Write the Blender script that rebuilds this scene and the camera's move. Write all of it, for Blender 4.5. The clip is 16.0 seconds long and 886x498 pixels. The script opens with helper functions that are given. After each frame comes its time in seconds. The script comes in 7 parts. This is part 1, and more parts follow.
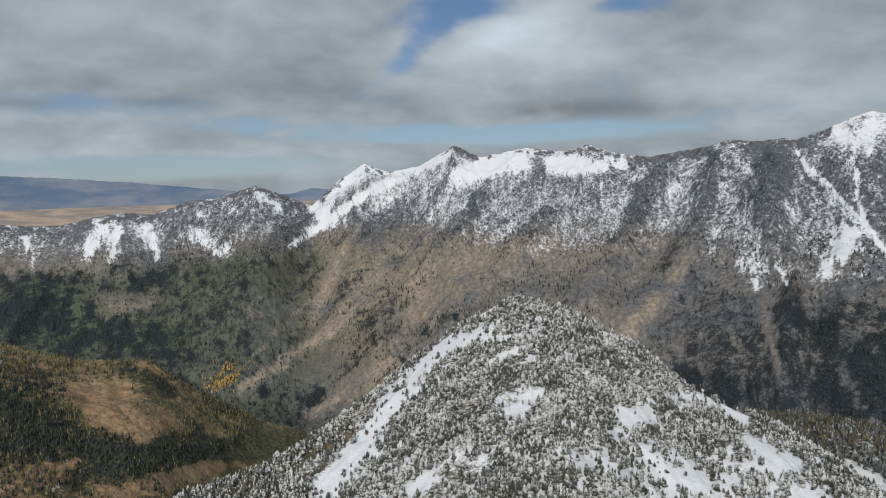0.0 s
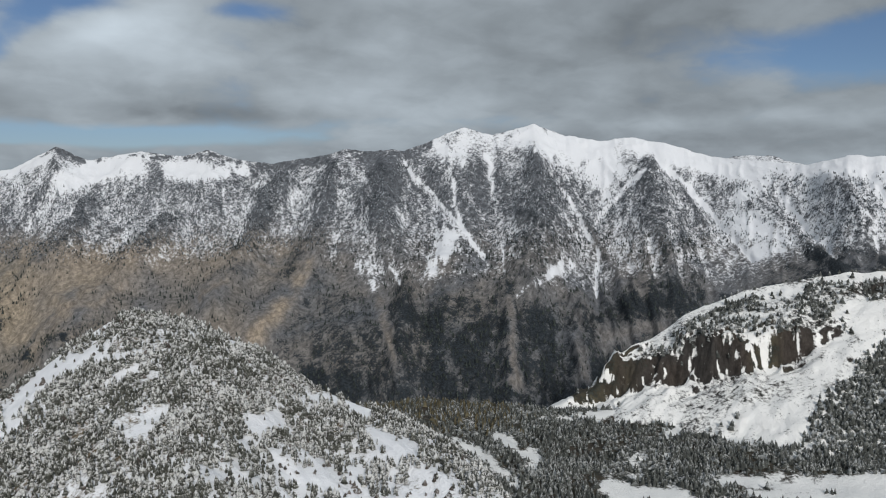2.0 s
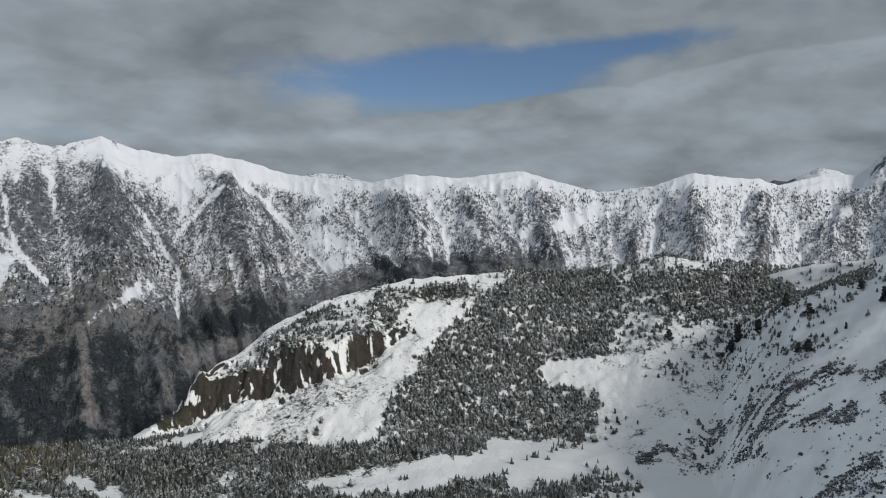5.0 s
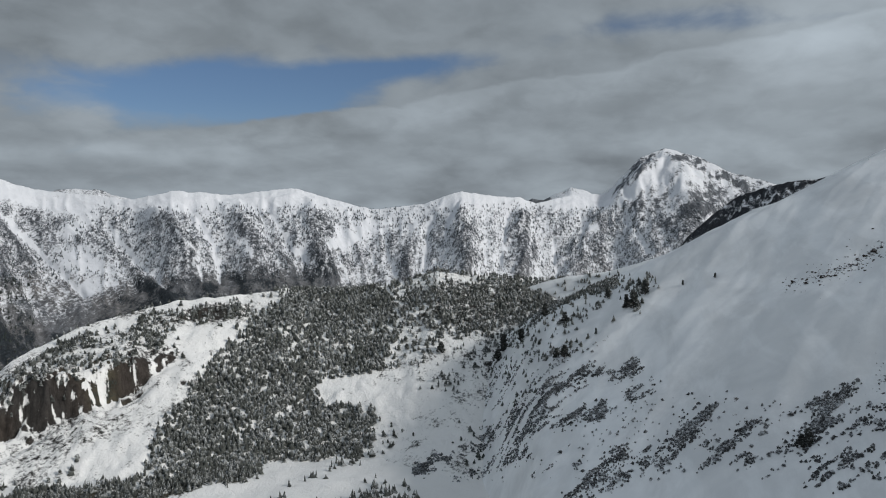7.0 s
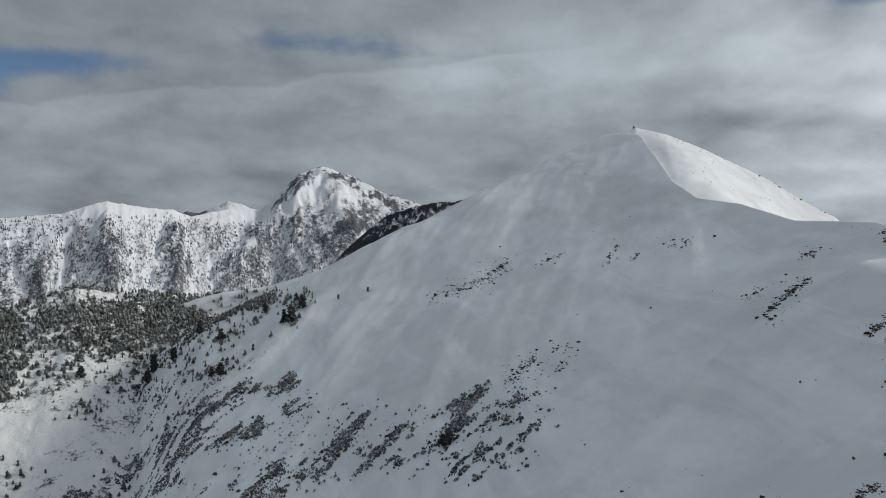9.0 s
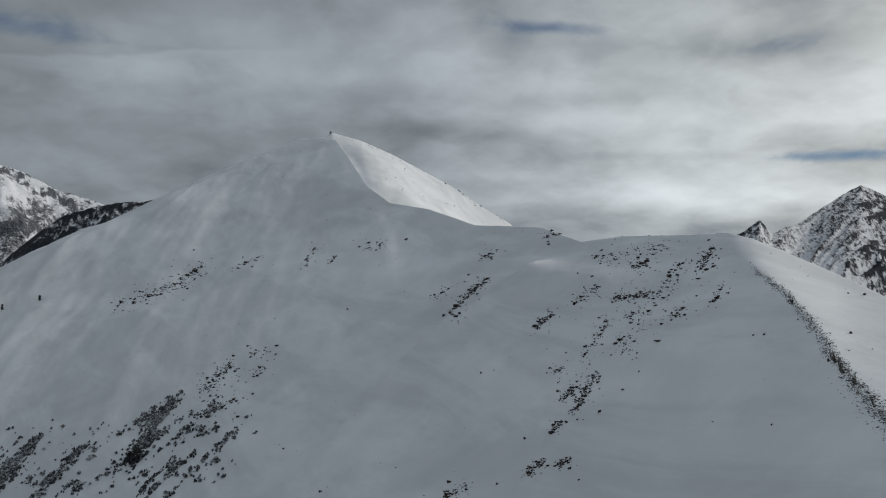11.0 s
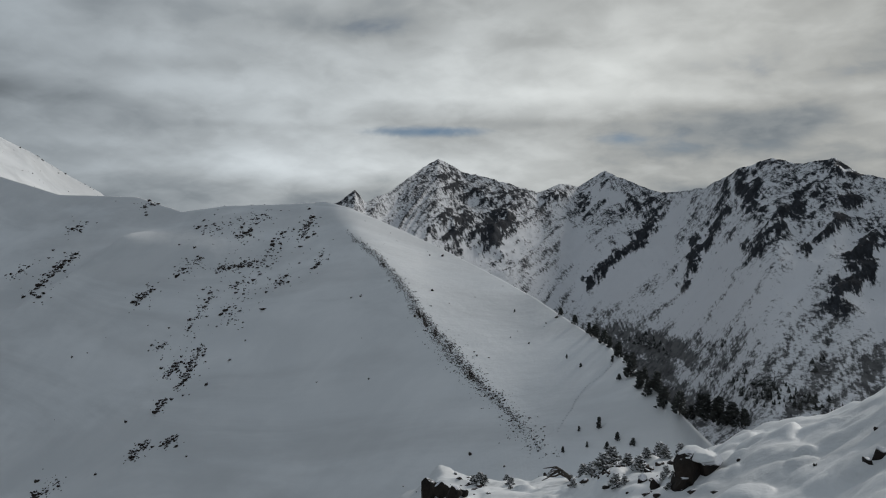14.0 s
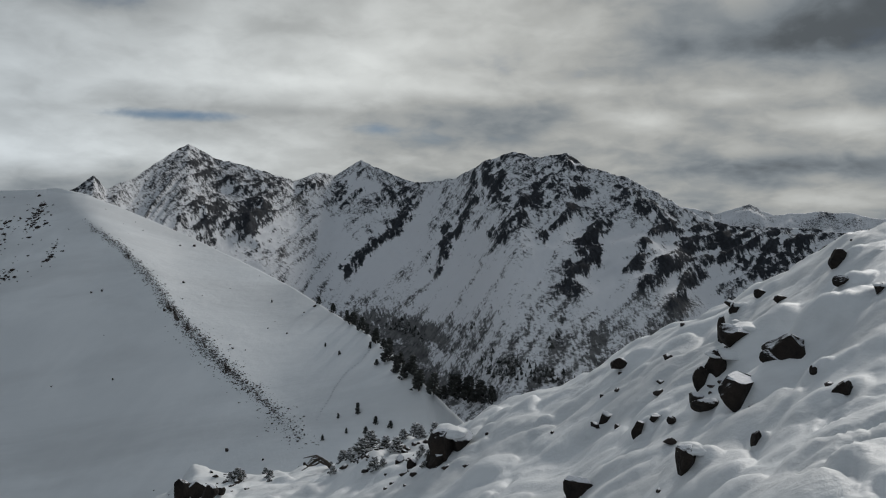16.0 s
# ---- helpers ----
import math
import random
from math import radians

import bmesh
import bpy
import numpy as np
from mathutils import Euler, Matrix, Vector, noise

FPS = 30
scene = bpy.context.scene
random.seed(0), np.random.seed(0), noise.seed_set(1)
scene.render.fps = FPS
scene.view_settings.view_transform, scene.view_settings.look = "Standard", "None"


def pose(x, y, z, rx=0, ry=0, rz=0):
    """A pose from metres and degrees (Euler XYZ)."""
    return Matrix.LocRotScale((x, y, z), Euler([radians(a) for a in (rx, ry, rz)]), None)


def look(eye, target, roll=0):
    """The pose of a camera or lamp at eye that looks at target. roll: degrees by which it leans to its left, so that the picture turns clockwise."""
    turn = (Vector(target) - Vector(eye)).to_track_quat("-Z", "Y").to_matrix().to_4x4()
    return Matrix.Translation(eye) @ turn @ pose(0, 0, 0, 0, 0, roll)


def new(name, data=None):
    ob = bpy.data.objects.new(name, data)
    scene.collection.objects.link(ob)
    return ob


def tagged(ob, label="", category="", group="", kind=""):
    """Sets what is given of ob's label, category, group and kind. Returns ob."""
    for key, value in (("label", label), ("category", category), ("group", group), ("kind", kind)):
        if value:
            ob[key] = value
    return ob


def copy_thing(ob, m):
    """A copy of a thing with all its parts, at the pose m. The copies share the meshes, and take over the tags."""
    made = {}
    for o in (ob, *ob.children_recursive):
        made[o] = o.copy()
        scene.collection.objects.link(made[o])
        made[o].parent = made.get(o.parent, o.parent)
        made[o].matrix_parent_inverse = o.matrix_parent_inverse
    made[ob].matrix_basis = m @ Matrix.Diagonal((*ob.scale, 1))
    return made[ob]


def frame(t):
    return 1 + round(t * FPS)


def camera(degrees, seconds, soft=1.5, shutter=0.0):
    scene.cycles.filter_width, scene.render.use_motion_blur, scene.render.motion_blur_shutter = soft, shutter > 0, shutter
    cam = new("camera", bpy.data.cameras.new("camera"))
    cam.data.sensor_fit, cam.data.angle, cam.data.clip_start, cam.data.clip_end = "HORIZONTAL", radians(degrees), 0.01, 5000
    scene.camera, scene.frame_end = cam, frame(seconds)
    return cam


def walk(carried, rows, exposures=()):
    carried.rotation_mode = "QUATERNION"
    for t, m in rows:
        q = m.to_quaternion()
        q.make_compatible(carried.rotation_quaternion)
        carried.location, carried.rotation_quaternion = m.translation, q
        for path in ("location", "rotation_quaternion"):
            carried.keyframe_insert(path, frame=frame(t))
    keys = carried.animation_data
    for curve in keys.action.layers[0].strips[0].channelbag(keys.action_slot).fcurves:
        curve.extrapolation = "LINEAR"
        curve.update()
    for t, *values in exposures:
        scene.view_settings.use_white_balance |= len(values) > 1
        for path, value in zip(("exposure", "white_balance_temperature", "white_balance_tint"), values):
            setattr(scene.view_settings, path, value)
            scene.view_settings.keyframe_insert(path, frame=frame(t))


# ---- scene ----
EYE = 1.65
cam = camera(58.2, 16.0, soft=1.1)
# seconds and the turn of a camera that stays where it is, on the summit
ROWS = [
    (0.0, 84.89, 1.46, -0.13),
    (0.5, 84.80, 0.99, -6.64),
    (1.0, 84.84, 0.52, -12.42),
    (1.5, 84.81, 0.85, -19.21),
    (2.0, 84.84, 0.75, -26.73),
    (2.5, 84.92, 0.82, -33.20),
    (3.0, 85.04, 0.94, -38.26),
    (3.5, 85.17, 1.00, -43.63),
    (4.0, 85.36, 0.67, -49.38),
    (4.2, 85.45, 0.62, -51.58),
    (6.3, 86.40, 0.80, -60.45),
    (6.5, 86.60, 0.89, -62.38),
    (7.0, 86.81, 0.37, -72.40),
    (7.5, 87.05, -0.25, -76.21),
    (8.0, 87.38, -0.76, -84.22),
    (8.5, 87.75, -0.68, -90.98),
    (8.7, 87.86, -0.87, -93.29),
    (10.8, 88.85, -1.37, -115.75),
    (11.0, 88.77, -1.54, -118.10),
    (11.5, 87.89, -1.60, -123.78),
    (12.0, 87.31, -1.09, -128.70),
    (12.5, 87.34, -0.88, -132.56),
    (13.0, 87.11, -1.15, -137.47),
    (13.5, 87.16, -1.25, -142.23),
    (14.0, 87.24, -1.09, -146.10),
    (14.5, 87.06, -1.33, -150.61),
    (15.0, 86.85, -1.61, -155.66),
    (15.5, 86.89, -1.88, -160.38),
    (16.0, 86.81, -1.40, -163.43),
]
walk(cam, [(t, pose(0, 0, EYE, rx, ry, rz)) for t, rx, ry, rz in ROWS], exposures=[(0.0, 0.28, 6450, 10), (4.0, 0.14, 6350, 10), (8.0, 0.16, 6400, 10), (11.0, -0.19, 6450, 10), (13.0, -0.35, 6450, 10), (16.0, -0.36, 6450, 10)])

# ---- light: low sun behind broken cloud, and the sky ----
SUN_AZ, SUN_EL = 192.0, 26.5


def way(az, el):
    a, e = radians(az), radians(el)
    return Vector((math.sin(a) * math.cos(e), math.cos(a) * math.cos(e), math.sin(e)))


lamp = bpy.data.lights.new("sun", "SUN")
lamp.energy, lamp.angle, lamp.color = 2.2, radians(12.0), (1.0, 0.96, 0.9)
sun = new("sun", lamp)
sun.matrix_world = look(way(SUN_AZ, SUN_EL) * 900, (0, 0, 0))


class Nodes:
    """Short calls for node trees."""

    def __init__(self, tree):
        self.tree = tree
        tree.nodes.clear()

    def add(self, kind, **inputs):
        n = self.tree.nodes.new(kind)
        for key, value in inputs.items():
            self.put(n, key.replace("_", " ") if key.replace("_", " ") in n.inputs else key, value)
        return n

    def put(self, n, key, value):
        sock = n.inputs[int(key[1:])] if key[0] == "i" and key[1:].isdigit() else n.inputs[key]
        if isinstance(value, bpy.types.NodeSocket):
            self.tree.links.new(value, sock)
        elif isinstance(value, bpy.types.Node):
            self.tree.links.new(value.outputs[0], sock)
        else:
            sock.default_value = value

    def math(self, op, a, b=0.0, c=0.0, clamp=False):
        n = self.add("ShaderNodeMath", i0=a, i1=b, i2=c)
        n.operation, n.use_clamp = op, clamp
        return n.outputs[0]

    def scale(self, vector, by):
        n = self.add("ShaderNodeVectorMath")
        n.operation = "SCALE"
        self.put(n, "i0", vector[:3] if isinstance(vector, tuple) else vector), self.put(n, "Scale", by)
        return n.outputs[0]

    def mix(self, fac, a, b, blend="MIX"):
        n = self.add("ShaderNodeMix")
        n.data_type, n.blend_type = "RGBA", blend
        self.put(n, "i0", fac), self.put(n, "i6", a), self.put(n, "i7", b)
        return n.outputs[2]

    def ramp(self, value, lo, hi, a=0.0, b=1.0):
        n = self.add("ShaderNodeMapRange")
        n.interpolation_type = "SMOOTHSTEP"
        for k, v in zip(("Value", "From Min", "From Max", "To Min", "To Max"), (value, lo, hi, a, b)):
            self.put(n, k, v)
        return n.outputs[0]

    def noise(self, vector, scale, detail=4.0, rough=0.55, warp=0.0):
        n = self.add("ShaderNodeTexNoise", Vector=vector, Scale=scale, Detail=detail, Roughness=rough, Distortion=warp)
        return n.outputs[0]


def rgb(r, g, b):
    return (r, g, b, 1.0)


world = bpy.data.worlds.new("sky")
scene.world = world
world.use_nodes = True
w = Nodes(world.node_tree)
sky = w.add("ShaderNodeTexSky")
sky.sky_type, sky.sun_disc, sky.sun_elevation, sky.sun_rotation = "NISHITA", False, radians(SUN_EL), radians(SUN_AZ)
sky.altitude, sky.air_density, sky.dust_density = 2800.0, 1.0, 1.0
coord = w.add("ShaderNodeTexCoord").outputs["Generated"]
axes = w.add("ShaderNodeSeparateXYZ", Vector=coord)
az = w.math("ADD", w.math("ARCTAN2", w.math("MULTIPLY", axes.outputs[1], -1.0), axes.outputs[0]), radians(90))
el = w.math("ARCSINE", axes.outputs[2])
# a layer of cloud seen in perspective: it crowds together towards the horizon
lift = w.math("ADD", w.math("MAXIMUM", axes.outputs[2], 0.0), 0.34)
layer = w.add("ShaderNodeCombineXYZ", X=w.math("DIVIDE", axes.outputs[0], lift), Y=w.math("DIVIDE", axes.outputs[1], lift), Z=0.0).outputs[0]
big = w.noise(layer, 1.5, 2.0, 0.45, 0.2)
mid = w.noise(layer, 3.4, 4.0, 0.48, 0.2)
fine_cloud = w.noise(layer, 8.5, 6.0, 0.55, 0.3)


def blob(a, e, wa, we, tilt=0.0):
    """A soft spot in the sky, one at its middle; degrees."""
    da = w.math("SUBTRACT", az, radians(a))
    de = w.math("DIVIDE", w.math("SUBTRACT", w.math("SUBTRACT", el, radians(e)), w.math("MULTIPLY", da, tilt)), radians(we))
    da = w.math("DIVIDE", da, radians(wa))
    return w.math("EXPONENT", w.math("MULTIPLY", w.math("ADD", w.math("MULTIPLY", da, da), w.math("MULTIPLY", de, de)), -1.0))


# breaks in the cloud: bearing, height, half widths, tilt, depth
NORTH_GAPS = [(-24, 5.2, 9, 1.2, 0.0, 0.55), (-22, 1.3, 17, 0.9, -0.01, 1.0), (-22, 3.3, 6, 0.35, -0.01, -0.8), (-12, 4.0, 6, 0.8, 0, 0.5), (-6, 2.1, 5, 0.4, 0, -0.7), (-2.5, 8.3, 2.6, 1.6, 0.6, 0.6), (1.5, 11.6, 4.5, 1.5, 0.12, 0.85), (4, 3.0, 14, 0.8, 0.0, 0.95), (13, 11.4, 3.0, 0.7, 0, 0.5), (25, 4.0, 9, 0.7, 0, 0.45)]
EAST_GAPS = [(57, 7.8, 12, 2.1, 0.05, 1.1), (70, 9.8, 8, 0.9, 0.1, 0.5), (76, 1.9, 20, 0.5, 0, 0.35), (89, 12.3, 9, 1.0, 0.02, 0.45), (98, 11.6, 6, 0.7, 0, 0.35), (126, 14.4, 5, 0.6, -0.05, 0.55), (141, 5.5, 3.6, 0.5, 0, 0.56), (147, 5.7, 3.4, 0.45, 0, 0.46), (158, 5.2, 3.4, 0.5, 0, 0.24)]
thick = w.math("ADD", w.math("MULTIPLY", big, 0.35), w.math("ADD", w.math("MULTIPLY", mid, 0.45), w.math("MULTIPLY", fine_cloud, 0.2)))
for a, e, wa, we, tilt, k in NORTH_GAPS + EAST_GAPS:
    thick = w.math("SUBTRACT", thick, w.math("MULTIPLY", blob(a, e, wa, we, tilt), k * 0.42))
# a sheet of cloud with a clean upper edge that climbs to the right
above = w.math("SUBTRACT", w.math("SUBTRACT", el, radians(5.3)), w.math("MULTIPLY", w.math("SUBTRACT", az, radians(56)), 0.142))
above = w.math("ADD", above, w.math("ADD", w.math("MULTIPLY", w.math("SUBTRACT", mid, 0.5), radians(1.8)), w.math("MULTIPLY", w.math("SUBTRACT", fine_cloud, 0.5), radians(1.6))))
window = w.math("MULTIPLY", w.ramp(az, radians(53), radians(60)), w.ramp(az, radians(112), radians(98)))
sheet_on = w.math("MULTIPLY", w.ramp(above, radians(0.3), radians(-0.5)), window)
thick = w.math("ADD", thick, w.math("MULTIPLY", sheet_on, 0.25))
cover = w.ramp(thick, 0.2, 0.43)
lumps = w.ramp(az, radians(105), radians(150), 0.07, 0.135)
bright = w.math("ADD", 0.215, w.math("MULTIPLY", w.ramp(big, 0.3, 0.7), 0.13))
bright = w.math("ADD", bright, w.math("MULTIPLY", w.ramp(mid, 0.32, 0.68), lumps))
bright = w.math("ADD", bright, w.math("MULTIPLY", w.math("SUBTRACT", w.ramp(fine_cloud, 0.35, 0.65), 0.5), w.math("MULTIPLY", lumps, 0.5)))
rim = w.math("MULTIPLY", w.math("MULTIPLY", w.ramp(above, radians(-2.2), radians(-0.2)), w.ramp(above, radians(0.3), radians(-0.1))), window)
bright = w.math("ADD", bright, w.math("MULTIPLY", rim, 0.07))
# lighter and darker banks of cloud
NORTH_CLOUDS = [(-27, 5.3, 3.0, 0.4, 0, -0.12), (-22, 9, 12, 3.2, 0, -0.09), (-19.6, 5.5, 3.0, 0.4, 0, -0.1), (-18, 10, 10, 2.5, 0, 0.05), (4.5, 9.8, 3.5, 1.1, 0.35, 0.12), (9, 8.5, 8, 2.6, -0.1, 0.13), (11, 4.5, 10, 0.7, -0.04, -0.08), (34, 3.6, 3.0, 0.6, 0, 0.06)]
EAST_CLOUDS = [(42, 3.5, 3.0, 0.6, 0, 0.1), (49, 3.8, 2.5, 0.5, 0, 0.1), (52, 13.5, 14, 4.0, 0.0, -0.11), (32, 10, 9, 4, 0, -0.05), (62, 3.6, 12, 1.6, 0.0, 0.05), (70, 2.4, 32, 1.5, 0.01, -0.04), (110, 10.5, 8, 0.9, 0.05, 0.06), (118, 4.2, 10, 0.5, 0, 0.06), (120, 7.0, 8, 1.1, -0.08, -0.1)]
SOUTH_CLOUDS = [(133, 9.0, 9, 3.5, 0, 0.09), (128, 9.5, 9, 0.7, 0.03, -0.09), (132, 5.6, 6, 0.35, 0, -0.07), (138, 3.2, 14, 1.2, 0, 0.05), (140, 12.6, 8, 0.8, 0, -0.08), (143, 3.0, 18, 1.7, 0, 0.3), (146, 10, 22, 5.5, 0, 0.19), (150, 8.2, 12, 0.7, 0.03, 0.1), (152, 6.3, 8, 0.4, 0, -0.1), (156, 11.8, 7, 0.7, 0.02, -0.11)]
SUNWARD_CLOUDS = [(163, 8.0, 5, 0.5, -0.03, 0.08), (165, 10.5, 12, 4.0, 0, 0.2), (168, 6.3, 5.0, 1.0, 0.03, -0.18), (172, 8.4, 5, 0.5, 0, 0.1), (177.5, 6.2, 2.4, 0.8, 0, 0.22), (184, 7.9, 7, 0.6, 0.03, 0.12), (187, 11.8, 9, 2.2, 0.16, -0.22), (188.5, 3.2, 6.0, 0.8, 0.02, -0.2), (190.5, 5.8, 4.5, 0.9, 0, 0.34), (192, 0.9, 8, 0.7, 0, 0.12)]
for a, e, wa, we, tilt, k in NORTH_CLOUDS + EAST_CLOUDS + SOUTH_CLOUDS + SUNWARD_CLOUDS:
    bright = w.math("ADD", bright, w.math("MULTIPLY", blob(a, e, wa, we, tilt), k))
bright = w.math("MULTIPLY", bright, w.math("SUBTRACT", 1.0, w.math("MULTIPLY", blob(70, 8, 30, 9, 0.0), 0.24)))
bright = w.math("ADD", w.math("MAXIMUM", bright, 0.12), w.math("MULTIPLY", w.math("SUBTRACT", mid, 0.5), 0.04))
bright = w.math("MULTIPLY", bright, w.ramp(el, radians(14), radians(55), 1.0, w.ramp(axes.outputs[1], -0.5, 0.5, 0.62, 1.2)))
warm = w.math("MULTIPLY", w.ramp(az, radians(100), radians(175)), w.ramp(bright, 0.2, 0.45))
bright = w.math("MULTIPLY", bright, w.ramp(az, radians(100), radians(130), 0.98, 1.15))
tone = w.mix(warm, rgb(0.87, 0.985, 1.075), rgb(0.99, 1.01, 0.97))
tone = w.mix(w.ramp(el, radians(18), radians(40)), tone, rgb(0.87, 0.985, 1.1))
cloud, blue = w.scale(tone, bright), w.scale(w.mix(1.0, sky.outputs[0], rgb(0.74, 0.87, 1.04), "MULTIPLY"), 0.047)
blue = w.mix(w.ramp(el, radians(7.5), radians(1.0), 0.1, 0.5), blue, rgb(0.235, 0.29, 0.335))
backdrop = w.add("ShaderNodeBackground", Color=w.mix(cover, blue, cloud), Strength=1.0)
w.add("ShaderNodeOutputWorld", Surface=backdrop)

# ---- fields of smooth chance, for relief and cover ----
LATTICE = np.random.RandomState(7).rand(256, 256)


def value_noise(x, y):
    xi, yi = np.floor(x).astype(int), np.floor(y).astype(int)
    fx, fy = x - xi, y - yi
    fx, fy = fx * fx * fx * (fx * (fx * 6 - 15) + 10), fy * fy * fy * (fy * (fy * 6 - 15) + 10)
    a, b = LATTICE[xi % 256, yi % 256], LATTICE[(xi + 1) % 256, yi % 256]
    c, d = LATTICE[xi % 256, (yi + 1) % 256], LATTICE[(xi + 1) % 256, (yi + 1) % 256]
    return (a + (b - a) * fx) * (1 - fy) + (c + (d - c) * fx) * fy


def fbm(x, y, octaves=5, gain=0.5):
    """From -1 to 1."""
    total, amp, norm = 0.0, 1.0, 0.0
    for i in range(octaves):
        total = total + amp * (value_noise(x + 17.3 * i, y + 41.7 * i) * 2 - 1)
        norm += amp
        amp *= gain
        c, s = 0.8, 0.6
        x, y = 2.03 * (c * x - s * y), 2.03 * (s * x + c * y)
    return total / norm


def ribs(x, y, octaves=4, gain=0.5):
    """Sharp crests and round gullies, from 0 to 1."""
    total, amp, norm = 0.0, 1.0, 0.0
    for i in range(octaves):
        v = 1 - np.abs(value_noise(x + 31.1 * i, y + 11.9 * i) * 2 - 1)
        total = total + amp * v * v
        norm += amp
        amp *= gain
        x, y = 2.1 * x, 2.1 * y
    return total / norm


def step(v, lo, hi):
    t = np.clip((v - lo) / (hi - lo), 0, 1)
    return t * t * (3 - 2 * t)


def bell(az, el, a, e, wa, we, tilt=0.0):
    """One at a bearing and height (degrees), fading out over wa and we; tilt shears it."""
    de = el - e - tilt * (az - a)
    return np.exp(-(((az - a) / wa) ** 2) - (de / we) ** 2)


def line(knots, az):
    k = np.array(knots)
    return np.interp(az, k[:, 0], k[:, 1])


def box_mean(v, width):
    """A running mean along the first axis of a grid."""
    p = np.pad(v, ((width + 1, width), (0, 0)), mode="edge").cumsum(axis=0)
    return (p[2 * width + 1:] - p[:-2 * width - 1]) / (2 * width + 1)


def bulge(v, width):
    """How far a grid stands out from its running mean, in its own spread."""
    c = v - box_mean(box_mean(v, width), width)
    return np.clip(c / (c.std() + 1e-6), -2.5, 2.5)


def smooth_along(v, width):
    """A moving mean along the first axis."""
    if width < 1:
        return v
    kernel = np.hanning(2 * width + 3)
    kernel /= kernel.sum()
    p = np.pad(v, width + 1, mode="edge")
    return np.convolve(p, kernel, mode="valid")


# ---- materials ----
def material(name):
    m = bpy.data.materials.new(name)
    m.use_nodes = True
    return m, Nodes(m.node_tree)


def finish(n, colour, rough, bump=None, strength=0.5, distance=1.0):
    shader = n.add("ShaderNodeBsdfPrincipled", Base_Color=colour, Roughness=rough)
    n.put(shader, "Specular IOR Level", 0.25)
    if bump is not None:
        b = n.add("ShaderNodeBump", Strength=strength, Distance=distance, Height=bump)
        n.put(shader, "Normal", b)
    n.add("ShaderNodeOutputMaterial", Surface=shader)


def attribute(n, name):
    a = n.add("ShaderNodeAttribute")
    a.attribute_name = name
    return a.outputs["Fac"]


def mountain_material(name, grain, grey, brown, wood, grass, snow=rgb(0.84, 0.85, 0.88), soft=0.18):
    """Rock, grass, woods and snow, laid out by the cover fields; grain: metres of the finest patches."""
    m, n = material(name)
    p = n.add("ShaderNodeTexCoord").outputs["Object"]
    fine, coarse, wide = n.noise(p, 1 / grain, 5.0, 0.62), n.noise(p, 0.22 / grain, 5.0, 0.6), n.noise(p, 0.03 / grain, 4.0, 0.55)
    tall = n.add("ShaderNodeMapping", Vector=p)
    n.put(tall, "Scale", (1.0, 1.0, 0.35))
    streak = n.noise(tall, 0.5 / grain, 5.0, 0.65, 0.3)
    stone = n.mix(n.ramp(wide, 0.26, 0.54), grey, brown)
    stone = n.mix(attribute(n, "warm"), grey, stone)
    stone = n.mix(n.ramp(streak, 0.34, 0.68), n.scale(stone, 0.6), n.scale(stone, 1.25))
    stone = n.mix(n.ramp(fine, 0.35, 0.7), n.scale(stone, 0.75), stone)
    turf = n.mix(n.ramp(coarse, 0.35, 0.65), grass, n.scale(grass, 0.55))
    ground = n.mix(n.math("MULTIPLY", attribute(n, "grass"), n.ramp(streak, 0.25, 0.5)), stone, turf)
    trees = n.mix(n.ramp(fine, 0.4, 0.65), n.scale(wood, 0.5), n.scale(wood, 1.4))
    mask = n.math("ADD", n.math("MULTIPLY", fine, 0.55), n.math("MULTIPLY", coarse, 0.45))
    woods = n.ramp(n.math("ADD", mask, n.math("MULTIPLY", n.math("SUBTRACT", attribute(n, "wood"), 0.5), 0.55)), 0.44, 0.57)
    ground = n.mix(woods, ground, trees)
    fleck = n.math("ADD", n.math("MULTIPLY", n.noise(p, 0.8 / grain, 6.0, 0.7), 0.6), n.math("MULTIPLY", streak, 0.4))
    white = n.ramp(n.math("ADD", fleck, n.math("MULTIPLY", n.math("SUBTRACT", attribute(n, "snow"), 0.5), 0.62)), 0.51 - soft / 2, 0.51 + soft / 2)
    colour = n.mix(white, ground, n.mix(coarse, snow, n.scale(snow, 0.93)))
    height = n.math("ADD", n.math("MULTIPLY", fine, 0.5), n.math("ADD", streak, n.math("MULTIPLY", woods, 0.25)))
    rough = n.ramp(white, 0.0, 1.0, 0.95, 0.7)
    finish(n, colour, rough, height, 0.45, grain)
    return m


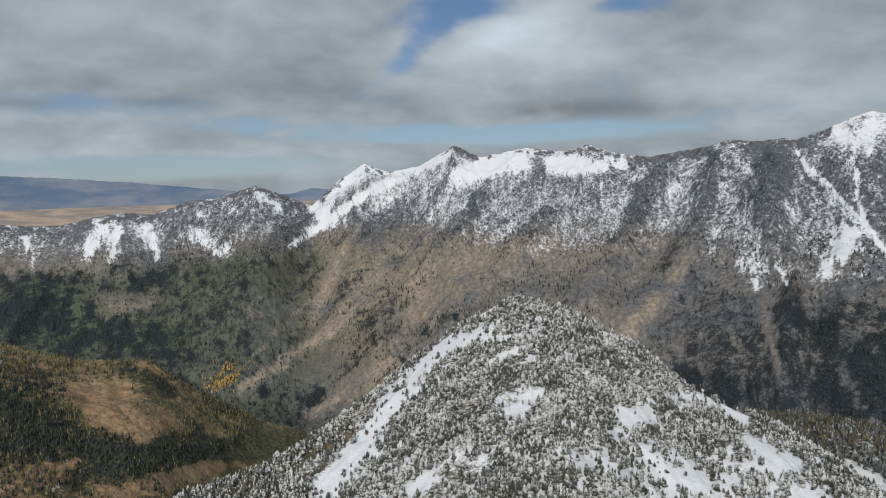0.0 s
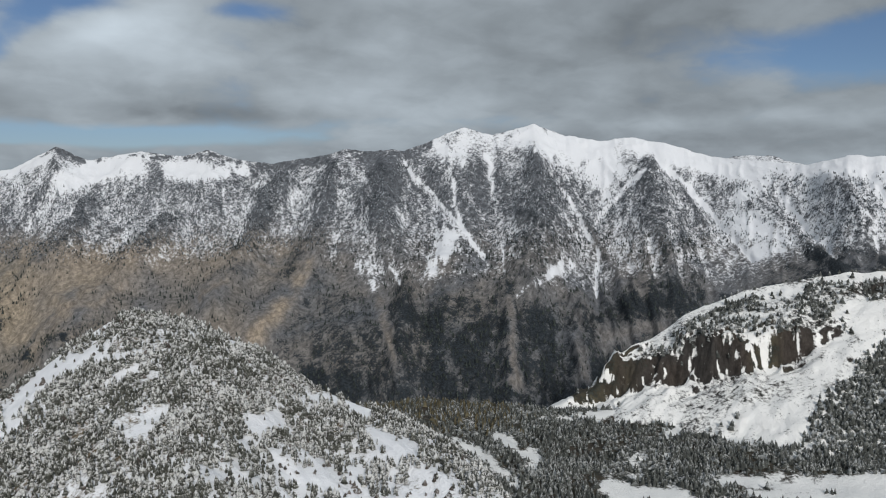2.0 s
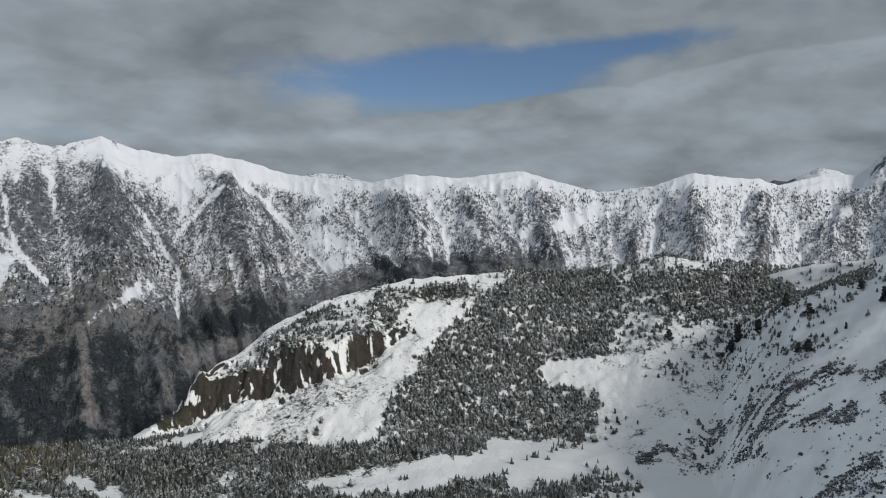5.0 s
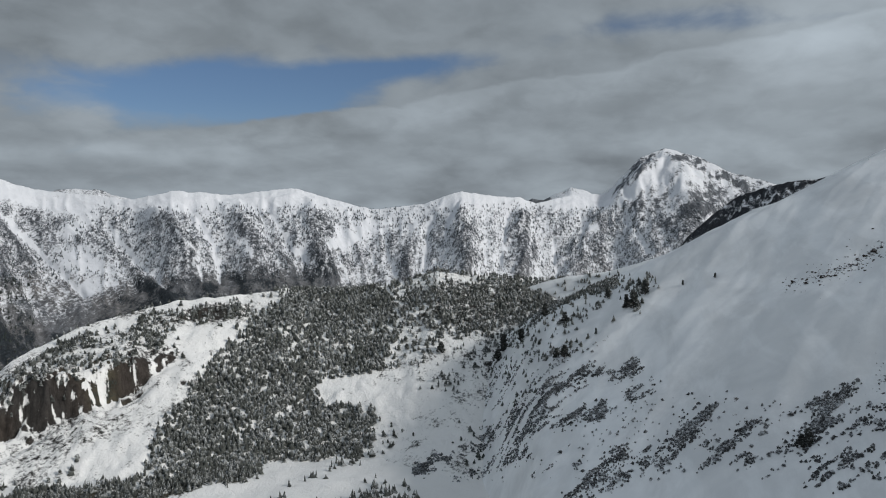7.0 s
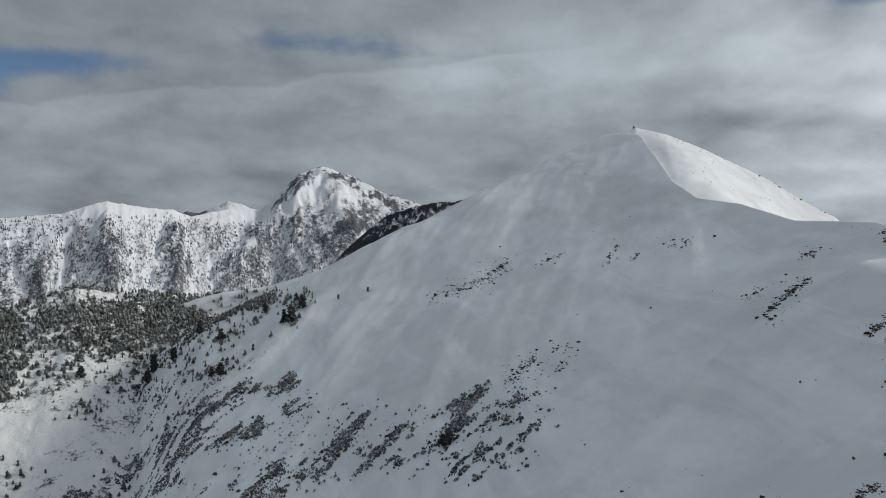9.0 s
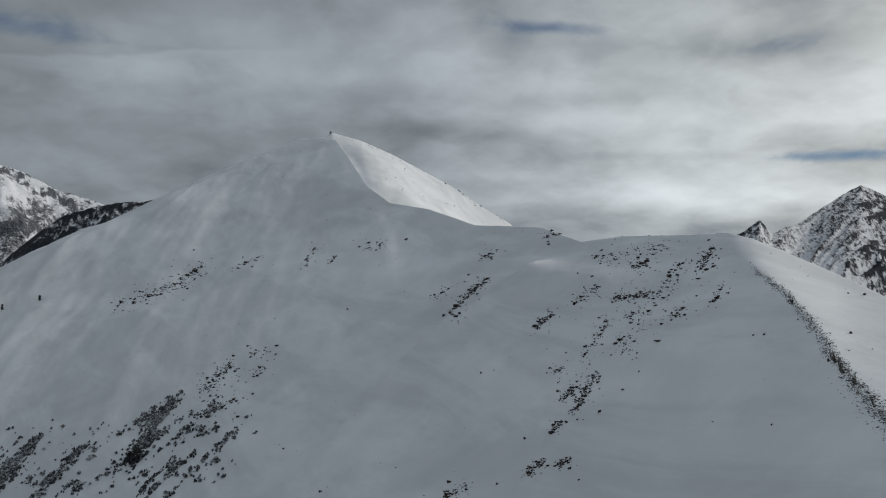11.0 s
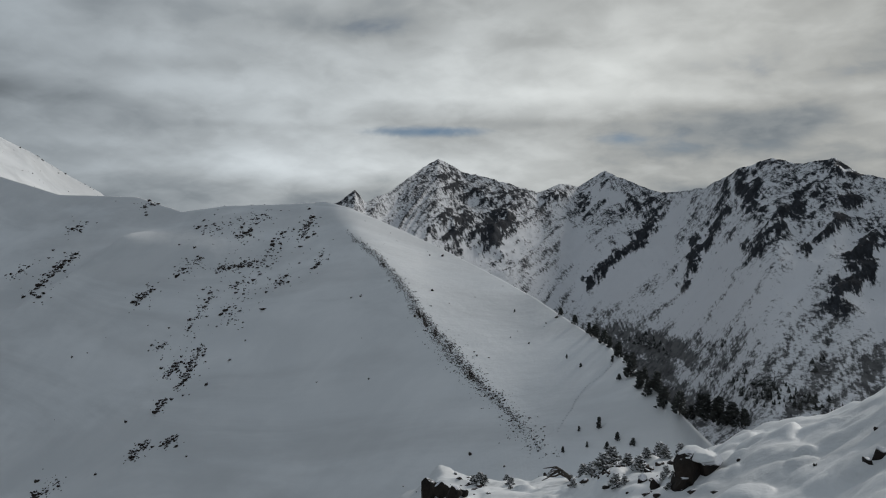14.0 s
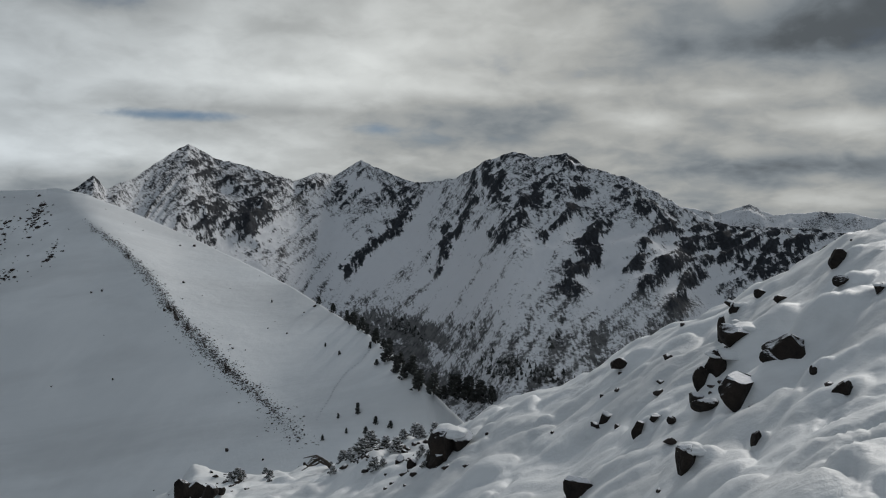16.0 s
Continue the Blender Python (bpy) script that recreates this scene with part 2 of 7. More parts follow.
def snow_material(name, grain, bump=0.35):
    """Wind-packed snow with thin places; the rock under it shows by the cover field."""
    m, n = material(name)
    p = n.add("ShaderNodeTexCoord").outputs["Object"]
    fine, coarse, wide = n.noise(p, 1 / grain, 6.0, 0.65), n.noise(p, 0.12 / grain, 5.0, 0.6, 0.4), n.noise(p, 0.02 / grain, 4.0, 0.5)
    stone = n.mix(n.ramp(fine, 0.35, 0.65), rgb(0.025, 0.024, 0.022), rgb(0.11, 0.095, 0.085))
    drift = n.mix(n.ramp(coarse, 0.35, 0.7), rgb(0.83, 0.85, 0.865), rgb(0.92, 0.935, 0.945))
    drift = n.mix(n.ramp(wide, 0.35, 0.65), n.scale(drift, 0.93), drift)
    # Slanting streaks of darker colour stand in for shading on the drifts.
    turned = n.add("ShaderNodeMapping", Vector=p)
    n.put(turned, "Rotation", (0.0, 0.0, radians(57))), n.put(turned, "Scale", (0.22, 1.0, 1.0))
    drift = n.mix(n.ramp(n.noise(turned, 0.1 / grain, 6.0, 0.62, 0.5), 0.4, 0.6), n.scale(drift, 0.86), drift)
    fleck = n.math("ADD", n.math("MULTIPLY", n.noise(p, 0.5 / grain, 7.0, 0.72), 0.65), n.math("MULTIPLY", coarse, 0.35))
    bare = n.ramp(n.math("ADD", fleck, n.math("MULTIPLY", n.math("SUBTRACT", 0.5, attribute(n, "snow")), 0.62)), 0.5, 0.56)
    height = n.math("ADD", n.math("MULTIPLY", fine, 0.35), coarse)
    finish(n, n.mix(bare, drift, stone), n.ramp(bare, 0.0, 1.0, 0.6, 0.9), height, bump, grain * 1.5)
    return m


# Range rock, woods and snow carry haze and cloud shade as bluer, darker colours.
RANGE_MAT = mountain_material("haze_tinted_rock_and_snow", 5.0, rgb(0.14, 0.15, 0.168), rgb(0.38, 0.31, 0.235), rgb(0.024, 0.03, 0.036), rgb(0.085, 0.105, 0.066), rgb(0.74, 0.755, 0.79), 0.18)
# Bench snow is cream: warm sunlight is put into its colour.
BENCH_MAT = mountain_material("basin_rock_and_snow", 2.6, rgb(0.047, 0.044, 0.042), rgb(0.058, 0.046, 0.038), rgb(0.03, 0.035, 0.03), rgb(0.09, 0.08, 0.05), rgb(0.85, 0.845, 0.83))
HILL_MAT = mountain_material("hill_turf_and_snow", 2.2, rgb(0.16, 0.14, 0.12), rgb(0.2, 0.15, 0.1), rgb(0.05, 0.05, 0.04), rgb(0.17, 0.135, 0.07))
GREEN_MAT = mountain_material("autumn_slope", 6.0, rgb(0.32, 0.25, 0.16), rgb(0.4, 0.26, 0.15), rgb(0.075, 0.075, 0.042), rgb(0.25, 0.215, 0.1))
CRAG_MAT = mountain_material("dark_crag_and_snow", 3.6, rgb(0.038, 0.043, 0.054), rgb(0.045, 0.046, 0.05), rgb(0.02, 0.023, 0.026), rgb(0.18, 0.18, 0.182), rgb(0.8, 0.81, 0.84))
SNOW_MAT = snow_material("wind_packed_snow", 4.0, 0.1)
NEAR_SNOW_MAT = snow_material("soft_fresh_snow", 0.25, 0.25)


# ---- the land, by bearings (degrees from north, clockwise) round the summit ----
def sheet(name, x, y, z, fields, mat, label, category):
    """A grid of points as one smooth mesh with its cover fields."""
    na, nr = x.shape
    mesh = bpy.data.meshes.new(name)
    co = np.stack([x, y, z], -1).reshape(-1, 3)
    i = np.arange((na - 1) * (nr - 1))
    a = i // (nr - 1) * nr + i % (nr - 1)
    quads = np.stack([a, a + nr, a + nr + 1, a + 1], -1)
    mesh.vertices.add(len(co))
    mesh.vertices.foreach_set("co", co.ravel())
    mesh.loops.add(quads.size)
    mesh.loops.foreach_set("vertex_index", quads.ravel())
    mesh.polygons.add(len(quads))
    mesh.polygons.foreach_set("loop_start", np.arange(len(quads)) * 4)
    mesh.polygons.foreach_set("use_smooth", np.ones(len(quads), bool))
    mesh.update(calc_edges=True)
    for key, values in fields.items():
        mesh.attributes.new(key, "FLOAT", "POINT").data.foreach_set("value", np.broadcast_to(values, x.shape).ravel().astype(np.float32))
    mesh.materials.append(mat)
    return tagged(new(name, mesh), label, category, kind="structure")


LAND, BASE = {}, {}
# the bare ridge on the dome: angle of height and bearing; the slope beside it
TRAIL = [(0.42, 137.3), (-1.69, 139.3), (-3.26, 141.3), (-5.61, 143.4), (-7.55, 144.6), (-9.8, 146.6), (-11.98, 148.6), (-13.87, 150.9), (-16.69, 153.6), (-20, 157)]
GENTLE = 0.2


def trail_at(E):
    k = np.array(TRAIL)[::-1]
    return np.interp(E, k[:, 0], k[:, 1])


def trail_turn(e):
    return float(trail_at(e)), e


def loft(name, crest, dist, near, back, span, grid, relief, cover, mat, label, category="mountain", slope=((0, 1.0), (1, 1.0)), jag=0.05, blur=0.25, ease=2.5, fall=None):
    """A mountain side: a crest of (bearing, angle of height) at (bearing, distance), falling away by (run, drop) before and behind."""
    step_az, before, behind = grid
    az = np.arange(span[0], span[1] + step_az / 2, step_az)
    rc = smooth_along(line(dist, az), int(ease / step_az))
    el = line(crest, az)
    el = 0.55 * el + 0.45 * smooth_along(el, max(1, int(0.25 / step_az)))
    el = el + jag * fbm(az * 1.9, az * 0 + 3.3, 5, 0.62)
    zc = EYE + rc * np.tan(np.radians(el))
    near_k, back_k = np.array(near), np.array(back)
    d = np.concatenate([-np.linspace(1, 0, behind, endpoint=False) ** 1.3 * back_k[-1, 0], np.linspace(0, 1, before) ** 1.25 * near_k[-1, 0]])
    drop = np.where(d >= 0, np.interp(d, near_k[:, 0], near_k[:, 1]), np.interp(-d, back_k[:, 0], back_k[:, 1]))
    k = smooth_along(line(slope, az), int(2.5 / step_az))
    z = np.empty((len(az), len(d)))
    for j, dj in enumerate(d):
        wide = int(np.degrees(abs(dj) * min(1.0, abs(dj) / 120) * blur / rc.mean()) / step_az)
        z[:, j] = smooth_along(zc, wide) - drop[j] * (k if dj > 0 else 1.0)
    D, A = np.broadcast_to(d, z.shape), np.broadcast_to(az[:, None], z.shape)
    R = np.maximum(rc[:, None] - D, 4.0)
    U = np.cumsum(np.gradient(np.radians(az)) * rc)[:, None] + 0 * z
    x, y = R * np.sin(np.radians(A)), R * np.cos(np.radians(A))
    if fall is not None:
        # one plain slope that falls northwards from the crest
        m = az > 82
        xs, ys, zs = (rc * np.sin(np.radians(az)))[m], (rc * np.cos(np.radians(az)))[m], zc[m]
        turn = np.array([trail_turn(e) for e in np.linspace(-2.6, -16.5, 40)])
        ar, er = turn[:, 0], np.tan(np.radians(turn[:, 1]))
        r0, z0 = np.interp(ar, az, rc), np.interp(ar, az, zc)
        rt = (GENTLE * r0 - z0 + EYE) / (GENTLE - er)
        top = az[m] < 138.0
        xs = np.concatenate([xs[top], rt * np.sin(np.radians(ar))])[::-1]
        ys = np.concatenate([ys[top], rt * np.cos(np.radians(ar))])[::-1]
        zs = np.concatenate([zs[top], EYE + rt * er])[::-1]
        order = np.argsort(xs)
        xs, ys, zs = xs[order], ys[order], zs[order]
        past = y - np.interp(x, xs, ys)
        down = np.interp(x, xs, zs) - line(fall, x) * past
        calm = smooth_along(zc, int(2.2 / step_az))
        flank = calm[:, None] + (zc - calm)[:, None] * np.exp(-np.maximum(D, 0) / 14) - GENTLE * D
        soft = 0.5 + 0.5 * np.tanh(past / 7)
        both = np.where(A > 137, down * soft + flank * (1 - soft) - 1.0 * np.exp(-((past / 9) ** 2)), np.where(past > 0, down, np.interp(x, xs, zs)))
        z = np.where(D > 0, both, z)
        under = step(80 - A, 0, 8) * step(D, 20, 220)
        z = z * (1 - under) + np.minimum(z, np.interp(R, [440, 630, 800, 950, 1150], [-300, -305, -290, -240, -150])) * under
    BASE["z"] = z
    V = relief(A, D, R, U)
    z = z + V
    E = np.degrees(np.arctan2(z - EYE, R))
    LAND[name] = (az, rc, d, z)
    return sheet(name, x, y, z, cover(A, E, D, z, x, y, U, V), mat, label, category)


def height(name, a, r, field=None):
    """The height (or another field) of a landform at bearings and distances."""
    az, rc, d, z = LAND[name]
    z = z if field is None else field
    fa = np.clip((np.asarray(a) - az[0]) / (az[1] - az[0]), 0, len(az) - 1.001)
    dd = np.interp(a, az, rc) - r
    fj = np.interp(dd, d, np.arange(len(d)))
    i, j = fa.astype(int), np.minimum(fj.astype(int), len(d) - 2)
    u, v = fa - i, fj - j
    return (z[i, j] * (1 - u) + z[i + 1, j] * u) * (1 - v) + (z[i, j + 1] * (1 - u) + z[i + 1, j + 1] * u) * v


# far plain, and hills whose blue is haze put into the colour
def plain_cover(A, E, D, z, x, y, U, V):
    return {"snow": 0 * z, "wood": 0 * z, "warm": 0 * z + 1, "grass": 0 * z}


def flat_material(name, a, b, size, rough=0.9):
    m, n = material(name)
    p = n.add("ShaderNodeTexCoord").outputs["Object"]
    stretch = n.add("ShaderNodeMapping", Vector=p)
    n.put(stretch, "Scale", (1.0, 1.0, 4.0))
    v = n.noise(stretch, 1 / size, 5.0, 0.6)
    finish(n, n.mix(n.ramp(v, 0.35, 0.65), a, b), rough)
    return m


PLAIN_MAT = flat_material("stubble_plain", rgb(0.5, 0.39, 0.3), rgb(0.28, 0.24, 0.22), 140)
HAZE_BLUE_MAT = flat_material("haze_tinted_hills", rgb(0.1, 0.155, 0.25), rgb(0.21, 0.235, 0.29), 320)
still = lambda A, D, R, U: 0 * A
loft("far_plain", [(-40, -1.35), (-8, -1.35)], [(-40, 4750), (-8, 4750)], [(0, 0), (900, 110)], [(0, 0), (60, 30)], (-40, -6), (0.5, 30, 2), still, plain_cover, PLAIN_MAT, "tan stubble plain far below the mountains", "plain", jag=0.0)
loft("far_hills", [(-40, 0.9), (-29, 0.8), (-25.7, 0.62), (-20.6, 0.14), (-15, -0.5), (-12, -0.9), (-10.6, -0.85), (-9.3, -0.5), (-8, -0.6), (-6, -1)], [(-40, 4850), (-6, 4850)], [(0, 0), (90, 280)], [(0, 0), (40, 60)], (-40, -6), (0.12, 20, 3), lambda A, D, R, U: 5 * fbm(U / 90, D / 30) * step(D, 2, 20), plain_cover, HAZE_BLUE_MAT, "far mountains coloured blue for haze beyond the plain", "mountain", jag=0.06)


# the main range across the valley
def strokes(A, E, rows):
    """The strongest of several soft lines over the land: strength, half widths at head and foot, and (bearing, angle) from head to foot."""
    best = np.zeros(np.shape(A))
    for k, w0, w1, *pts in rows:
        for i, ((a0, e0), (a1, e1)) in enumerate(zip(pts, pts[1:])):
            da, de = a1 - a0, e1 - e0
            t = np.clip(((A - a0) * da + (E - e0) * de) / (da * da + de * de), 0, 1)
            wide = w0 + (w1 - w0) * (i + t) / (len(pts) - 1)
            q = ((A - a0 - t * da) ** 2 + (E - e0 - t * de) ** 2) / wide**2
            best = np.maximum(best, k * np.exp(-q))
    return best


# avalanche chutes and gullies
CHUTES_WEST = [(0.8, 0.1, 0.14, (23.9, 1.06), (25.9, -1.18), (27.9, -3.41), (29.5, -5.82)), (0.7, 0.1, 0.13, (27.3, 0.6), (27.9, -3.61)), (0.5, 0.08, 0.1, (30.9, -4.82), (31.1, -6.81)), (0.75, 0.25, 0.08, (40.8, 0.18), (39.4, -1.13), (37.7, -3.03)), (0.8, 0.1, 0.15, (35.2, -0.89), (36.2, -2.45), (36.9, -3.81)), (0.75, 0.13, 0.12, (36.9, -4.0), (37.8, -5.15), (37.6, -8.63)), (0.4, 0.08, 0.08, (15.8, 0.58), (16.0, -1.85)), (0.35, 0.08, 0.08, (11.4, -0.56), (11.3, -2.57)), (0.6, 0.25, 0.12, (29.9, 1.5), (30.3, -1.03)), (0.4, 0.08, 0.08, (18.6, 0.2), (17.6, -2.6))]
CHUTES_EAST = [(0.95, 0.2, 0.13, (41.7, 1.09), (43.8, -0.98), (45.8, -3.2), (47.9, -5.8)), (0.7, 0.12, 0.12, (49.5, -1.26), (51.6, -3.95), (53.1, -5.62)), (1.0, 0.22, 0.16, (54.6, 0.3), (56.2, -2.53), (56.7, -5.3)), (0.7, 0.12, 0.14, (53.8, -1.52), (55.4, -3.6)), (0.95, 0.2, 0.16, (60.0, -0.2), (61.4, -2.62), (62.5, -3.92)), (0.6, 0.1, 0.1, (64.9, -3.68), (65.5, -5.3)), (0.6, 0.14, 0.14, (68.5, -3.6), (69.0, -5.23)), (0.9, 0.16, 0.2, (71.6, -0.7), (70.8, -4.76))]
CHUTES_FAR = [(0.5, 0.1, 0.1, (72.7, -3.15), (71.2, -4.85)), (0.8, 0.16, 0.1, (73.5, 0.3), (72.6, -2.34)), (0.7, 0.12, 0.12, (77.1, -0.8), (76.5, -4.38)), (0.6, 0.1, 0.12, (75.3, -2.0), (75.5, -4.38)), (0.8, 0.18, 0.15, (85.2, -1.17), (86.2, -2.36), (87.0, -3.53)), (0.7, 0.1, 0.12, (80.3, -2.5), (80.5, -4.98)), (0.5, 0.1, 0.1, (78.8, -1.0), (78.6, -3.6)), (0.5, 0.1, 0.1, (82.0, -0.9), (82.6, -3.0)), (0.6, 0.12, 0.12, (55.2, -3.99), (55.4, -5.16)), (0.5, 0.1, 0.1, (66.8, -2.2), (67.4, -4.4)), (0.5, 0.1, 0.1, (59.2, 0.0), (59.9, -1.6))]
# open snowfields
FIELDS_WEST = [(0.75, 0.5, 0.35, (-23.2, -2.8), (-24.4, -5.2)), (0.75, 0.45, 0.3, (-22.3, -2.8), (-22.6, -4.9)), (0.8, 0.6, 0.35, (-20.4, -3.0), (-19.9, -5.0)), (0.85, 0.4, 0.85, (-17.3, -3.4), (-15.6, -4.8)), (0.6, 0.2, 0.3, (-27.7, -3.27), (-27.3, -5.3)), (0.8, 0.4, 0.3, (-12.8, -1.13), (-11.7, -1.7)), (0.7, 0.22, 0.22, (-14.7, -1.8), (-14.5, -1.9)), (0.6, 0.25, 0.2, (-16.7, -2.0), (-16.4, -2.15)), (1.0, 0.4, 0.6, (-9.6, -1.3), (-8.1, -2.72)), (0.9, 0.28, 0.2, (0.4, 1.7), (-3.3, 0.1), (-6.6, -1.7), (-9.0, -3.37), (-11.2, -4.69)), (0.7, 0.3, 0.3, (-5.7, 1.0), (-7.4, -0.6), (-8.2, -2.0))]
FIELDS_MID = [(1.0, 0.55, 0.7, (1.6, 0.05), (3.3, 0.75), (5.6, 1.3)), (1.0, 0.5, 0.35, (8.1, 0.8), (10.6, 0.45), (12.8, 0.72)), (0.85, 0.8, 0.4, (27.1, -4.2), (25.8, -6.63)), (0.7, 0.5, 0.3, (21.1, -6.39), (21.6, -8.0)), (0.6, 0.2, 0.15, (22.7, -6.2), (23.6, -7.63)), (1.0, 1.5, 0.35, (36.4, 2.3), (38.3, 0.3), (38.1, -1.69)), (0.7, 0.4, 0.1, (35.5, -6.35), (33.4, -7.57), (31.8, -8.78)), (0.7, 0.8, 0.5, (33.0, 3.2), (34.6, 1.6)), (0.8, 0.5, 0.6, (40.0, 2.2), (42.0, 1.6), (45.0, 0.6), (48.0, -0.2)), (0.6, 0.4, 0.3, (26.4, 2.3), (28.2, 1.2))]
FIELDS_EAST = [(0.85, 0.65, 0.7, (47.2, -3.3), (49.5, -4.2)), (0.7, 0.4, 0.4, (48.0, -5.3), (49.6, -5.0)), (0.8, 0.5, 0.4, (48.3, -0.7), (47.2, -1.5)), (0.6, 0.3, 0.3, (58.1, -2.4), (58.8, -3.37)), (0.95, 0.45, 0.6, (64.5, -2.7), (67.2, -1.6)), (0.7, 0.3, 0.3, (82.4, -1.6), (83.0, -1.8)), (0.7, 0.3, 0.5, (85.2, 0.2), (86.9, 2.0)), (0.5, 0.4, 0.3, (88.4, 2.6), (89.4, 0.4)), (0.5, 0.5, 0.5, (68.0, -1.4), (70.4, -1.6)), (0.7, 0.4, 0.4, (80.7, 0.2), (84.0, 0.2))]
# bare crags in the upper face
CRAGS = [(0.9, 0.9, 0.7, (21.9, 1.4), (23.1, -0.54)), (0.8, 0.35, 0.35, (23.9, 1.8), (26.3, 2.4)), (0.6, 0.5, 0.4, (29.1, -0.02), (29.5, -2.42)), (0.8, 0.35, 0.3, (40.8, 1.86), (41.7, 1.09)), (0.6, 0.7, 0.6, (45.9, 0.3), (47.0, -0.2)), (0.6, 0.3, 0.3, (14.0, 1.0), (18.5, 1.3)), (0.6, 0.35, 0.35, (19.4, -5.0), (19.8, -6.0)), (0.7, 0.55, 0.6, (84.3, 1.2), (87.4, 3.3)), (0.6, 0.3, 0.4, (88.6, 3.3), (93.2, 1.1)), (0.5, 0.3, 0.3, (90.9, 0.5), (88.0, -1.5)), (0.4, 0.3, 0.3, (63.4, -0.2), (64.0, -0.8)), (0.55, 0.3, 0.3, (5.9, 1.5), (7.2, 0.6)), (0.5, 0.4, 0.3, (1.2, 2.1), (2.4, 1.5))]
# the spurs between the gullies
SPURS = [(1.0, 0.8, 2.2, (33.3, 0.6), (33.7, -3.6), (33.2, -8.3)), (1.0, 0.8, 2.4, (41.0, 0.0), (41.8, -4.3), (42.6, -8.0)), (0.9, 0.8, 1.6, (22.7, 0.9), (22.3, -3.6)), (0.8, 0.8, 1.5, (16.0, 1.0), (13.5, -4.5), (10.5, -9.5)), (0.8, 0.8, 1.4, (19.0, 1.0), (17.5, -5.27), (16.1, -7.8), (13.1, -11.2)), (1.0, 0.7, 1.5, (1.0, 2.0), (-3.3, -0.11), (-6.6, -1.84), (-11.2, -4.69), (-15, -9)), (0.7, 0.6, 1.3, (52.0, 0.2), (54.0, -3.5)), (0.7, 0.6, 1.3, (57.6, 0.5), (59.0, -4.5)), (0.8, 0.7, 1.3, (63.0, 0.4), (64.2, -4.8)), (0.7, 0.6, 1.0, (73.6, 0.6), (74.2, -4.5)), (0.7, 0.6, 1.0, (78.0, 0.2), (78.3, -4.5)), (0.9, 0.8, 1.4, (87.8, 3.4), (84.4, -0.5), (82.5, -4.5)), (0.9, 0.8, 1.2, (88.2, 3.4), (89.5, 0.0), (89.8, -3))]
LOW_SPURS = [(0.8, 0.8, 1.2, (3.0, -2.0), (-1.0, -6.5), (-5.0, -11)), (0.8, 0.8, 1.2, (7.5, -3.5), (3.5, -8.0), (0.0, -12.0)), (0.9, 0.7, 1.2, (24.0, -8.4), (23.2, -15.2)), (0.8, 0.6, 0.9, (31.3, -8.5), (31.9, -15.0)), (0.7, 0.6, 1.0, (36.3, -9.0), (36.7, -14.4)), (0.4, 1.0, 1.4, (38.0, -10.6), (42.6, -10.2))]
# pale scree and tan slopes; dark woods that also stand in for cloud shade
SCREES = [(1.0, 0.5, 0.35, (-4.5, -6.5), (-6.0, -8.12), (-8.5, -10.82), (-11.8, -12.6), (-14.8, -14.3)), (0.95, 0.09, 0.14, (-9.8, -8.55), (-11.7, -10.24), (-13.7, -12.06)), (0.8, 0.3, 0.4, (-3.7, -13.04), (-7.0, -14.86), (-10.1, -16.41)), (0.9, 0.6, 0.5, (-7.5, -5.44), (-9.3, -9.58)), (0.9, 0.3, 0.9, (17.5, -5.27), (16.1, -7.81), (13.1, -11.19)), (0.6, 0.5, 0.5, (0.6, -9.14), (4.7, -6.79)), (0.6, 0.3, 0.45, (31.3, -8.9), (31.9, -15.04)), (0.4, 0.3, 0.5, (36.3, -9.83), (36.7, -14.4)), (0.45, 0.5, 0.4, (38.2, -11.2), (42.4, -10.5)), (0.7, 0.7, 0.5, (-23.0, -8.0), (-20.5, -7.9)), (0.6, 0.35, 0.35, (-13.7, -9.0), (-13.1, -9.5)), (0.5, 0.4, 0.3, (9.5, -8.0), (11.5, -6.8)), (0.5, 0.5, 0.4, (22.0, -9.0), (23.0, -13.0))]
WOODS_AND_SHADE = [(1.0, 1.2, 1.6, (25.8, -10.6), (27.0, -15.5)), (1.0, 1.2, 1.5, (28.9, -11.2), (29.6, -15.5)), (1.0, 1.1, 1.3, (34.0, -10.9), (34.4, -15.3)), (0.7, 0.8, 1.2, (15.5, -14.7), (20.0, -15.0)), (0.9, 0.5, 0.6, (-12.7, -15.2), (-8.6, -15.2)), (0.8, 0.3, 0.35, (-4.1, -13.42), (0.5, -9.95)), (0.6, 0.25, 0.3, (-12.2, -12.9), (-8.1, -11.24)), (0.45, 1.6, 1.8, (-31.0, -7.0), (-26.0, -8.4), (-19.0, -10.8)), (0.6, 0.8, 0.8, (-29.0, -5.8), (-19.0, -6.2)), (0.6, 0.5, 0.6, (4.7, -9.22), (8.7, -7.24)), (0.45, 0.9, 1.2, (38.5, -9.3), (46.5, -8.0)), (0.7, 0.6, 0.9, (39.0, -13.0), (37.5, -15.5)), (0.7, 0.5, 0.4, (52.0, -5.7), (58.0, -5.2), (64.0, -4.9)), (0.5, 0.4, 0.4, (59.5, -4.4), (63.5, -4.5))]


def wander(A, E, much):
    """Bearings and angles shifted a little, so that nothing runs straight."""
    return A + much * fbm(A * 1.3, E * 1.3, 4, 0.6), E + much * fbm(A * 1.3 + 9.1, E * 1.3 + 4.2, 4, 0.6)


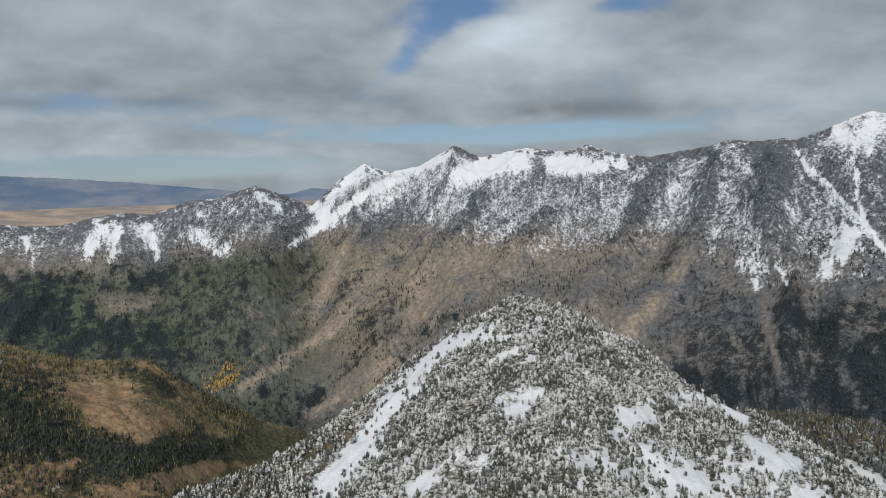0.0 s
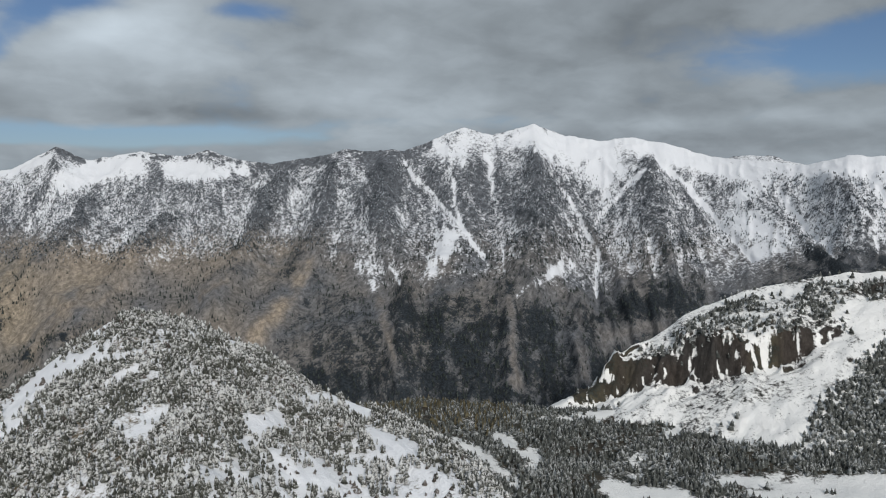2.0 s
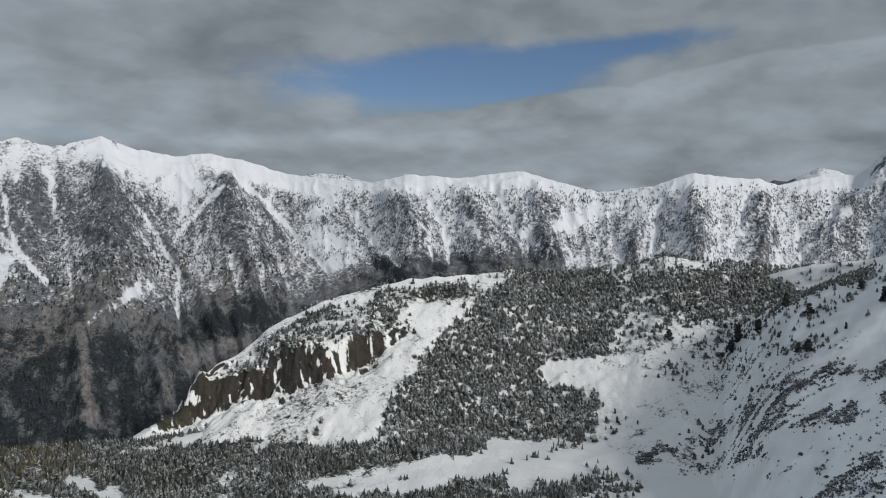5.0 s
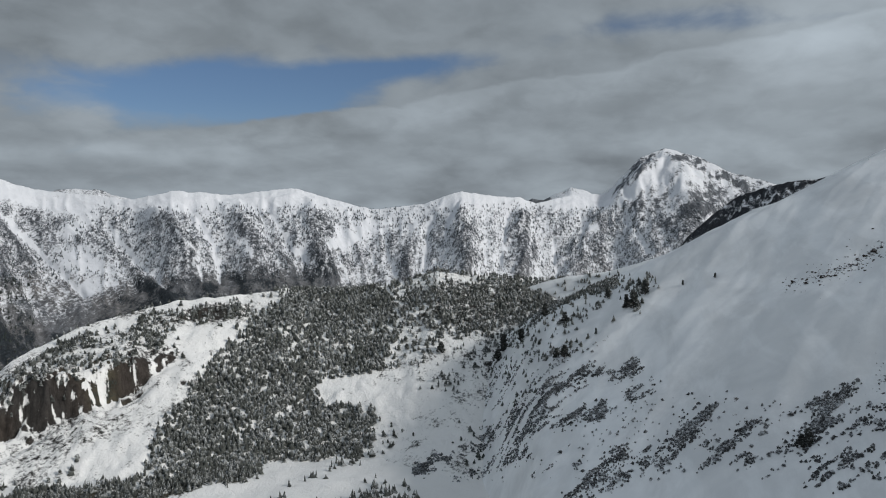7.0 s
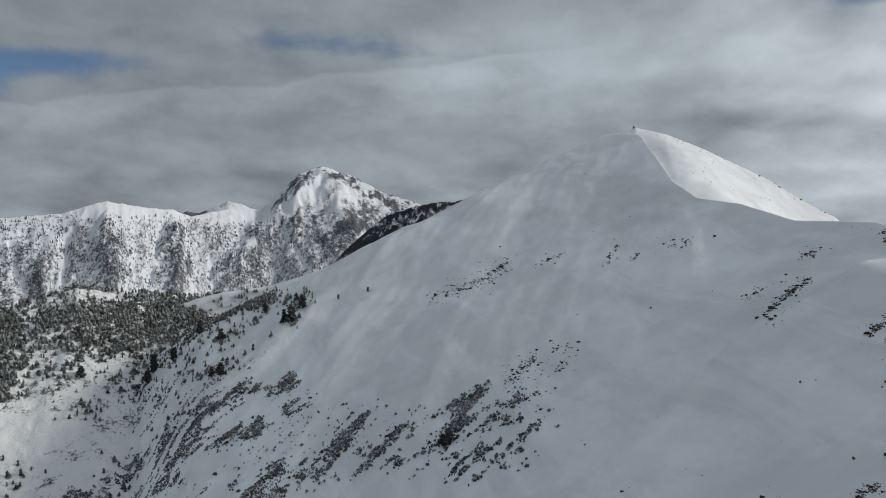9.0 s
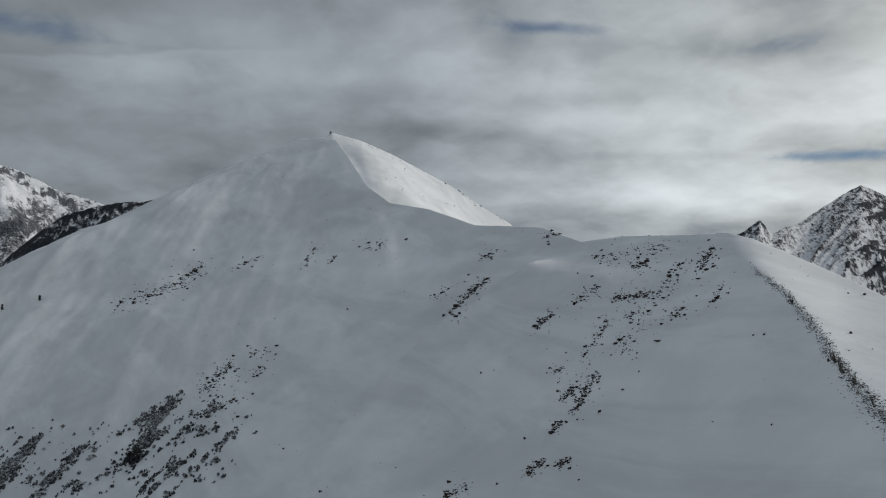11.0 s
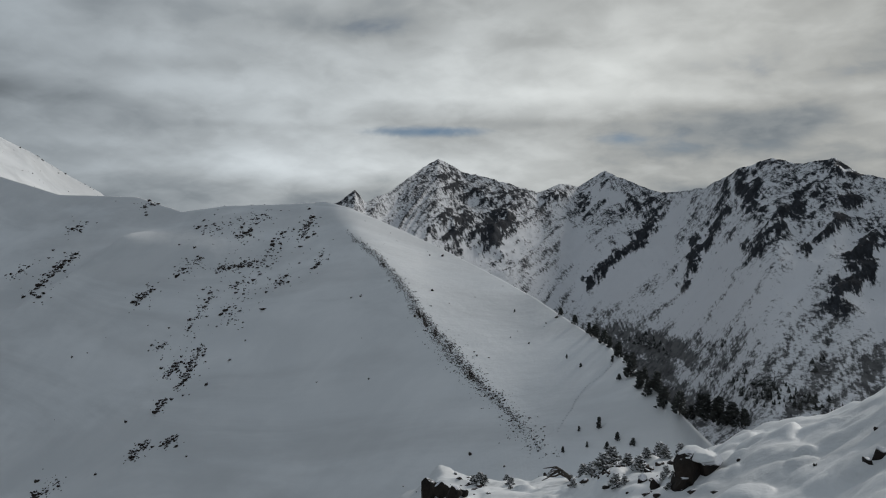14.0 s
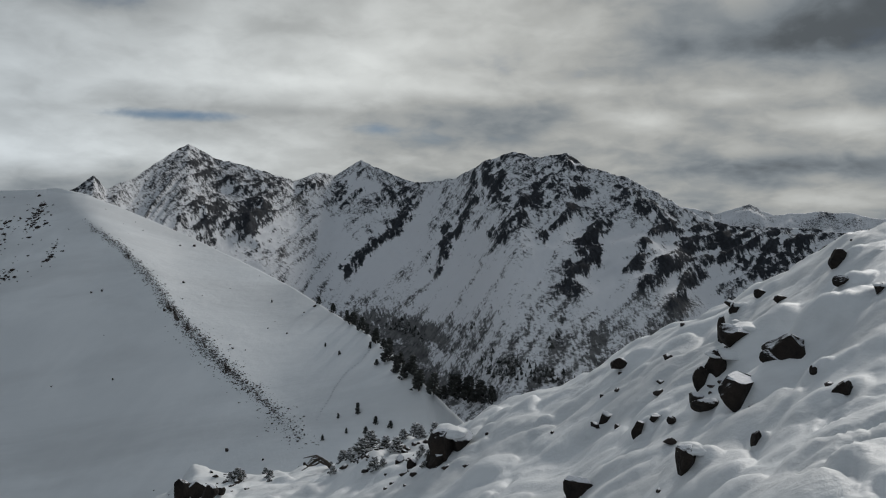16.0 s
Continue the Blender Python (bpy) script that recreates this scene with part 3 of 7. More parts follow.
def range_relief(A, D, R, U):
    E = np.degrees(np.arctan2(BASE["z"] - EYE, R))
    A1, E1 = wander(A, E, 0.45)
    left = step(16 - A, 0, 14)
    lean = line([(-34, 0.75), (2, 0.75), (15, 0.1), (21, -0.5), (64, -0.5), (71, 0.15), (84, 0.1), (88, 0.0), (100, -0.3)], A) + 0.5 * fbm(U / 420, 0 * D + 2.7, 2) * (1 - left)
    w = 60 * fbm(U / 320, D / 320, 3)
    v = 50 * strokes(A1, E1, SPURS + LOW_SPURS) * step(D, 5, 120)
    v = v + (ribs((U + w + lean * D) / 260, D / 1300 + 0.3, 3, 0.5) - 0.45) * 46 * step(D, 0, 300)
    v = v + (ribs((U + w * 0.6 + lean * D) / 80, D / 200, 3, 0.55) - 0.42) * 19 * step(D, 0, 90)
    v = v - 13 * strokes(A1, E1, [(k, 1.8 * w0, 1.8 * w1, *p) for k, w0, w1, *p in CHUTES_WEST + CHUTES_EAST + CHUTES_FAR]) * step(D, 10, 60)
    v = v + (ribs((U + lean * D) / 60 + 1.1, D / 240, 2) - 0.45) * 13 * step(D, 330, 480)
    v = v - 10 * strokes(A1, E1, [r for r in SCREES if r[1] < 0.4])
    return v + (ribs(U / 30, D / 55, 1) - 0.45) * 7 * step(D, -10, 30)


def range_cover(A, E, D, z, x, y, U, V):
    n1, n2, n4 = fbm(U / 230, D / 330, 4), fbm(U / 40, D / 70, 4), fbm(U / 9 + 0.01 * D, D / 24, 3)
    A1, E1 = wander(A, E, 0.32)
    fields = strokes(A1, E1, FIELDS_WEST + FIELDS_MID + FIELDS_EAST)
    chutes = strokes(*wander(A, E, 0.22), [(k, 0.75 * w0, 0.75 * w1, *p) for k, w0, w1, *p in CHUTES_WEST + CHUTES_EAST + CHUTES_FAR])
    crags = strokes(A1, E1, CRAGS)
    scree, woods_shade = strokes(*wander(A, E, 0.5), SCREES), strokes(*wander(A, E, 1.5), WOODS_AND_SHADE)
    left = step(-A, 8, 11)
    c1, c2 = bulge(V, 22), bulge(V, 5)
    floor_el = line([(-34, -5.2), (-20, -5.2), (-12, -4.7), (-7.4, -4.2), (-3.3, -3.8), (0.7, -4.8), (4.7, -6.0), (12.6, -6.1), (16.5, -5.3), (19, -6.8), (21.8, -8.2), (26, -8.4), (31.8, -7.8), (35.7, -8.9), (39.5, -8.0), (46, -8.0), (52, -6), (63, -5.4), (68, -7), (100, -8)], A) + 0.6 * n1 + 0.5 * n2
    top_el = line([(-34, 1), (-9, 1), (-7, -0.5), (-3, 0.4), (1, 2.3), (24, 2.4), (28, 2.0), (33, 2.2), (36, 1.9), (40, 2.0), (43, 1.4), (46, 0.8), (50, 0.2), (58, 0.25), (64, 0.15), (67, -0.8), (71, -0.3), (75, 0.1), (83, 0.2), (88, 2.6), (92, 1.6), (100, 0.5)], A) + 0.5 * n1 + 0.6 * n2 + 0.5 * n4
    on = step(E, floor_el - 1.2, floor_el + 1.5)
    s = 0.08 + on * (line([(-34, 0.31), (-9, 0.31), (-4, 0.36), (6, 0.36), (12, 0.33), (20, 0.29), (34, 0.3), (46, 0.36), (52, 0.41), (66, 0.43), (100, 0.42)], A) + 0.05 * step(E, floor_el + 1, floor_el + 4))
    s = s + line([(-34, 0.16), (-9, 0.12), (20, 0.14), (28, 0.16), (34, 0.22), (42, 0.34), (48, 0.46), (80, 0.44), (84, 0.3), (86, 0.16), (93, 0.16), (100, 0.3)], A) * step(E, top_el - 0.7, top_el + 0.35) + 0.06 * step(E, top_el - 2.0, top_el)
    s = s + n1 * 0.04 + n2 * 0.07 + n4 * 0.12 * on - (0.014 * c1 + 0.045 * c2) * on
    ragged = np.clip(0.15 + 1.6 * fbm(U / 16, D / 12, 3), 0, 1) * step(60 - D, 0, 50) * (1 - 0.75 * step(A, 42, 50) * step(84 - A, 0, 2))
    pyramid = step(A, 83.5, 85.5) * step(96 - A, 0, 3) * step(E, -2.5, -0.5)
    s = s - pyramid * (0.04 + 0.3 * n2 + 0.25 * n4 + 0.3 * fbm((U + 0.7 * D) / 14, (U - 0.7 * D) / 60, 3)) - line([(-34, 0.4), (8, 0.36), (14, 0.22), (34, 0.24), (100, 0.36)], A) * ragged + line([(-34, 0.42), (-12, 0.42), (-8, 0.5), (100, 0.55)], A) * fields * (1 + 0.9 * n2 + 0.9 * n4) + 0.55 * chutes * (0.9 + 0.6 * n4) * step(E, floor_el - 1.5, floor_el)
    s = s - 0.34 * crags * (0.8 + 0.9 * n2 + 0.5 * n4) - 0.3 * scree * step(-E, 4.6, 5.4) - 0.12 * woods_shade
    low = 1 - step(E, floor_el - 1.5, floor_el + 0.6)
    wd = 0.3 + 0.1 * n1 + 0.16 * n2 + 0.05 * c1 - 0.3 * step(E, top_el - 0.8, top_el + 0.9) - 0.35 * fields - 0.3 * chutes
    # Extra wood low on the eastern slopes also darkens them for cloud shade.
    wd = wd + low * line([(-34, 0.16), (-20, 0.14), (-14, 0.1), (-10, -0.05), (-4, -0.12), (8, -0.1), (13, 0.02), (16, 0.2), (20, 0.22), (24, 0.2), (34, 0.22), (48, 0.26), (100, 0.2)], A)
    wd = wd + 0.3 * woods_shade * (1 + 1.2 * n2) - 0.8 * scree
    slant = fbm((E - 0.8 * A) / 1.1, (A + 0.8 * E) / 7 + 3, 3)
    zone = step(A, -13, -11) * step(8 - A, 0, 6) * low
    wd = wd + zone * 0.5 * slant + left * low * 0.3 * fbm(U / 28, D / 28, 3)
    grass = low * line([(-34, 0.6), (-18, 0.9), (-13, 0.95), (-9, 0.55), (-5, 0.2), (0, 0.05), (100, 0.0)], A) * (0.9 + 0.8 * n1) - 0.8 * scree
    warm = step(-E, 2.2, 5.4) * np.clip(0.75 + n1, 0, 1) * line([(-34, 0.5), (-12, 0.6), (-8, 1.0), (3, 0.9), (9, 0.7), (16, 0.58), (24, 0.36), (32, 0.25), (46, 0.25), (54, 0.12), (100, 0.1)], A)
    warm = np.maximum(warm, scree * step(-E, 4.5, 6) * line([(-34, 1), (24, 1), (30, 0.6), (46, 0.55)], A))
    BASE["open"], BASE["woods_shade"], BASE["range"] = np.clip(fields + chutes + scree + 0.5 * crags, 0, 1.3), woods_shade, c1
    return {"snow": np.clip(s, 0, 1), "wood": np.clip(wd, 0, 1), "warm": np.clip(warm, 0, 1), "grass": np.clip(grass, 0, 1)}


RANGE_A = [(-34, -2.6), (-29.1, -2.3), (-25.9, -2.46), (-22.4, -1.8), (-20.0, -1.97), (-17.4, -1.1), (-15.5, -1.05), (-13.2, -0.17), (-11.3, -0.9), (-9.3, -1.76), (-7.3, -0.01), (-5.5, 1.15), (-3.7, 0.5), (-1.6, 0.85), (1.0, 2.27), (2.8, 1.42), (6.1, 1.97), (8.8, 1.65), (10.4, 2.07), (12.0, 1.47), (14.6, 1.08), (18.4, 1.64), (19.8, 2.04), (21.6, 1.9), (23.1, 2.02), (24.0, 1.87), (26.3, 2.78), (28.2, 3.51), (30.2, 2.92)]
RANGE_B = [(33.2, 3.66), (35.4, 2.82), (37.8, 2.38), (39.9, 2.6), (42.4, 2.08), (45.0, 1.26), (45.8, 1.1), (51.2, 0.45), (53.7, 1.07), (57.5, 0.78), (61.7, 1.25), (64.6, 0.42), (67.2, -0.32), (70.9, 0.07), (73.7, 0.97), (75.8, 0.6), (77.9, 0.47), (79.1, 0.06), (81.5, 0.6), (83.5, 0.63), (84.3, 1.02), (86.2, 3.15), (87.9, 3.81), (90.3, 3.06), (92.1, 2.07), (94.1, 1.54), (96.0, 0.88), (100, 0.4)]
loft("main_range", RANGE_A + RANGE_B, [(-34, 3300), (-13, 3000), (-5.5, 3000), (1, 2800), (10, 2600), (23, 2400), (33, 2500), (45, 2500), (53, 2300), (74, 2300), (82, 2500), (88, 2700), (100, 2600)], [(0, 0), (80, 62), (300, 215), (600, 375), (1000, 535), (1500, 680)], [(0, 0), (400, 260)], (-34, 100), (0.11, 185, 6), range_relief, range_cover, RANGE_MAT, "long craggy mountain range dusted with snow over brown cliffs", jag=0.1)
loft("hidden_summit", [(43, 0.2), (45.8, 1.03), (47.8, 1.2), (49.0, 1.12), (51.2, 0.45), (53, -0.5)], [(40, 3600), (55, 3600)], [(0, 0), (300, 200)], [(0, 0), (300, 200)], (43, 53), (0.12, 24, 4), lambda A, D, R, U: 8 * fbm(U / 50, D / 50), lambda A, E, D, z, x, y, U, V: {"snow": 0.55 + 0.2 * fbm(U / 60, D / 60), "wood": 0 * z, "warm": 0 * z, "grass": 0 * z}, RANGE_MAT, "snowy rock summit far behind the range")
loft("back_summit", [(77.5, -0.3), (78.8, 0.4), (79.6, 0.3), (80.6, 0.8), (81.5, 1.13), (82.5, 0.95), (83.5, 0.4), (85, 0)], [(77, 3300), (86, 3300)], [(0, 0), (300, 200)], [(0, 0), (300, 200)], (77.5, 85), (0.1, 24, 4), lambda A, D, R, U: 8 * fbm(U / 50, D / 50), lambda A, E, D, z, x, y, U, V: {"snow": 0.7 + 0.3 * fbm(U / 60, D / 60) - 0.5 * step(80.3 - A, 0, 0.6), "wood": 0 * z, "warm": 0 * z, "grass": 0 * z}, RANGE_MAT, "small snowy summit peeping over the range")
loft("dark_ridge", [(88, -4.4), (89.5, -2.3), (91.0, -0.9), (92.6, 0.4), (94.3, 1.0), (95.3, 1.25), (98.2, 1.6), (101, 1.7), (104, 1.0)], [(88, 1500), (106, 1300)], [(0, 0), (400, 330)], [(0, 0), (200, 160)], (88, 104), (0.1, 60, 6), lambda A, D, R, U: (ribs(U / 40, D / 120, 3) - 0.4) * 16 * step(D, 0, 30), lambda A, E, D, z, x, y, U, V: {"snow": 0.34 + 0.3 * fbm(U / 22, D / 22) + 0.3 * fbm(U / 6, D / 7, 3), "wood": 0.4 + 0 * z, "warm": 0 * z + 0.5, "grass": 0 * z}, CRAG_MAT, "dark bare rock ridge behind the snow slope", jag=0.12)


# the low autumn hill down the valley
GLADES = [(1.0, 0.7, 1.1, (-24.4, -14.2), (-22.6, -15.4), (-21.3, -16.4)), (0.8, 0.4, 0.5, (-25.5, -13.11), (-22.6, -13.85)), (0.9, 0.3, 0.45, (-20.4, -19.7), (-16.8, -19.1)), (0.5, 0.3, 0.3, (-27.2, -17.6), (-25.6, -17.7))]
# Belts of dark pines, added to darken the hill where cloud shade lies.
SHADE_BELTS = [(1.0, 0.9, 1.0, (-30.0, -15.6), (-23.3, -17.4), (-16.0, -18.3), (-12, -18.6)), (0.9, 0.8, 0.9, (-30.0, -13.0), (-26.6, -15.2)), (0.6, 0.5, 0.5, (-22.0, -12.4), (-19.5, -13.8)), (0.7, 0.7, 0.7, (-26, -18.6), (-21, -18.6))]
RIME = [(0.9, 1.1, 0.8, (-30.5, -10.0), (-27.6, -10.9)), (0.8, 0.8, 1.0, (-30.1, -17.6), (-27.0, -19.25)), (0.5, 0.8, 0.6, (-30, -12.4), (-27.5, -12.0))]


def left_cover(A, E, D, z, x, y, U, V):
    n1, n2 = fbm(x / 160, y / 160, 4), fbm(x / 40, y / 40, 4)
    A1, E1 = wander(A, E, 0.6)
    glade, belt = strokes(A1, E1, GLADES), strokes(A1, E1, SHADE_BELTS)
    wd = 0.5 + 0.3 * n1 + 0.25 * n2 - 0.9 * glade + 0.5 * belt
    # The sunlit end is put into the cover as more yellow-green turf.
    lit = step(A, -22, -17)
    return {"snow": np.clip(0.5 * strokes(A1, E1, RIME) * (1 + n2) + 0.1 * n1, 0, 1), "wood": np.clip(wd, 0, 1), "warm": 0 * z + 1, "grass": np.clip(0.1 + 0.3 * n1 + 0.55 * lit - 0.5 * glade, 0, 1)}


loft("autumn_hill", [(-40, -8.5), (-29.6, -9.55), (-27.4, -10.64), (-24.1, -11.47), (-20.9, -11.81), (-18.8, -13.17), (-16.9, -14.49), (-13.9, -16.3), (-10.4, -17.55), (-6, -19.2)], [(-40, 1450), (-6, 1500)], [(0, 0), (200, 50), (500, 120), (900, 190)], [(0, 0), (300, 120), (700, 320)], (-40, -4), (0.12, 150, 14), lambda A, D, R, U: fbm(U / 200, D / 200, 4) * 22 * step(np.abs(D), 20, 200) + fbm(U / 30, D / 30, 3) * 4, left_cover, GREEN_MAT, "low rounded hill with yellowing woods and brown clearings", "hill", jag=0.12)


# the forested knoll below the summit: its open snow
CLEARINGS = [(1.0, 0.3, 0.75, (3.0, -11.24), (0.5, -11.88), (-1.2, -13.2), (-2.2, -14.72), (-4.3, -16.34), (-5.4, -17.98)), (0.95, 0.7, 0.8, (-6.2, -19.04), (-7.8, -20.19), (-9.5, -21.48)), (0.7, 0.2, 0.2, (5.2, -12.42), (3.3, -13.37)), (0.8, 0.5, 0.5, (6.8, -15.4), (5.0, -16.5)), (1.0, 0.75, 0.75, (14.4, -16.4), (12.9, -17.0)), (0.95, 0.28, 0.3, (16.7, -15.44), (18.9, -15.48)), (1.0, 0.35, 0.35, (19.7, -15.8), (21.1, -16.9)), (1.0, 0.45, 0.5, (21.5, -18.19), (24.5, -19.44)), (0.8, 0.22, 0.22, (4.1, -9.17), (2.6, -9.94)), (0.8, 0.5, 0.5, (-3.1, -21.6), (-1.4, -21.4)), (0.8, 0.5, 0.5, (15.3, -20.56), (17.7, -21.01)), (0.4, 0.3, 0.3, (11.2, -11.4), (13.7, -11.8)), (0.45, 0.25, 0.25, (7.1, -11.65), (2.6, -11.55)), (0.6, 0.5, 0.4, (9.5, -20.0), (12.0, -20.4))]


def knoll_cover(A, E, D, z, x, y, U, V):
    n1, n2 = fbm(x / 70, y / 70, 4), fbm(x / 18, y / 18, 4)
    bare = strokes(*wander(A, E, 0.4), CLEARINGS)
    s = 0.62 + 0.2 * n1 + 0.25 * n2 + 0.1 * step(-E, 17, 20) * step(A, 4, 10) + 0.5 * bare * (1 + 0.3 * n2)
    s = s - 0.3 * step(-A, 5, 9) * step(-E, 15, 17) * (1 - bare) - 0.3 * step(-A, 8, 14) - 0.25 * bell(A, E, 6, -8.9, 3, 0.5)
    return {"snow": np.clip(s, 0, 1), "wood": np.clip(0.4 + 0.3 * n1, 0, 1), "warm": 0 * z + 1, "grass": np.clip(0.6 + n1, 0, 1)}


KNOLL = [(-24, -22.5), (-18.8, -20.99), (-16.1, -20.55), (-12.9, -19.6), (-9.6, -17.99), (-6.3, -16.08), (-4.1, -14.42), (-2.0, -12.9), (0.5, -11.17), (3.4, -9.45), (4.6, -8.95), (5.5, -8.85), (7.1, -9.3), (9.1, -9.8), (11.1, -10.88), (13.1, -11.85), (15.0, -13.15), (16.9, -14.6), (18.8, -15.45), (20.7, -16.25), (22.8, -17.0), (26.3, -18.8), (29.2, -20.6), (30.5, -22.1), (34, -26)]
loft("forested_knoll", KNOLL, [(-24, 650), (-10, 720), (5, 850), (15, 780), (22, 700), (34, 540)], [(0, 0), (60, 5), (400, 62), (640, 130)], [(0, 0), (30, 8), (300, 190)], (-24, 34), (0.13, 140, 10), lambda A, D, R, U: fbm(U / 60, D / 60, 4) * 7 * step(np.abs(D), 5, 80) + fbm(U / 9, D / 9, 3) * 1.0, knoll_cover, HILL_MAT, "steep forested knoll under fresh snow with open clearings", "hill", jag=0.05)


# basin floor: its snowy clearings
MEADOWS = [(1.0, 0.3, 0.55, (30.7, -18.49), (33.4, -19.95)), (0.9, 0.3, 0.25, (33.6, -17.5), (34.3, -17.1)), (0.8, 0.35, 0.5, (26.1, -18.58), (29.4, -19.67), (31.9, -21.63)), (0.95, 0.5, 0.5, (38.6, -21.63), (43.9, -21.99)), (1.0, 0.4, 0.55, (46.3, -20.5), (51.7, -20.1), (57.2, -19.2)), (1.0, 0.3, 0.3, (42.7, -17.7), (44.8, -16.9), (47.7, -17.8), (53.5, -16.74)), (1.0, 0.7, 0.9, (54.3, -20.2), (60.0, -19.2), (63.9, -17.61), (67.4, -15.11), (68.4, -12.85)), (0.8, 0.4, 0.5, (48.1, -21.0), (56.3, -20.9)), (1.0, 1.0, 1.4, (62.0, -20.2), (69.2, -18.0)), (0.8, 0.5, 0.5, (38.2, -21.5), (40.5, -22.3)), (0.9, 0.3, 0.4, (35.3, -17.2), (41.9, -16.3), (49.8, -16.7))]


def floor_cover(A, E, D, z, x, y, U, V):
    n1, n2 = fbm(x / 80, y / 80, 4), fbm(x / 16, y / 16, 4)
    s = 0.36 + 0.25 * n1 + 0.3 * n2 + 0.65 * strokes(*wander(A, E, 0.5), MEADOWS) * (1 + 0.3 * n2)
    s = s + 0.6 * step(A, 57, 61) - 0.3 * bell(A, E, 29, -20, 3, 0.5, -0.5) * (0.6 + n2) - 0.3 * step(E, -17.2, -16.2) * step(-A, -34, -31)
    return {"snow": np.clip(s, 0, 1), "wood": np.clip(0.5 + 0.5 * n1, 0, 1), "warm": 0 * z + 1, "grass": np.clip(0.5 + 0.5 * n1, 0, 1)}


loft("basin_floor", [(12, -16.3), (21.7, -16.3), (25.0, -15.9), (28.4, -16.25), (34.7, -16.4), (45, -16.4), (100, -16.4)], [(12, 890), (100, 890)], [(0, 0), (40, 4), (450, 6)], [(0, 0), (60, 20), (260, 180)], (12, 84), (0.2, 90, 6), lambda A, D, R, U: fbm(U / 90, D / 90, 4) * 7 + 12 * step(A, 57, 74) * step(D, 60, 250), floor_cover, BENCH_MAT, "flat basin floor with snowy clearings", "ground", jag=0.03)


# the bench with its cliffs
CLIFF = [(34, -16.5), (36, -15.4), (39, -14.2), (44, -12.7), (47, -12.2), (51, -11.2), (55, -9.6)]


def bench_cover(A, E, D, z, x, y, U, V):
    n1, n2 = fbm(x / 60, y / 60, 4), fbm(x / 14, y / 14, 4)
    n3 = fbm(x / 5, y / 5, 3)
    steep = np.abs(np.gradient(z, axis=1) / np.gradient(D, axis=1))
    band = np.exp(-(((E - line(CLIFF, A) + 0.15) / 0.85) ** 4)) * step(A, 35, 37) * step(52 - A, 0, 4)
    bare = np.maximum(step(steep, 0.62, 1.1), band * np.clip(0.8 + 0.9 * fbm(U / 26, E * 1.3, 3), 0, 1))
    s = 0.74 + 0.2 * n1 + 0.25 * n2
    s = s - 0.66 * bare * (0.68 + 0.9 * n2 + 1.5 * n3) - 0.3 * bell(A, E, 38.6, -14.6, 2.2, 0.7, 0.45)
    s = s - 0.55 * np.exp(-(((E - line(CLIFF, A) + 0.1) / 0.75) ** 2)) * step(A, 35, 37) * step(53 - A, 0, 4) * np.clip(0.9 + n2 + 1.2 * n3, 0, 2)
    above = step(E - line(CLIFF, A), 0.2, 1.0) * step(56 - A, 0, 5)
    s = s - 0.2 * above * (0.7 + 0.9 * n2 + 0.5 * n3) - 0.75 * bell(A, E, 55.8, -7.45, 3.0, 0.6, 0.05) * (0.75 + n2 + 0.7 * n3)
    s = s + 1.3 * np.clip(fbm(A * 0.9 + 2, (E - 0.3 * A) * 3.5, 4) - 0.04, 0, 0.5) * np.exp(-(((E - line(CLIFF, A)) / 0.9) ** 2)) * step(A, 35, 37) * step(56 - A, 0, 3)
    s = s + 0.2 * bell(A, E, 57, -10.0, 6, 0.9, 0.66) * (1 + 1.5 * n3) + 0.35 * bell(A, E, 50, -7.9, 5, 0.3, 0.22)
    talus = bell(A, E, 49, -14.4, 7, 1.5, 0.3)
    s = s - talus * (0.2 + 0.32 * np.clip(n3 + n2, -0.3, 1)) - 0.22 * bell(A, E, 54, -11.8, 5, 1.2, 0.7) * np.clip(fbm(A * 2.2 - E * 3.0, (A + E) * 0.5, 3) + 0.2, 0, 1)
    s = s - 0.5 * bell(A, E, 76, -6.9, 6, 1.4) * np.clip(0.7 + 1.4 * n2 + 0.8 * n3, 0, 2)
    return {"snow": np.clip(s, 0, 1), "wood": np.clip(0.3 + 0.3 * n1, 0, 1), "warm": np.clip(0.7 * bare + n1 * 0.4, 0, 1), "grass": np.clip(n1, 0, 1)}


def bench_relief(A, D, R, U):
    v = fbm(U / 70, D / 70, 4) * 8 * step(np.abs(D), 10, 90) + fbm(U / 12, D / 12, 3) * 1.3
    E = np.degrees(np.arctan2(BASE["z"] + v - EYE, R))
    gap = E - line(CLIFF, A) + 0.35 * fbm(U / 22, D / 50, 3) + 0.5 * (ribs(U / 60, 0 * D + 1.7, 2) - 0.45)
    reach = step(A, 34.5, 38) * step(55 - A, 0, 7) * (0.75 + 0.5 * fbm(U / 40, 0 * D, 2))
    face = (step(gap, -0.32, 0.32) - 0.5) * 2 * np.exp(-((gap / 2.4) ** 2)) * 24 * reach
    crags = (0.3 * fbm(U / 26, 1.2 * E, 4) + 0.12 + 0.15 * ribs(U / 12 + 0.7 * E, 2.2 * E, 2) + 0.45 * ribs(U / 70 + 0.3 * fbm(U / 20, D / 20, 2), D / 13, 2) - 0.45) * 32 * np.exp(-((gap / 1.4) ** 2)) * reach
    small = bell(A, E, 56.3, -7.3, 2.6, 0.4, 0.05) * (ribs(U / 13, D / 20, 2) - 0.3) * 9
    return v + face + crags + small


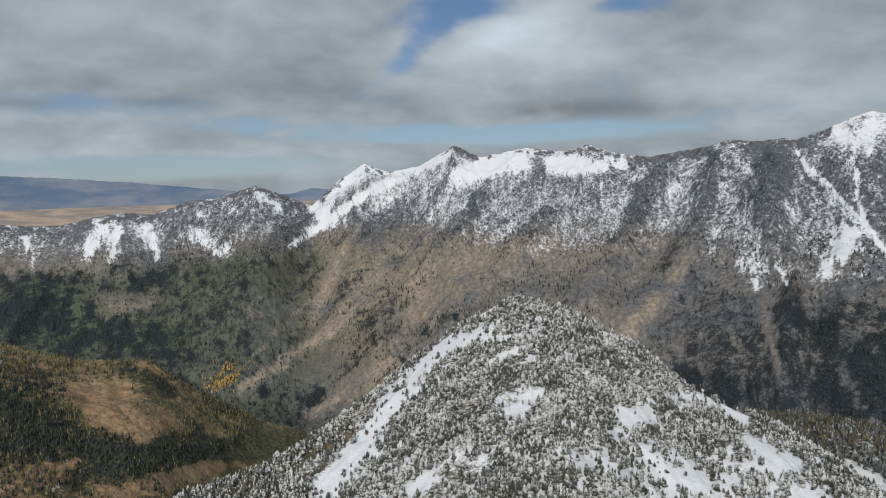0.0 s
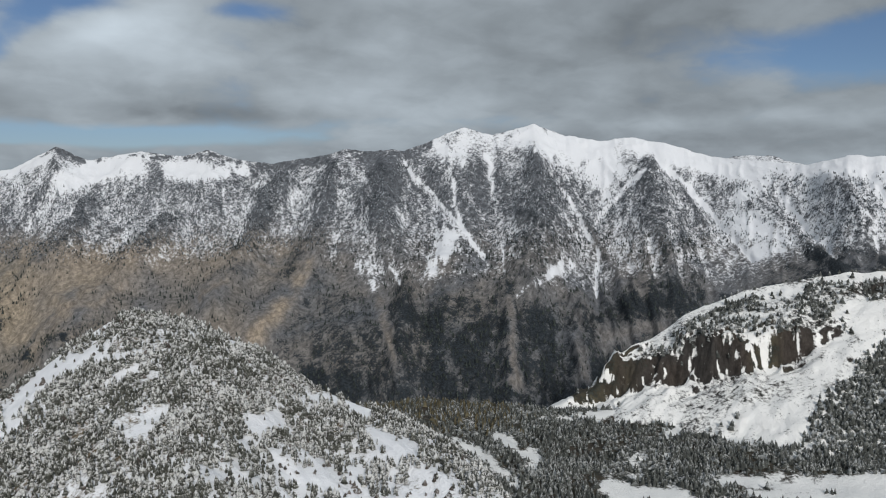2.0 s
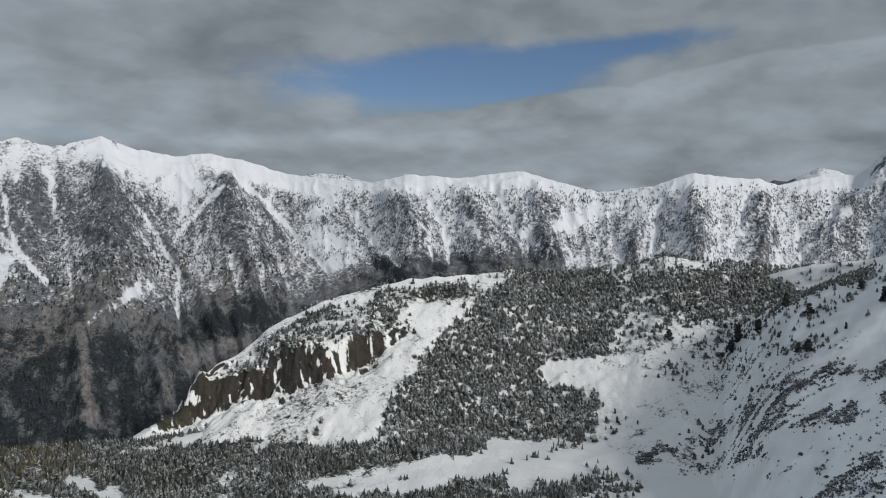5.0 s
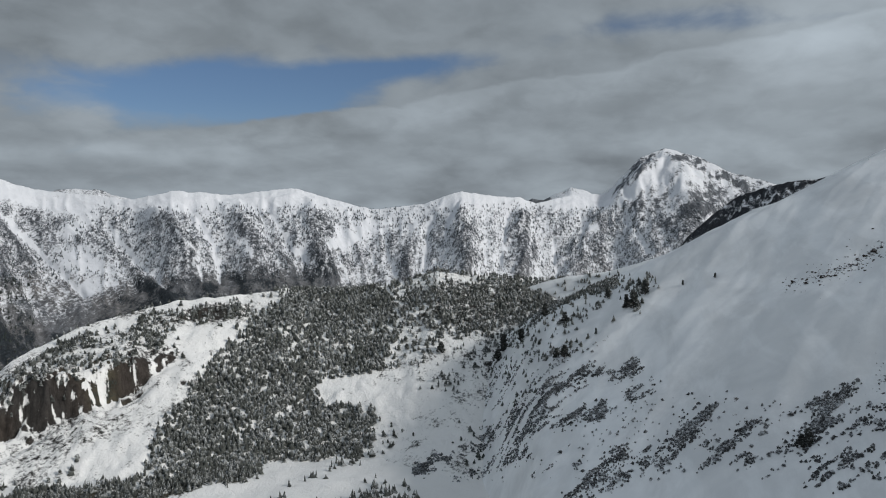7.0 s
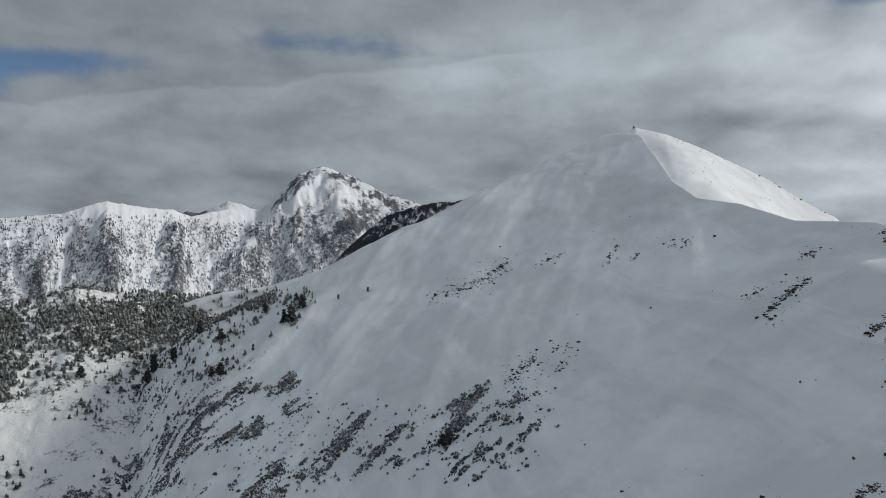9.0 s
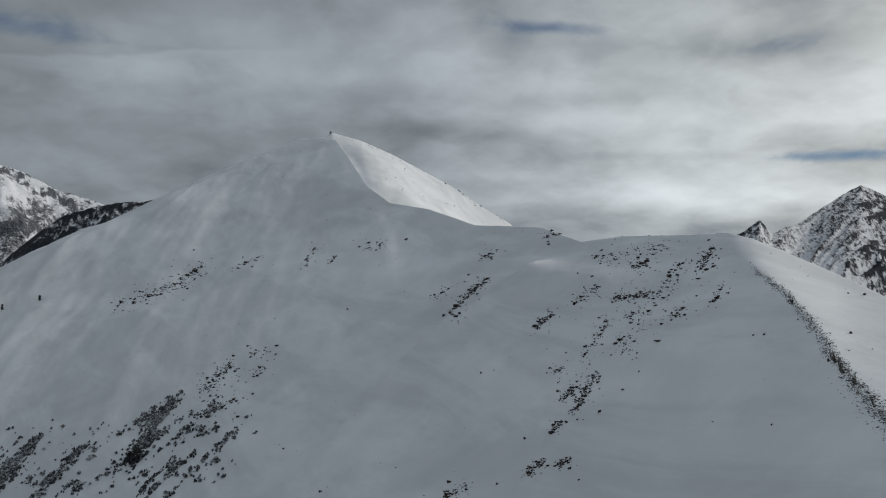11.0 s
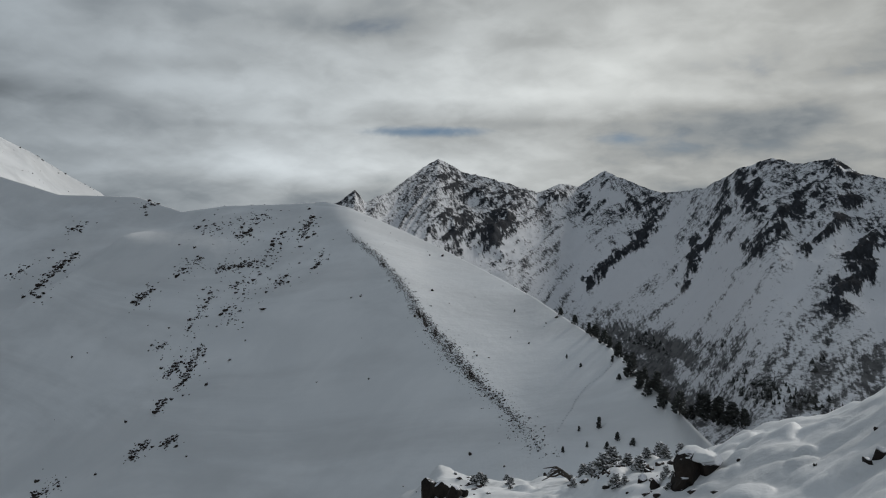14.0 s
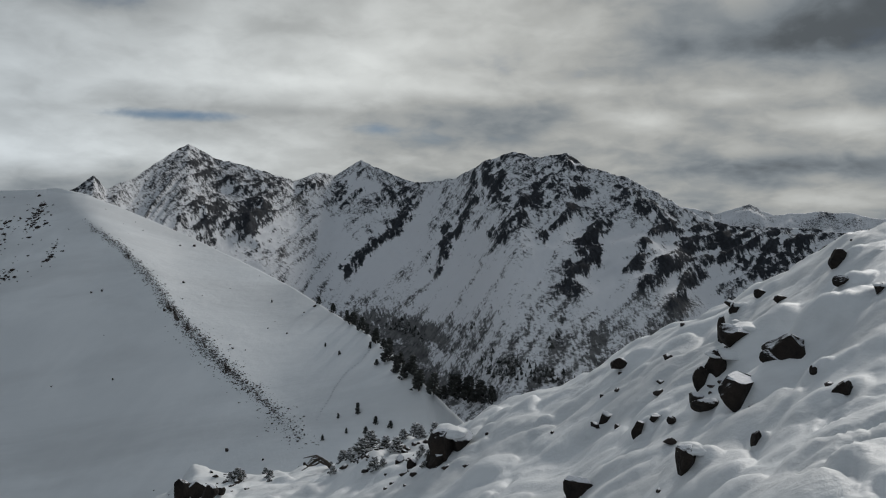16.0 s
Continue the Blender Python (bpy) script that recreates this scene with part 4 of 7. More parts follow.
BENCH = [(32, -18), (34.7, -16.26), (38.0, -14.44), (39.9, -12.8), (42.3, -11.15), (44.8, -9.24), (47.6, -7.9), (49.7, -7.41), (53.8, -6.44), (58.7, -6.16), (61.1, -5.83), (62.7, -6.02), (66.5, -6.01), (69.9, -5.44), (72.0, -4.75), (73.3, -4.98), (75.9, -5.18), (78.6, -5.38), (84, -5.6)]
loft("cliff_bench", BENCH, [(32, 880), (38, 930), (45, 1050), (55, 1120), (62, 1150), (84, 1150)], [(0, 0), (100, 40), (200, 95), (330, 150), (520, 190)], [(0, 0), (60, 10), (300, 180)], (32, 84), (0.1, 170, 6), bench_relief, bench_cover, BENCH_MAT, "snowy bench with dark cliffs and a slide path", "hill", jag=0.07)


# the great snow slope, its summit, the notch and the dome
# the fold that comes down from the notch: bearing and angle of height
FOLD = [(127.6, -0.52), (122.9, -4.71), (117.0, -8.91), (111.0, -13.31), (105.1, -16.97)]


def peak_relief(A, D, R, U):
    x, y = R * np.sin(np.radians(A)), R * np.cos(np.radians(A))
    v = fbm(x / 190, y / 190, 3) * 6 * step(D, 15, 200) * step(146 - A, 0, 30)
    v = v + fbm((x - 0.5 * y) / 150, (0.5 * x + y) / 42, 3) * 3.6 * step(D, 8, 80) * step(146 - A, 0, 20)
    s1, s2 = (0.55 * x - 0.84 * y), (0.84 * x + 0.55 * y)
    v = v + (ribs(s2 / 30 + 0.3 * fbm(x / 60, y / 60, 2), s1 / 150, 2) - 0.45) * 2.6 * step(D, 30, 120) * np.clip(0.4 + 1.6 * fbm(x / 150, y / 150, 2), 0, 1) * step(142 - A, 0, 12)
    E = np.degrees(np.arctan2(BASE["z"] - EYE, R))
    fold = R * np.radians(A - line(sorted((e, a) for a, e in FOLD), E))
    v = v + 13.0 * np.exp(-np.where(fold > 0, fold / 22.0, -fold / 11.0)) * step(E, -13, -9) * step(-E, 1.4, 4.0)
    crease = R * np.radians(A - trail_at(E))
    return v + 0.8 * np.exp(-np.abs(crease) / 9.0) * step(A, 137, 141) * step(D, 4, 50) + (fbm(x / 22, y / 22, 2) * 0.12 + fbm((x - 0.6 * y) / 30, (0.6 * x + y) / 12, 4) * 0.6 * step(140 - A, 0, 6) * step(D, 10, 60))


def peak_cover(A, E, D, z, x, y, U, V):
    n1, n2 = fbm(x / 60, y / 60, 4), fbm(x / 9, y / 9, 4)
    n3 = fbm(A * 1.3 + E * 1.3, (E - A * 0.3) * 3.0, 4)
    s = 0.97 + 0.06 * n1
    for a, e, wa, we, k, tilt in [(103.5, -9.5, 1.8, 1.2, 0.25, 0.5), (102.0, -13.5, 3.0, 1.6, 0.25, 0.6), (92, -14, 6, 2.4, 0.3, 0.42), (84, -9.5, 5, 2.2, 0.25, 0.4), (132, -3.5, 6, 2.4, 0.12, 0.3)]:
        s = s - k * bell(A, E, a, e, wa, we, tilt) * np.clip(0.8 + 1.5 * n2 + 0.8 * n3, 0, 2)
    off = A - trail_at(E) - 0.25 * n2
    speck = fbm(x / 2.0, y / 2.0, 3)
    s = s - 0.55 * (0.75 + 1.3 * speck) * np.exp(-((off / line([(-14, 0.5), (-9, 0.62), (-4, 0.42), (-1, 0.2)], E)) ** 2)) * step(E, -15, -12.5) * step(-E, 2.2, 4.0) * np.clip(0.8 + 1.2 * n2, 0, 1.3)
    return {"snow": np.clip(s, 0, 1)}


PEAK = [(72, -9), (76, -6.8), (79.5, -5.6), (81.1, -5.2), (84.3, -4.75), (87.6, -3.72), (91.8, -1.9), (95.3, -0.2), (98.4, 1.65), (102.0, 3.65), (105.0, 5.0), (107.7, 6.28), (109.3, 6.45), (110.3, 6.3), (111.3, 4.95), (112.6, 3.1), (114.2, 2.0), (117.1, 1.6), (120.4, 0.55), (122.8, 0.55), (125.2, 0.5), (128.0, -0.43), (130.8, 0.05), (134.6, 0.23), (137.7, 0.46), (139.3, 0.12), (141.3, -0.65), (145.3, -2.37), (149.1, -4.21), (152.9, -6.16), (155.4, -7.7), (158.2, -9.31), (160.5, -11.21), (166, -16)]
PEAK_DIST = [(72, 1150), (88, 1080), (98, 1000), (106, 945), (109.5, 905), (110.3, 880), (111.3, 810), (112.6, 720), (114.2, 655), (117, 605), (120, 560), (123, 515), (128, 450), (133, 400), (138, 370), (145, 320), (152, 250), (156, 205), (160, 165), (166, 115)]
loft("snow_peak", PEAK, PEAK_DIST, [(0, 0), (100, 100), (300, 300), (800, 800)], [(0, 0), (15, 3), (300, 190)], (72, 166), (0.11, 190, 6), peak_relief, peak_cover, SNOW_MAT, "smooth snow peak with a rounded shoulder and wind-scoured stones", slope=((72, 0.36), (90, 0.36), (104, 0.33), (110, 0.3), (112, 0.24), (114, 0.18), (117, 0.16), (120, 0.18), (124, 0.2), (134, 0.22), (138, 0.22), (142, 0.16), (147, 0.1), (155, 0.02), (166, 0.0)), jag=0.02, blur=0.12, ease=1.0, fall=[(-50, 0.1), (40, 0.3), (80, 0.52), (130, 0.62), (400, 0.61), (550, 0.57), (650, 0.55), (850, 0.52), (1200, 0.48)])
loft("sunlit_flank", [(109.4, 6.2), (109.9, 6.82), (112.1, 6.32), (114.6, 5.3), (118.7, 3.25), (121, 1.78), (122.8, 0.8), (123.6, 0.1)], [(108, 915), (124, 890)], [(0, 0), (150, 44), (170, 70), (300, 280)], [(0, 0), (20, 4), (200, 120)], (109.4, 123.6), (0.08, 60, 8), lambda A, D, R, U: fbm(U / 30, D / 40, 3) * 1.2 * step(D, 5, 30), lambda A, E, D, z, x, y, U, V: {"snow": 0.95 - 0.25 * step(9 - np.abs(D - 4), 0, 8) * np.clip(fbm(U / 6, D / 3, 3) + 0.35, 0, 1)}, SNOW_MAT, "sunlit snow flank behind the corniced crest", slope=((109.4, 5.0), (110.6, 1.8), (113, 1.0), (124, 1.0)), jag=0.02, ease=0.3)


# the rocky mountains beyond the right-hand valley: outcrops of dark rock
OUTCROPS = [(1.0, 1.0, 0.9, (146.8, -1.08), (149.2, -1.84), (150.4, -0.6)), (0.6, 0.5, 0.4, (148.8, 0.9), (151.2, 0.9)), (1.0, 0.42, 0.32, (161.2, -0.3), (159.2, -2.4), (156.5, -4.88)), (0.85, 0.5, 0.4, (163.9, -1.87), (163.1, -4.62)), (0.65, 0.8, 0.5, (166.8, 2.4), (167.8, -0.05)), (0.55, 0.5, 0.4, (165.9, 2.58), (164.5, -2.24)), (0.85, 0.7, 0.5, (171.3, 1.68), (169.2, -0.39), (167.3, -1.95)), (0.75, 0.5, 0.4, (172.6, -0.13), (170.5, -2.03)), (1.0, 0.55, 0.8, (174.5, -0.98), (173.4, -4.09), (172.8, -5.4)), (0.7, 0.4, 0.4, (167.3, 3.6), (168.5, 3.71)), (0.7, 0.4, 0.5, (171.8, 3.43), (173.4, 2.77)), (0.7, 0.3, 0.3, (173.1, 1.51), (173.6, 1.26))]
FAR_OUTCROPS = [(0.8, 0.35, 0.5, (175.8, 1.59), (179.5, -1.08)), (0.7, 0.5, 0.35, (179.0, -1.09), (176.6, -4.33)), (0.75, 0.7, 0.6, (181.4, -1.79), (178.2, -5.45)), (0.95, 0.7, 1.0, (181.4, -1.4), (184.7, -1.86), (188.1, -1.91)), (0.9, 0.9, 0.8, (183.7, -3.24), (188.2, -3.39), (190.5, -2.17)), (0.75, 0.5, 0.4, (181.9, -3.71), (179.8, -6.54)), (0.6, 0.4, 0.4, (183.2, -5.75), (184.6, -4.71)), (0.6, 0.5, 0.5, (190.1, -1.46), (193.4, -2.3)), (0.3, 0.6, 0.7, (146.4, 2.6), (147.8, 1.28)), (0.5, 0.4, 0.4, (152.8, 1.43), (154.4, 1.08)), (0.28, 0.5, 0.6, (161.2, 0.86), (156.0, 0.32)), (0.22, 0.5, 0.4, (156.8, 2.35), (158.4, 1.99)), (0.3, 0.4, 0.4, (138.6, 0.4), (139.9, 1.0))]
# moraine and stony streaks down the snow fans
STONY = [(0.75, 0.5, 0.5, (151.3, -4.57), (153.7, -2.54), (154.5, -4.13)), (0.7, 0.35, 0.45, (153.2, 0.25), (153.9, -2.54)), (1.0, 0.5, 0.6, (155.6, -8.7), (159.4, -8.2), (163.2, -9.25)), (0.6, 0.12, 0.35, (168.1, -4.6), (166.7, -8.4)), (0.55, 0.1, 0.3, (169.7, -4.4), (168.2, -8.3)), (0.6, 0.2, 0.5, (160.6, -5.0), (157.5, -7.1)), (0.55, 0.12, 0.4, (172.9, -5.8), (171.8, -9.8)), (0.6, 0.2, 0.6, (175.3, -6.9), (174.6, -10.2)), (0.55, 0.15, 0.5, (166.2, -4.1), (164.0, -8.6)), (0.5, 0.2, 0.5, (163.3, -5.0), (160.8, -7.9)), (0.5, 0.1, 0.3, (171.0, -5.4), (169.9, -9.0)), (0.5, 0.3, 0.6, (178.4, -5.8), (176.6, -8.8))]
FANS = [(1.0, 0.7, 0.9, (155.0, -1.2), (156.2, -3.6)), (0.9, 0.5, 0.6, (156.8, 1.55), (158.2, 1.15)), (0.9, 0.6, 1.2, (162.6, 0.6), (160.8, -3.2), (158.6, -5.6)), (0.8, 0.7, 1.6, (165.4, -3.2), (163.4, -6.6)), (0.8, 0.8, 1.8, (170.6, -3.2), (168.5, -7.4)), (0.8, 0.5, 1.2, (176.0, -1.2), (175.2, -6.6)), (0.7, 0.4, 0.6, (181.2, -4.6), (182.4, -6.4))]


def right_relief(A, D, R, U):
    E = np.degrees(np.arctan2(BASE["z"] - EYE, R))
    A1, E1 = wander(A, E, 0.4)
    rock = strokes(A1, E1, OUTCROPS + FAR_OUTCROPS)
    high = step(430 - D, 0, 200)
    w = 30 * fbm(U / 160, D / 200, 3)
    v = (ribs((U + w) / 230, D / 1400, 1) - 0.5) * 24 * step(D, 0, 200) * step(520 - D, 0, 400)
    v = v + (ribs((U + 0.9 * D + w) / 85, (U - 0.9 * D) / 330, 3) - 0.45) * 20 * step(D, 0, 60) * high
    v = v + (ribs((U + 0.9 * D + 0.4 * w) / 26, (U - 0.9 * D) / 110, 3) - 0.4) * (5 * high + 15 * rock) * step(D, 0, 25) + 9 * rock * step(D, 5, 40)
    v = v - 4 * strokes(A1, E1, STONY) * step(D, 200, 300)
    return v + fbm(U / 14, D / 14, 3) * 2.2 * (1 - 0.8 * step(D, 200, 350))


def right_cover(A, E, D, z, x, y, U, V):
    n1, n2 = fbm(U / 120, D / 170, 4), fbm(U / 22, D / 30, 4)
    n5, n6 = fbm((U + 0.8 * D) / 9, (U - 0.8 * D) / 36, 3), fbm(U / 6, D / 8, 3)
    A1, E1 = wander(A, E, 0.4)
    rock, stony, fan = strokes(*wander(A, E, 0.75), [(k, 1.3 * w0, 1.3 * w1, *p) for k, w0, w1, *p in OUTCROPS + FAR_OUTCROPS]), strokes(A1, E1, STONY), strokes(A1, E1, FANS)
    c1, c2 = bulge(V, 18), bulge(V, 5)
    calm = step(-E, 3.4, 5.4) * (1 - np.minimum(1.3 * rock, 1))
    s = 0.69 + 0.08 * calm - 0.08 * step(-E, 4.5, 8.5) * (0.7 + 1.5 * n6 + 0.8 * n5) + 0.06 * n1 + (0.14 * n2 + 0.24 * n5 + 0.2 * n6) * (1 - 0.55 * calm) - (0.04 * c1 + 0.06 * c2) * (0.4 + rock)
    s = s - 0.18 * step(E, -2.4, -0.2) * (0.8 + 1.6 * n5 + 1.0 * n2) * (1 - 0.8 * fan)
    bare = np.minimum(1.25 * rock, 1)
    s = (s + 0.2 * fan) * (1 - bare) + bare * (0.36 + 0.5 * n5 + 0.45 * n6 + 0.25 * n2 - 0.06 * c2)
    s = s - (0.26 + 0.14 * step(-E, 7.6, 8.4)) * stony * (0.8 + 0.9 * n6 + 0.5 * n2)
    s = s - 0.3 * step(-E, 3.0, 6.5) * np.clip(0.25 + 1.4 * fbm(U / 11 + 0.06 * D, D / 300, 3) + 0.6 * n6, 0, 1) * (1 - 0.4 * fan)
    low = step(-E, 8.2, 9.4) * step(A, 153, 157)
    s = s - (0.1 * low + 0.25 * step(-E, 8.0, 9.0) * step(A, 154, 157) * step(167 - A, 0, 4)) * (0.8 + n2 + n1)
    return {"snow": np.clip(s, 0, 1), "wood": np.clip(0.15 * low, 0, 1), "warm": 0 * z + 0.3, "grass": np.clip(0.9 * step(-E, 3.0, 6.0) * step(A, 152, 158) + stony - 1.6 * rock, 0, 1)}


RIGHT = [(134, -2), (138.3, 0.3), (139.2, 0.9), (139.8, 1.34), (140.5, 0.5), (142.3, 1.29), (144.5, 3.0), (145.7, 3.71), (147.4, 2.82), (149.7, 2.32), (152.0, 1.61), (152.8, 1.35), (154.4, 2.08), (155.6, 1.83), (157.5, 3.05), (159.6, 2.11), (161.6, 1.47), (163.0, 1.71), (164.4, 1.95), (166.4, 3.2), (168.4, 3.92), (170.4, 3.48), (172.2, 3.9), (173.6, 2.93), (176.4, 2.19), (178.7, 1.05), (181.4, -0.44), (183.6, -1.0), (188, -1.0), (193, -1.6), (200, -2.5)]
loft("rocky_mountains", RIGHT, [(134, 1500), (140, 1500), (146, 1800), (152, 1800), (157, 2000), (163, 1700), (168, 1500), (172, 1500), (178, 1450), (186, 1500), (200, 1500)], [(0, 0), (100, 70), (300, 184), (540, 328), (700, 350), (1300, 368)], [(0, 0), (300, 200)], (134, 200), (0.1, 170, 8), right_relief, right_cover, CRAG_MAT, "dark rocky mountains streaked with snow above a scree valley", jag=0.12)
loft("far_snowy_ridge", [(174, 0.2), (179.1, 0.47), (181.4, 0.06), (182.5, -0.14), (184.4, 0.52), (186.0, -0.19), (188.4, 0.13), (190.4, 0.07), (192.5, -0.23), (200, -0.6)], [(174, 2900), (200, 2900)], [(0, 0), (400, 240)], [(0, 0), (300, 200)], (174, 200), (0.12, 40, 6), lambda A, D, R, U: (ribs(U / 90, D / 200, 3) - 0.4) * 30 * step(D, 0, 60), lambda A, E, D, z, x, y, U, V: {"snow": np.clip(0.62 + 0.3 * fbm(U / 60, D / 60), 0, 1), "wood": 0 * z, "warm": 0 * z, "grass": 0 * z}, CRAG_MAT, "low far ridge of snowy rock", jag=0.12)

# the wide valley ground under everything, out to the horizon
ga, gr = np.meshgrid(np.radians(np.arange(0, 361, 2.0)), np.linspace(0, 1, 90) ** 1.5 * 4940, indexing="ij")
gx, gy = gr * np.sin(ga), gr * np.cos(ga)
gz = -620 + 30 * fbm(gx / 500, gy / 500, 4) * step(gr, 300, 1200)
LEVEL = fbm(gx / 300, gy / 300, 4)
sheet("ground", gx, gy, gz, {"snow": 0 * gz, "wood": np.clip(0.9 + 0.4 * LEVEL, 0, 1), "warm": 0 * gz + 1, "grass": 0 * gz + 0.7}, RANGE_MAT, "wooded valley ground between the mountains", "ground")

# the summit under the camera
FORE = [(136, -24), (144.6, -19.73), (146.1, -18.1), (149.1, -18.6), (156.3, -18.67), (157.9, -17.4), (162.8, -16.4), (165.7, -15.0), (168.5, -13.6), (172.2, -12.95), (174.9, -11.2), (177.6, -9.1), (180.6, -7.7), (183.5, -6.55), (185.5, -4.95), (188.6, -3.8), (190.5, -1.95), (192.6, -1.25), (200, -1.0), (230, -6), (260, -22), (300, -36), (440, -38), (496, -24)]
FORE_DIST = [(136, 46), (146, 38), (156, 34), (163, 30), (170, 28), (178, 26), (186, 24), (193, 22), (230, 20), (300, 14), (440, 14), (496, 46)]
fine = np.concatenate([np.arange(136, 200, 0.14), np.arange(200, 496.1, 4.0)])
reach = np.concatenate([np.linspace(0.0, 1.0, 220) ** 1.15, 1 + np.linspace(0.01, 1, 40) ** 2 * 26])
FA, FQ = np.meshgrid(fine, reach, indexing="ij")
RE = line(FORE_DIST, FA)
edge = line(FORE, fine)
ZE = np.empty_like(RE)
for j, q in enumerate(reach):
    soft = sum(np.interp(fine + k * (1 - min(q, 1)) * 9, fine, edge) for k in (-1, -0.6, -0.3, 0, 0.3, 0.6, 1)) / 7
    ZE[:, j] = RE[:, j] * np.tan(np.radians(soft)) + EYE
FR = FQ * RE
FX, FY = FR * np.sin(np.radians(FA)), FR * np.cos(np.radians(FA))
FZ = np.where(FQ <= 1, ZE * FQ**0.75, ZE - (FR - RE) * 0.62) - 1.2 * step(FQ, 0.04, 0.3) * step(-FQ, -0.97, -0.5)
FZ = FZ * step(FR, 0.4, 5.0)
lump = step(FR, 0.8, 3.5) * step(70 - FR, 0, 20)
pillow = np.abs(fbm(FX / 1.5 + 0.4 * fbm(FX / 1.5, FY / 1.5, 2), FY / 1.5, 2, 0.4))
small = np.abs(fbm(FX / 0.8, FY / 0.8, 3, 0.4))
FZ = FZ + (fbm(FX / 6.0, FY / 6.0, 3) * 0.5 + 0.28 * pillow + 0.12 * small - 0.12) * lump
PR = np.random.RandomState(17)
PILLOWS = []
for k in range(620):
    pa, pq = PR.uniform(139, 194), PR.uniform(0.14, 0.99)
    pr = pq * line(FORE_DIST, pa)
    crowd = 0.08 + 0.55 * bell(pa, pq, 160, 0.8, 9, 0.3) + 0.55 * bell(pa, pq, 184, 0.65, 6, 0.3) + 0.25 * bell(pa, pq, 174, 0.85, 8, 0.2)
    if PR.uniform(0, 1) < crowd:
        PILLOWS.append((pr * math.sin(radians(pa)), pr * math.cos(radians(pa)), PR.uniform(0.3, 1.1) * (0.6 + 0.4 * pq), PR.uniform(0.07, 0.24)))
heap = 0 * FZ
for px, py, size, tall in PILLOWS:
    q = ((FX - px) ** 2 + (FY - py) ** 2) / size**2
    heap = np.maximum(heap, tall * np.clip(1 - q, 0, 1) ** 0.6)
FZ = FZ + heap * (FQ <= 1.0)
# where the boulders stand: bearing, angle, width and height in degrees; the snow is banked up behind and above each
BOULDERS = [(183.1, -8.93, 0.92, 1.54), (184.5, -8.97, 2.39, 1.54), (187.2, -10.06, 2.69, 2.31), (186.4, -10.87, 1.31, 0.77), (184.3, -12.73, 2.77, 2.31), (183.0, -11.21, 1.93, 1.54), (181.9, -12.15, 0.92, 1.39), (182.3, -13.53, 1.54, 0.92), (190.6, -11.55, 1.31, 0.77), (181.1, -17.73, 1.62, 1.69), (190.0, -3.29, 1.0, 0.9), (174.0, -19.97, 1.93, 1.54), (177.8, -15.54, 0.77, 1.16), (178.9, -14.76, 0.69, 0.54), (180.1, -14.65, 0.62, 0.46), (185.4, -5.62, 0.77, 0.54), (188.9, -10.32, 0.54, 0.46), (192.4, -4.94, 0.77, 0.62), (190.3, -4.55, 0.92, 0.62), (176.5, -11.24, 1.16, 0.69), (185.5, -15.63, 0.62, 1.16), (183.8, -6.86, 0.54, 0.77)]


def spot_on(a, e):
    """The distance at which the summit slope is seen at a bearing and angle."""
    c = int(np.argmin(np.abs(fine - a)))
    seen = np.degrees(np.arctan2(FZ[c] - EYE, FR[c]))[20:220]
    return float(FR[c][20:220][int(np.argmax(seen >= e)) if (seen >= e).any() else int(np.argmax(seen))])


SPOTS = []
for a, e, wide, tall in BOULDERS:
    r = spot_on(a, e)
    SPOTS.append((r * math.sin(radians(a)), r * math.cos(radians(a)), r, r * math.tan(radians(wide)), r * math.tan(radians(tall))))
bank = 0 * FZ
for px, py, r, wide, tall in SPOTS:
    cx, cy = px + (0.5 * py + 0.55 * px) * wide / r, py + (-0.5 * px + 0.55 * py) * wide / r
    q = ((FX - cx) ** 2 + (FY - cy) ** 2) / (1.15 * wide) ** 2
    bank = np.maximum(bank, 0.6 * tall * np.clip(1 - q, 0, 1) ** 1.4)
FZ = FZ + bank * (FQ <= 1.0)
tread = step(FA, 187.5, 190) * step(-FR, -14, -10) * step(FR, 3, 5)
FZ = FZ - tread * np.clip(fbm(FX / 0.34, FY / 0.34, 2) + 0.1, 0, 1) * 0.3
# the round closes on itself behind the camera
meet = step(FA, 452, 496)
FZ = FZ + (FZ[:1] - FZ[-1:]) * meet
sheet("summit_ground", FX, FY, FZ, {"snow": np.clip(1.0 + 0 * FZ, 0, 1)}, NEAR_SNOW_MAT, "lumpy fresh snow on the summit slope", "snow")


def summit_height(a, r):
    a, r = np.asarray(a, float), np.asarray(r, float)
    a = np.where(a < 136, a + 360, a)
    q = r / line(FORE_DIST, a)
    fi, fj = np.interp(a, fine, np.arange(len(fine))), np.interp(q, reach, np.arange(len(reach)))
    i, j = np.minimum(fi.astype(int), len(fine) - 2), np.minimum(fj.astype(int), len(reach) - 2)
    u, v = fi - i, fj - j
    return (FZ[i, j] * (1 - u) + FZ[i + 1, j] * u) * (1 - v) + (FZ[i, j + 1] * (1 - u) + FZ[i + 1, j + 1] * u) * v


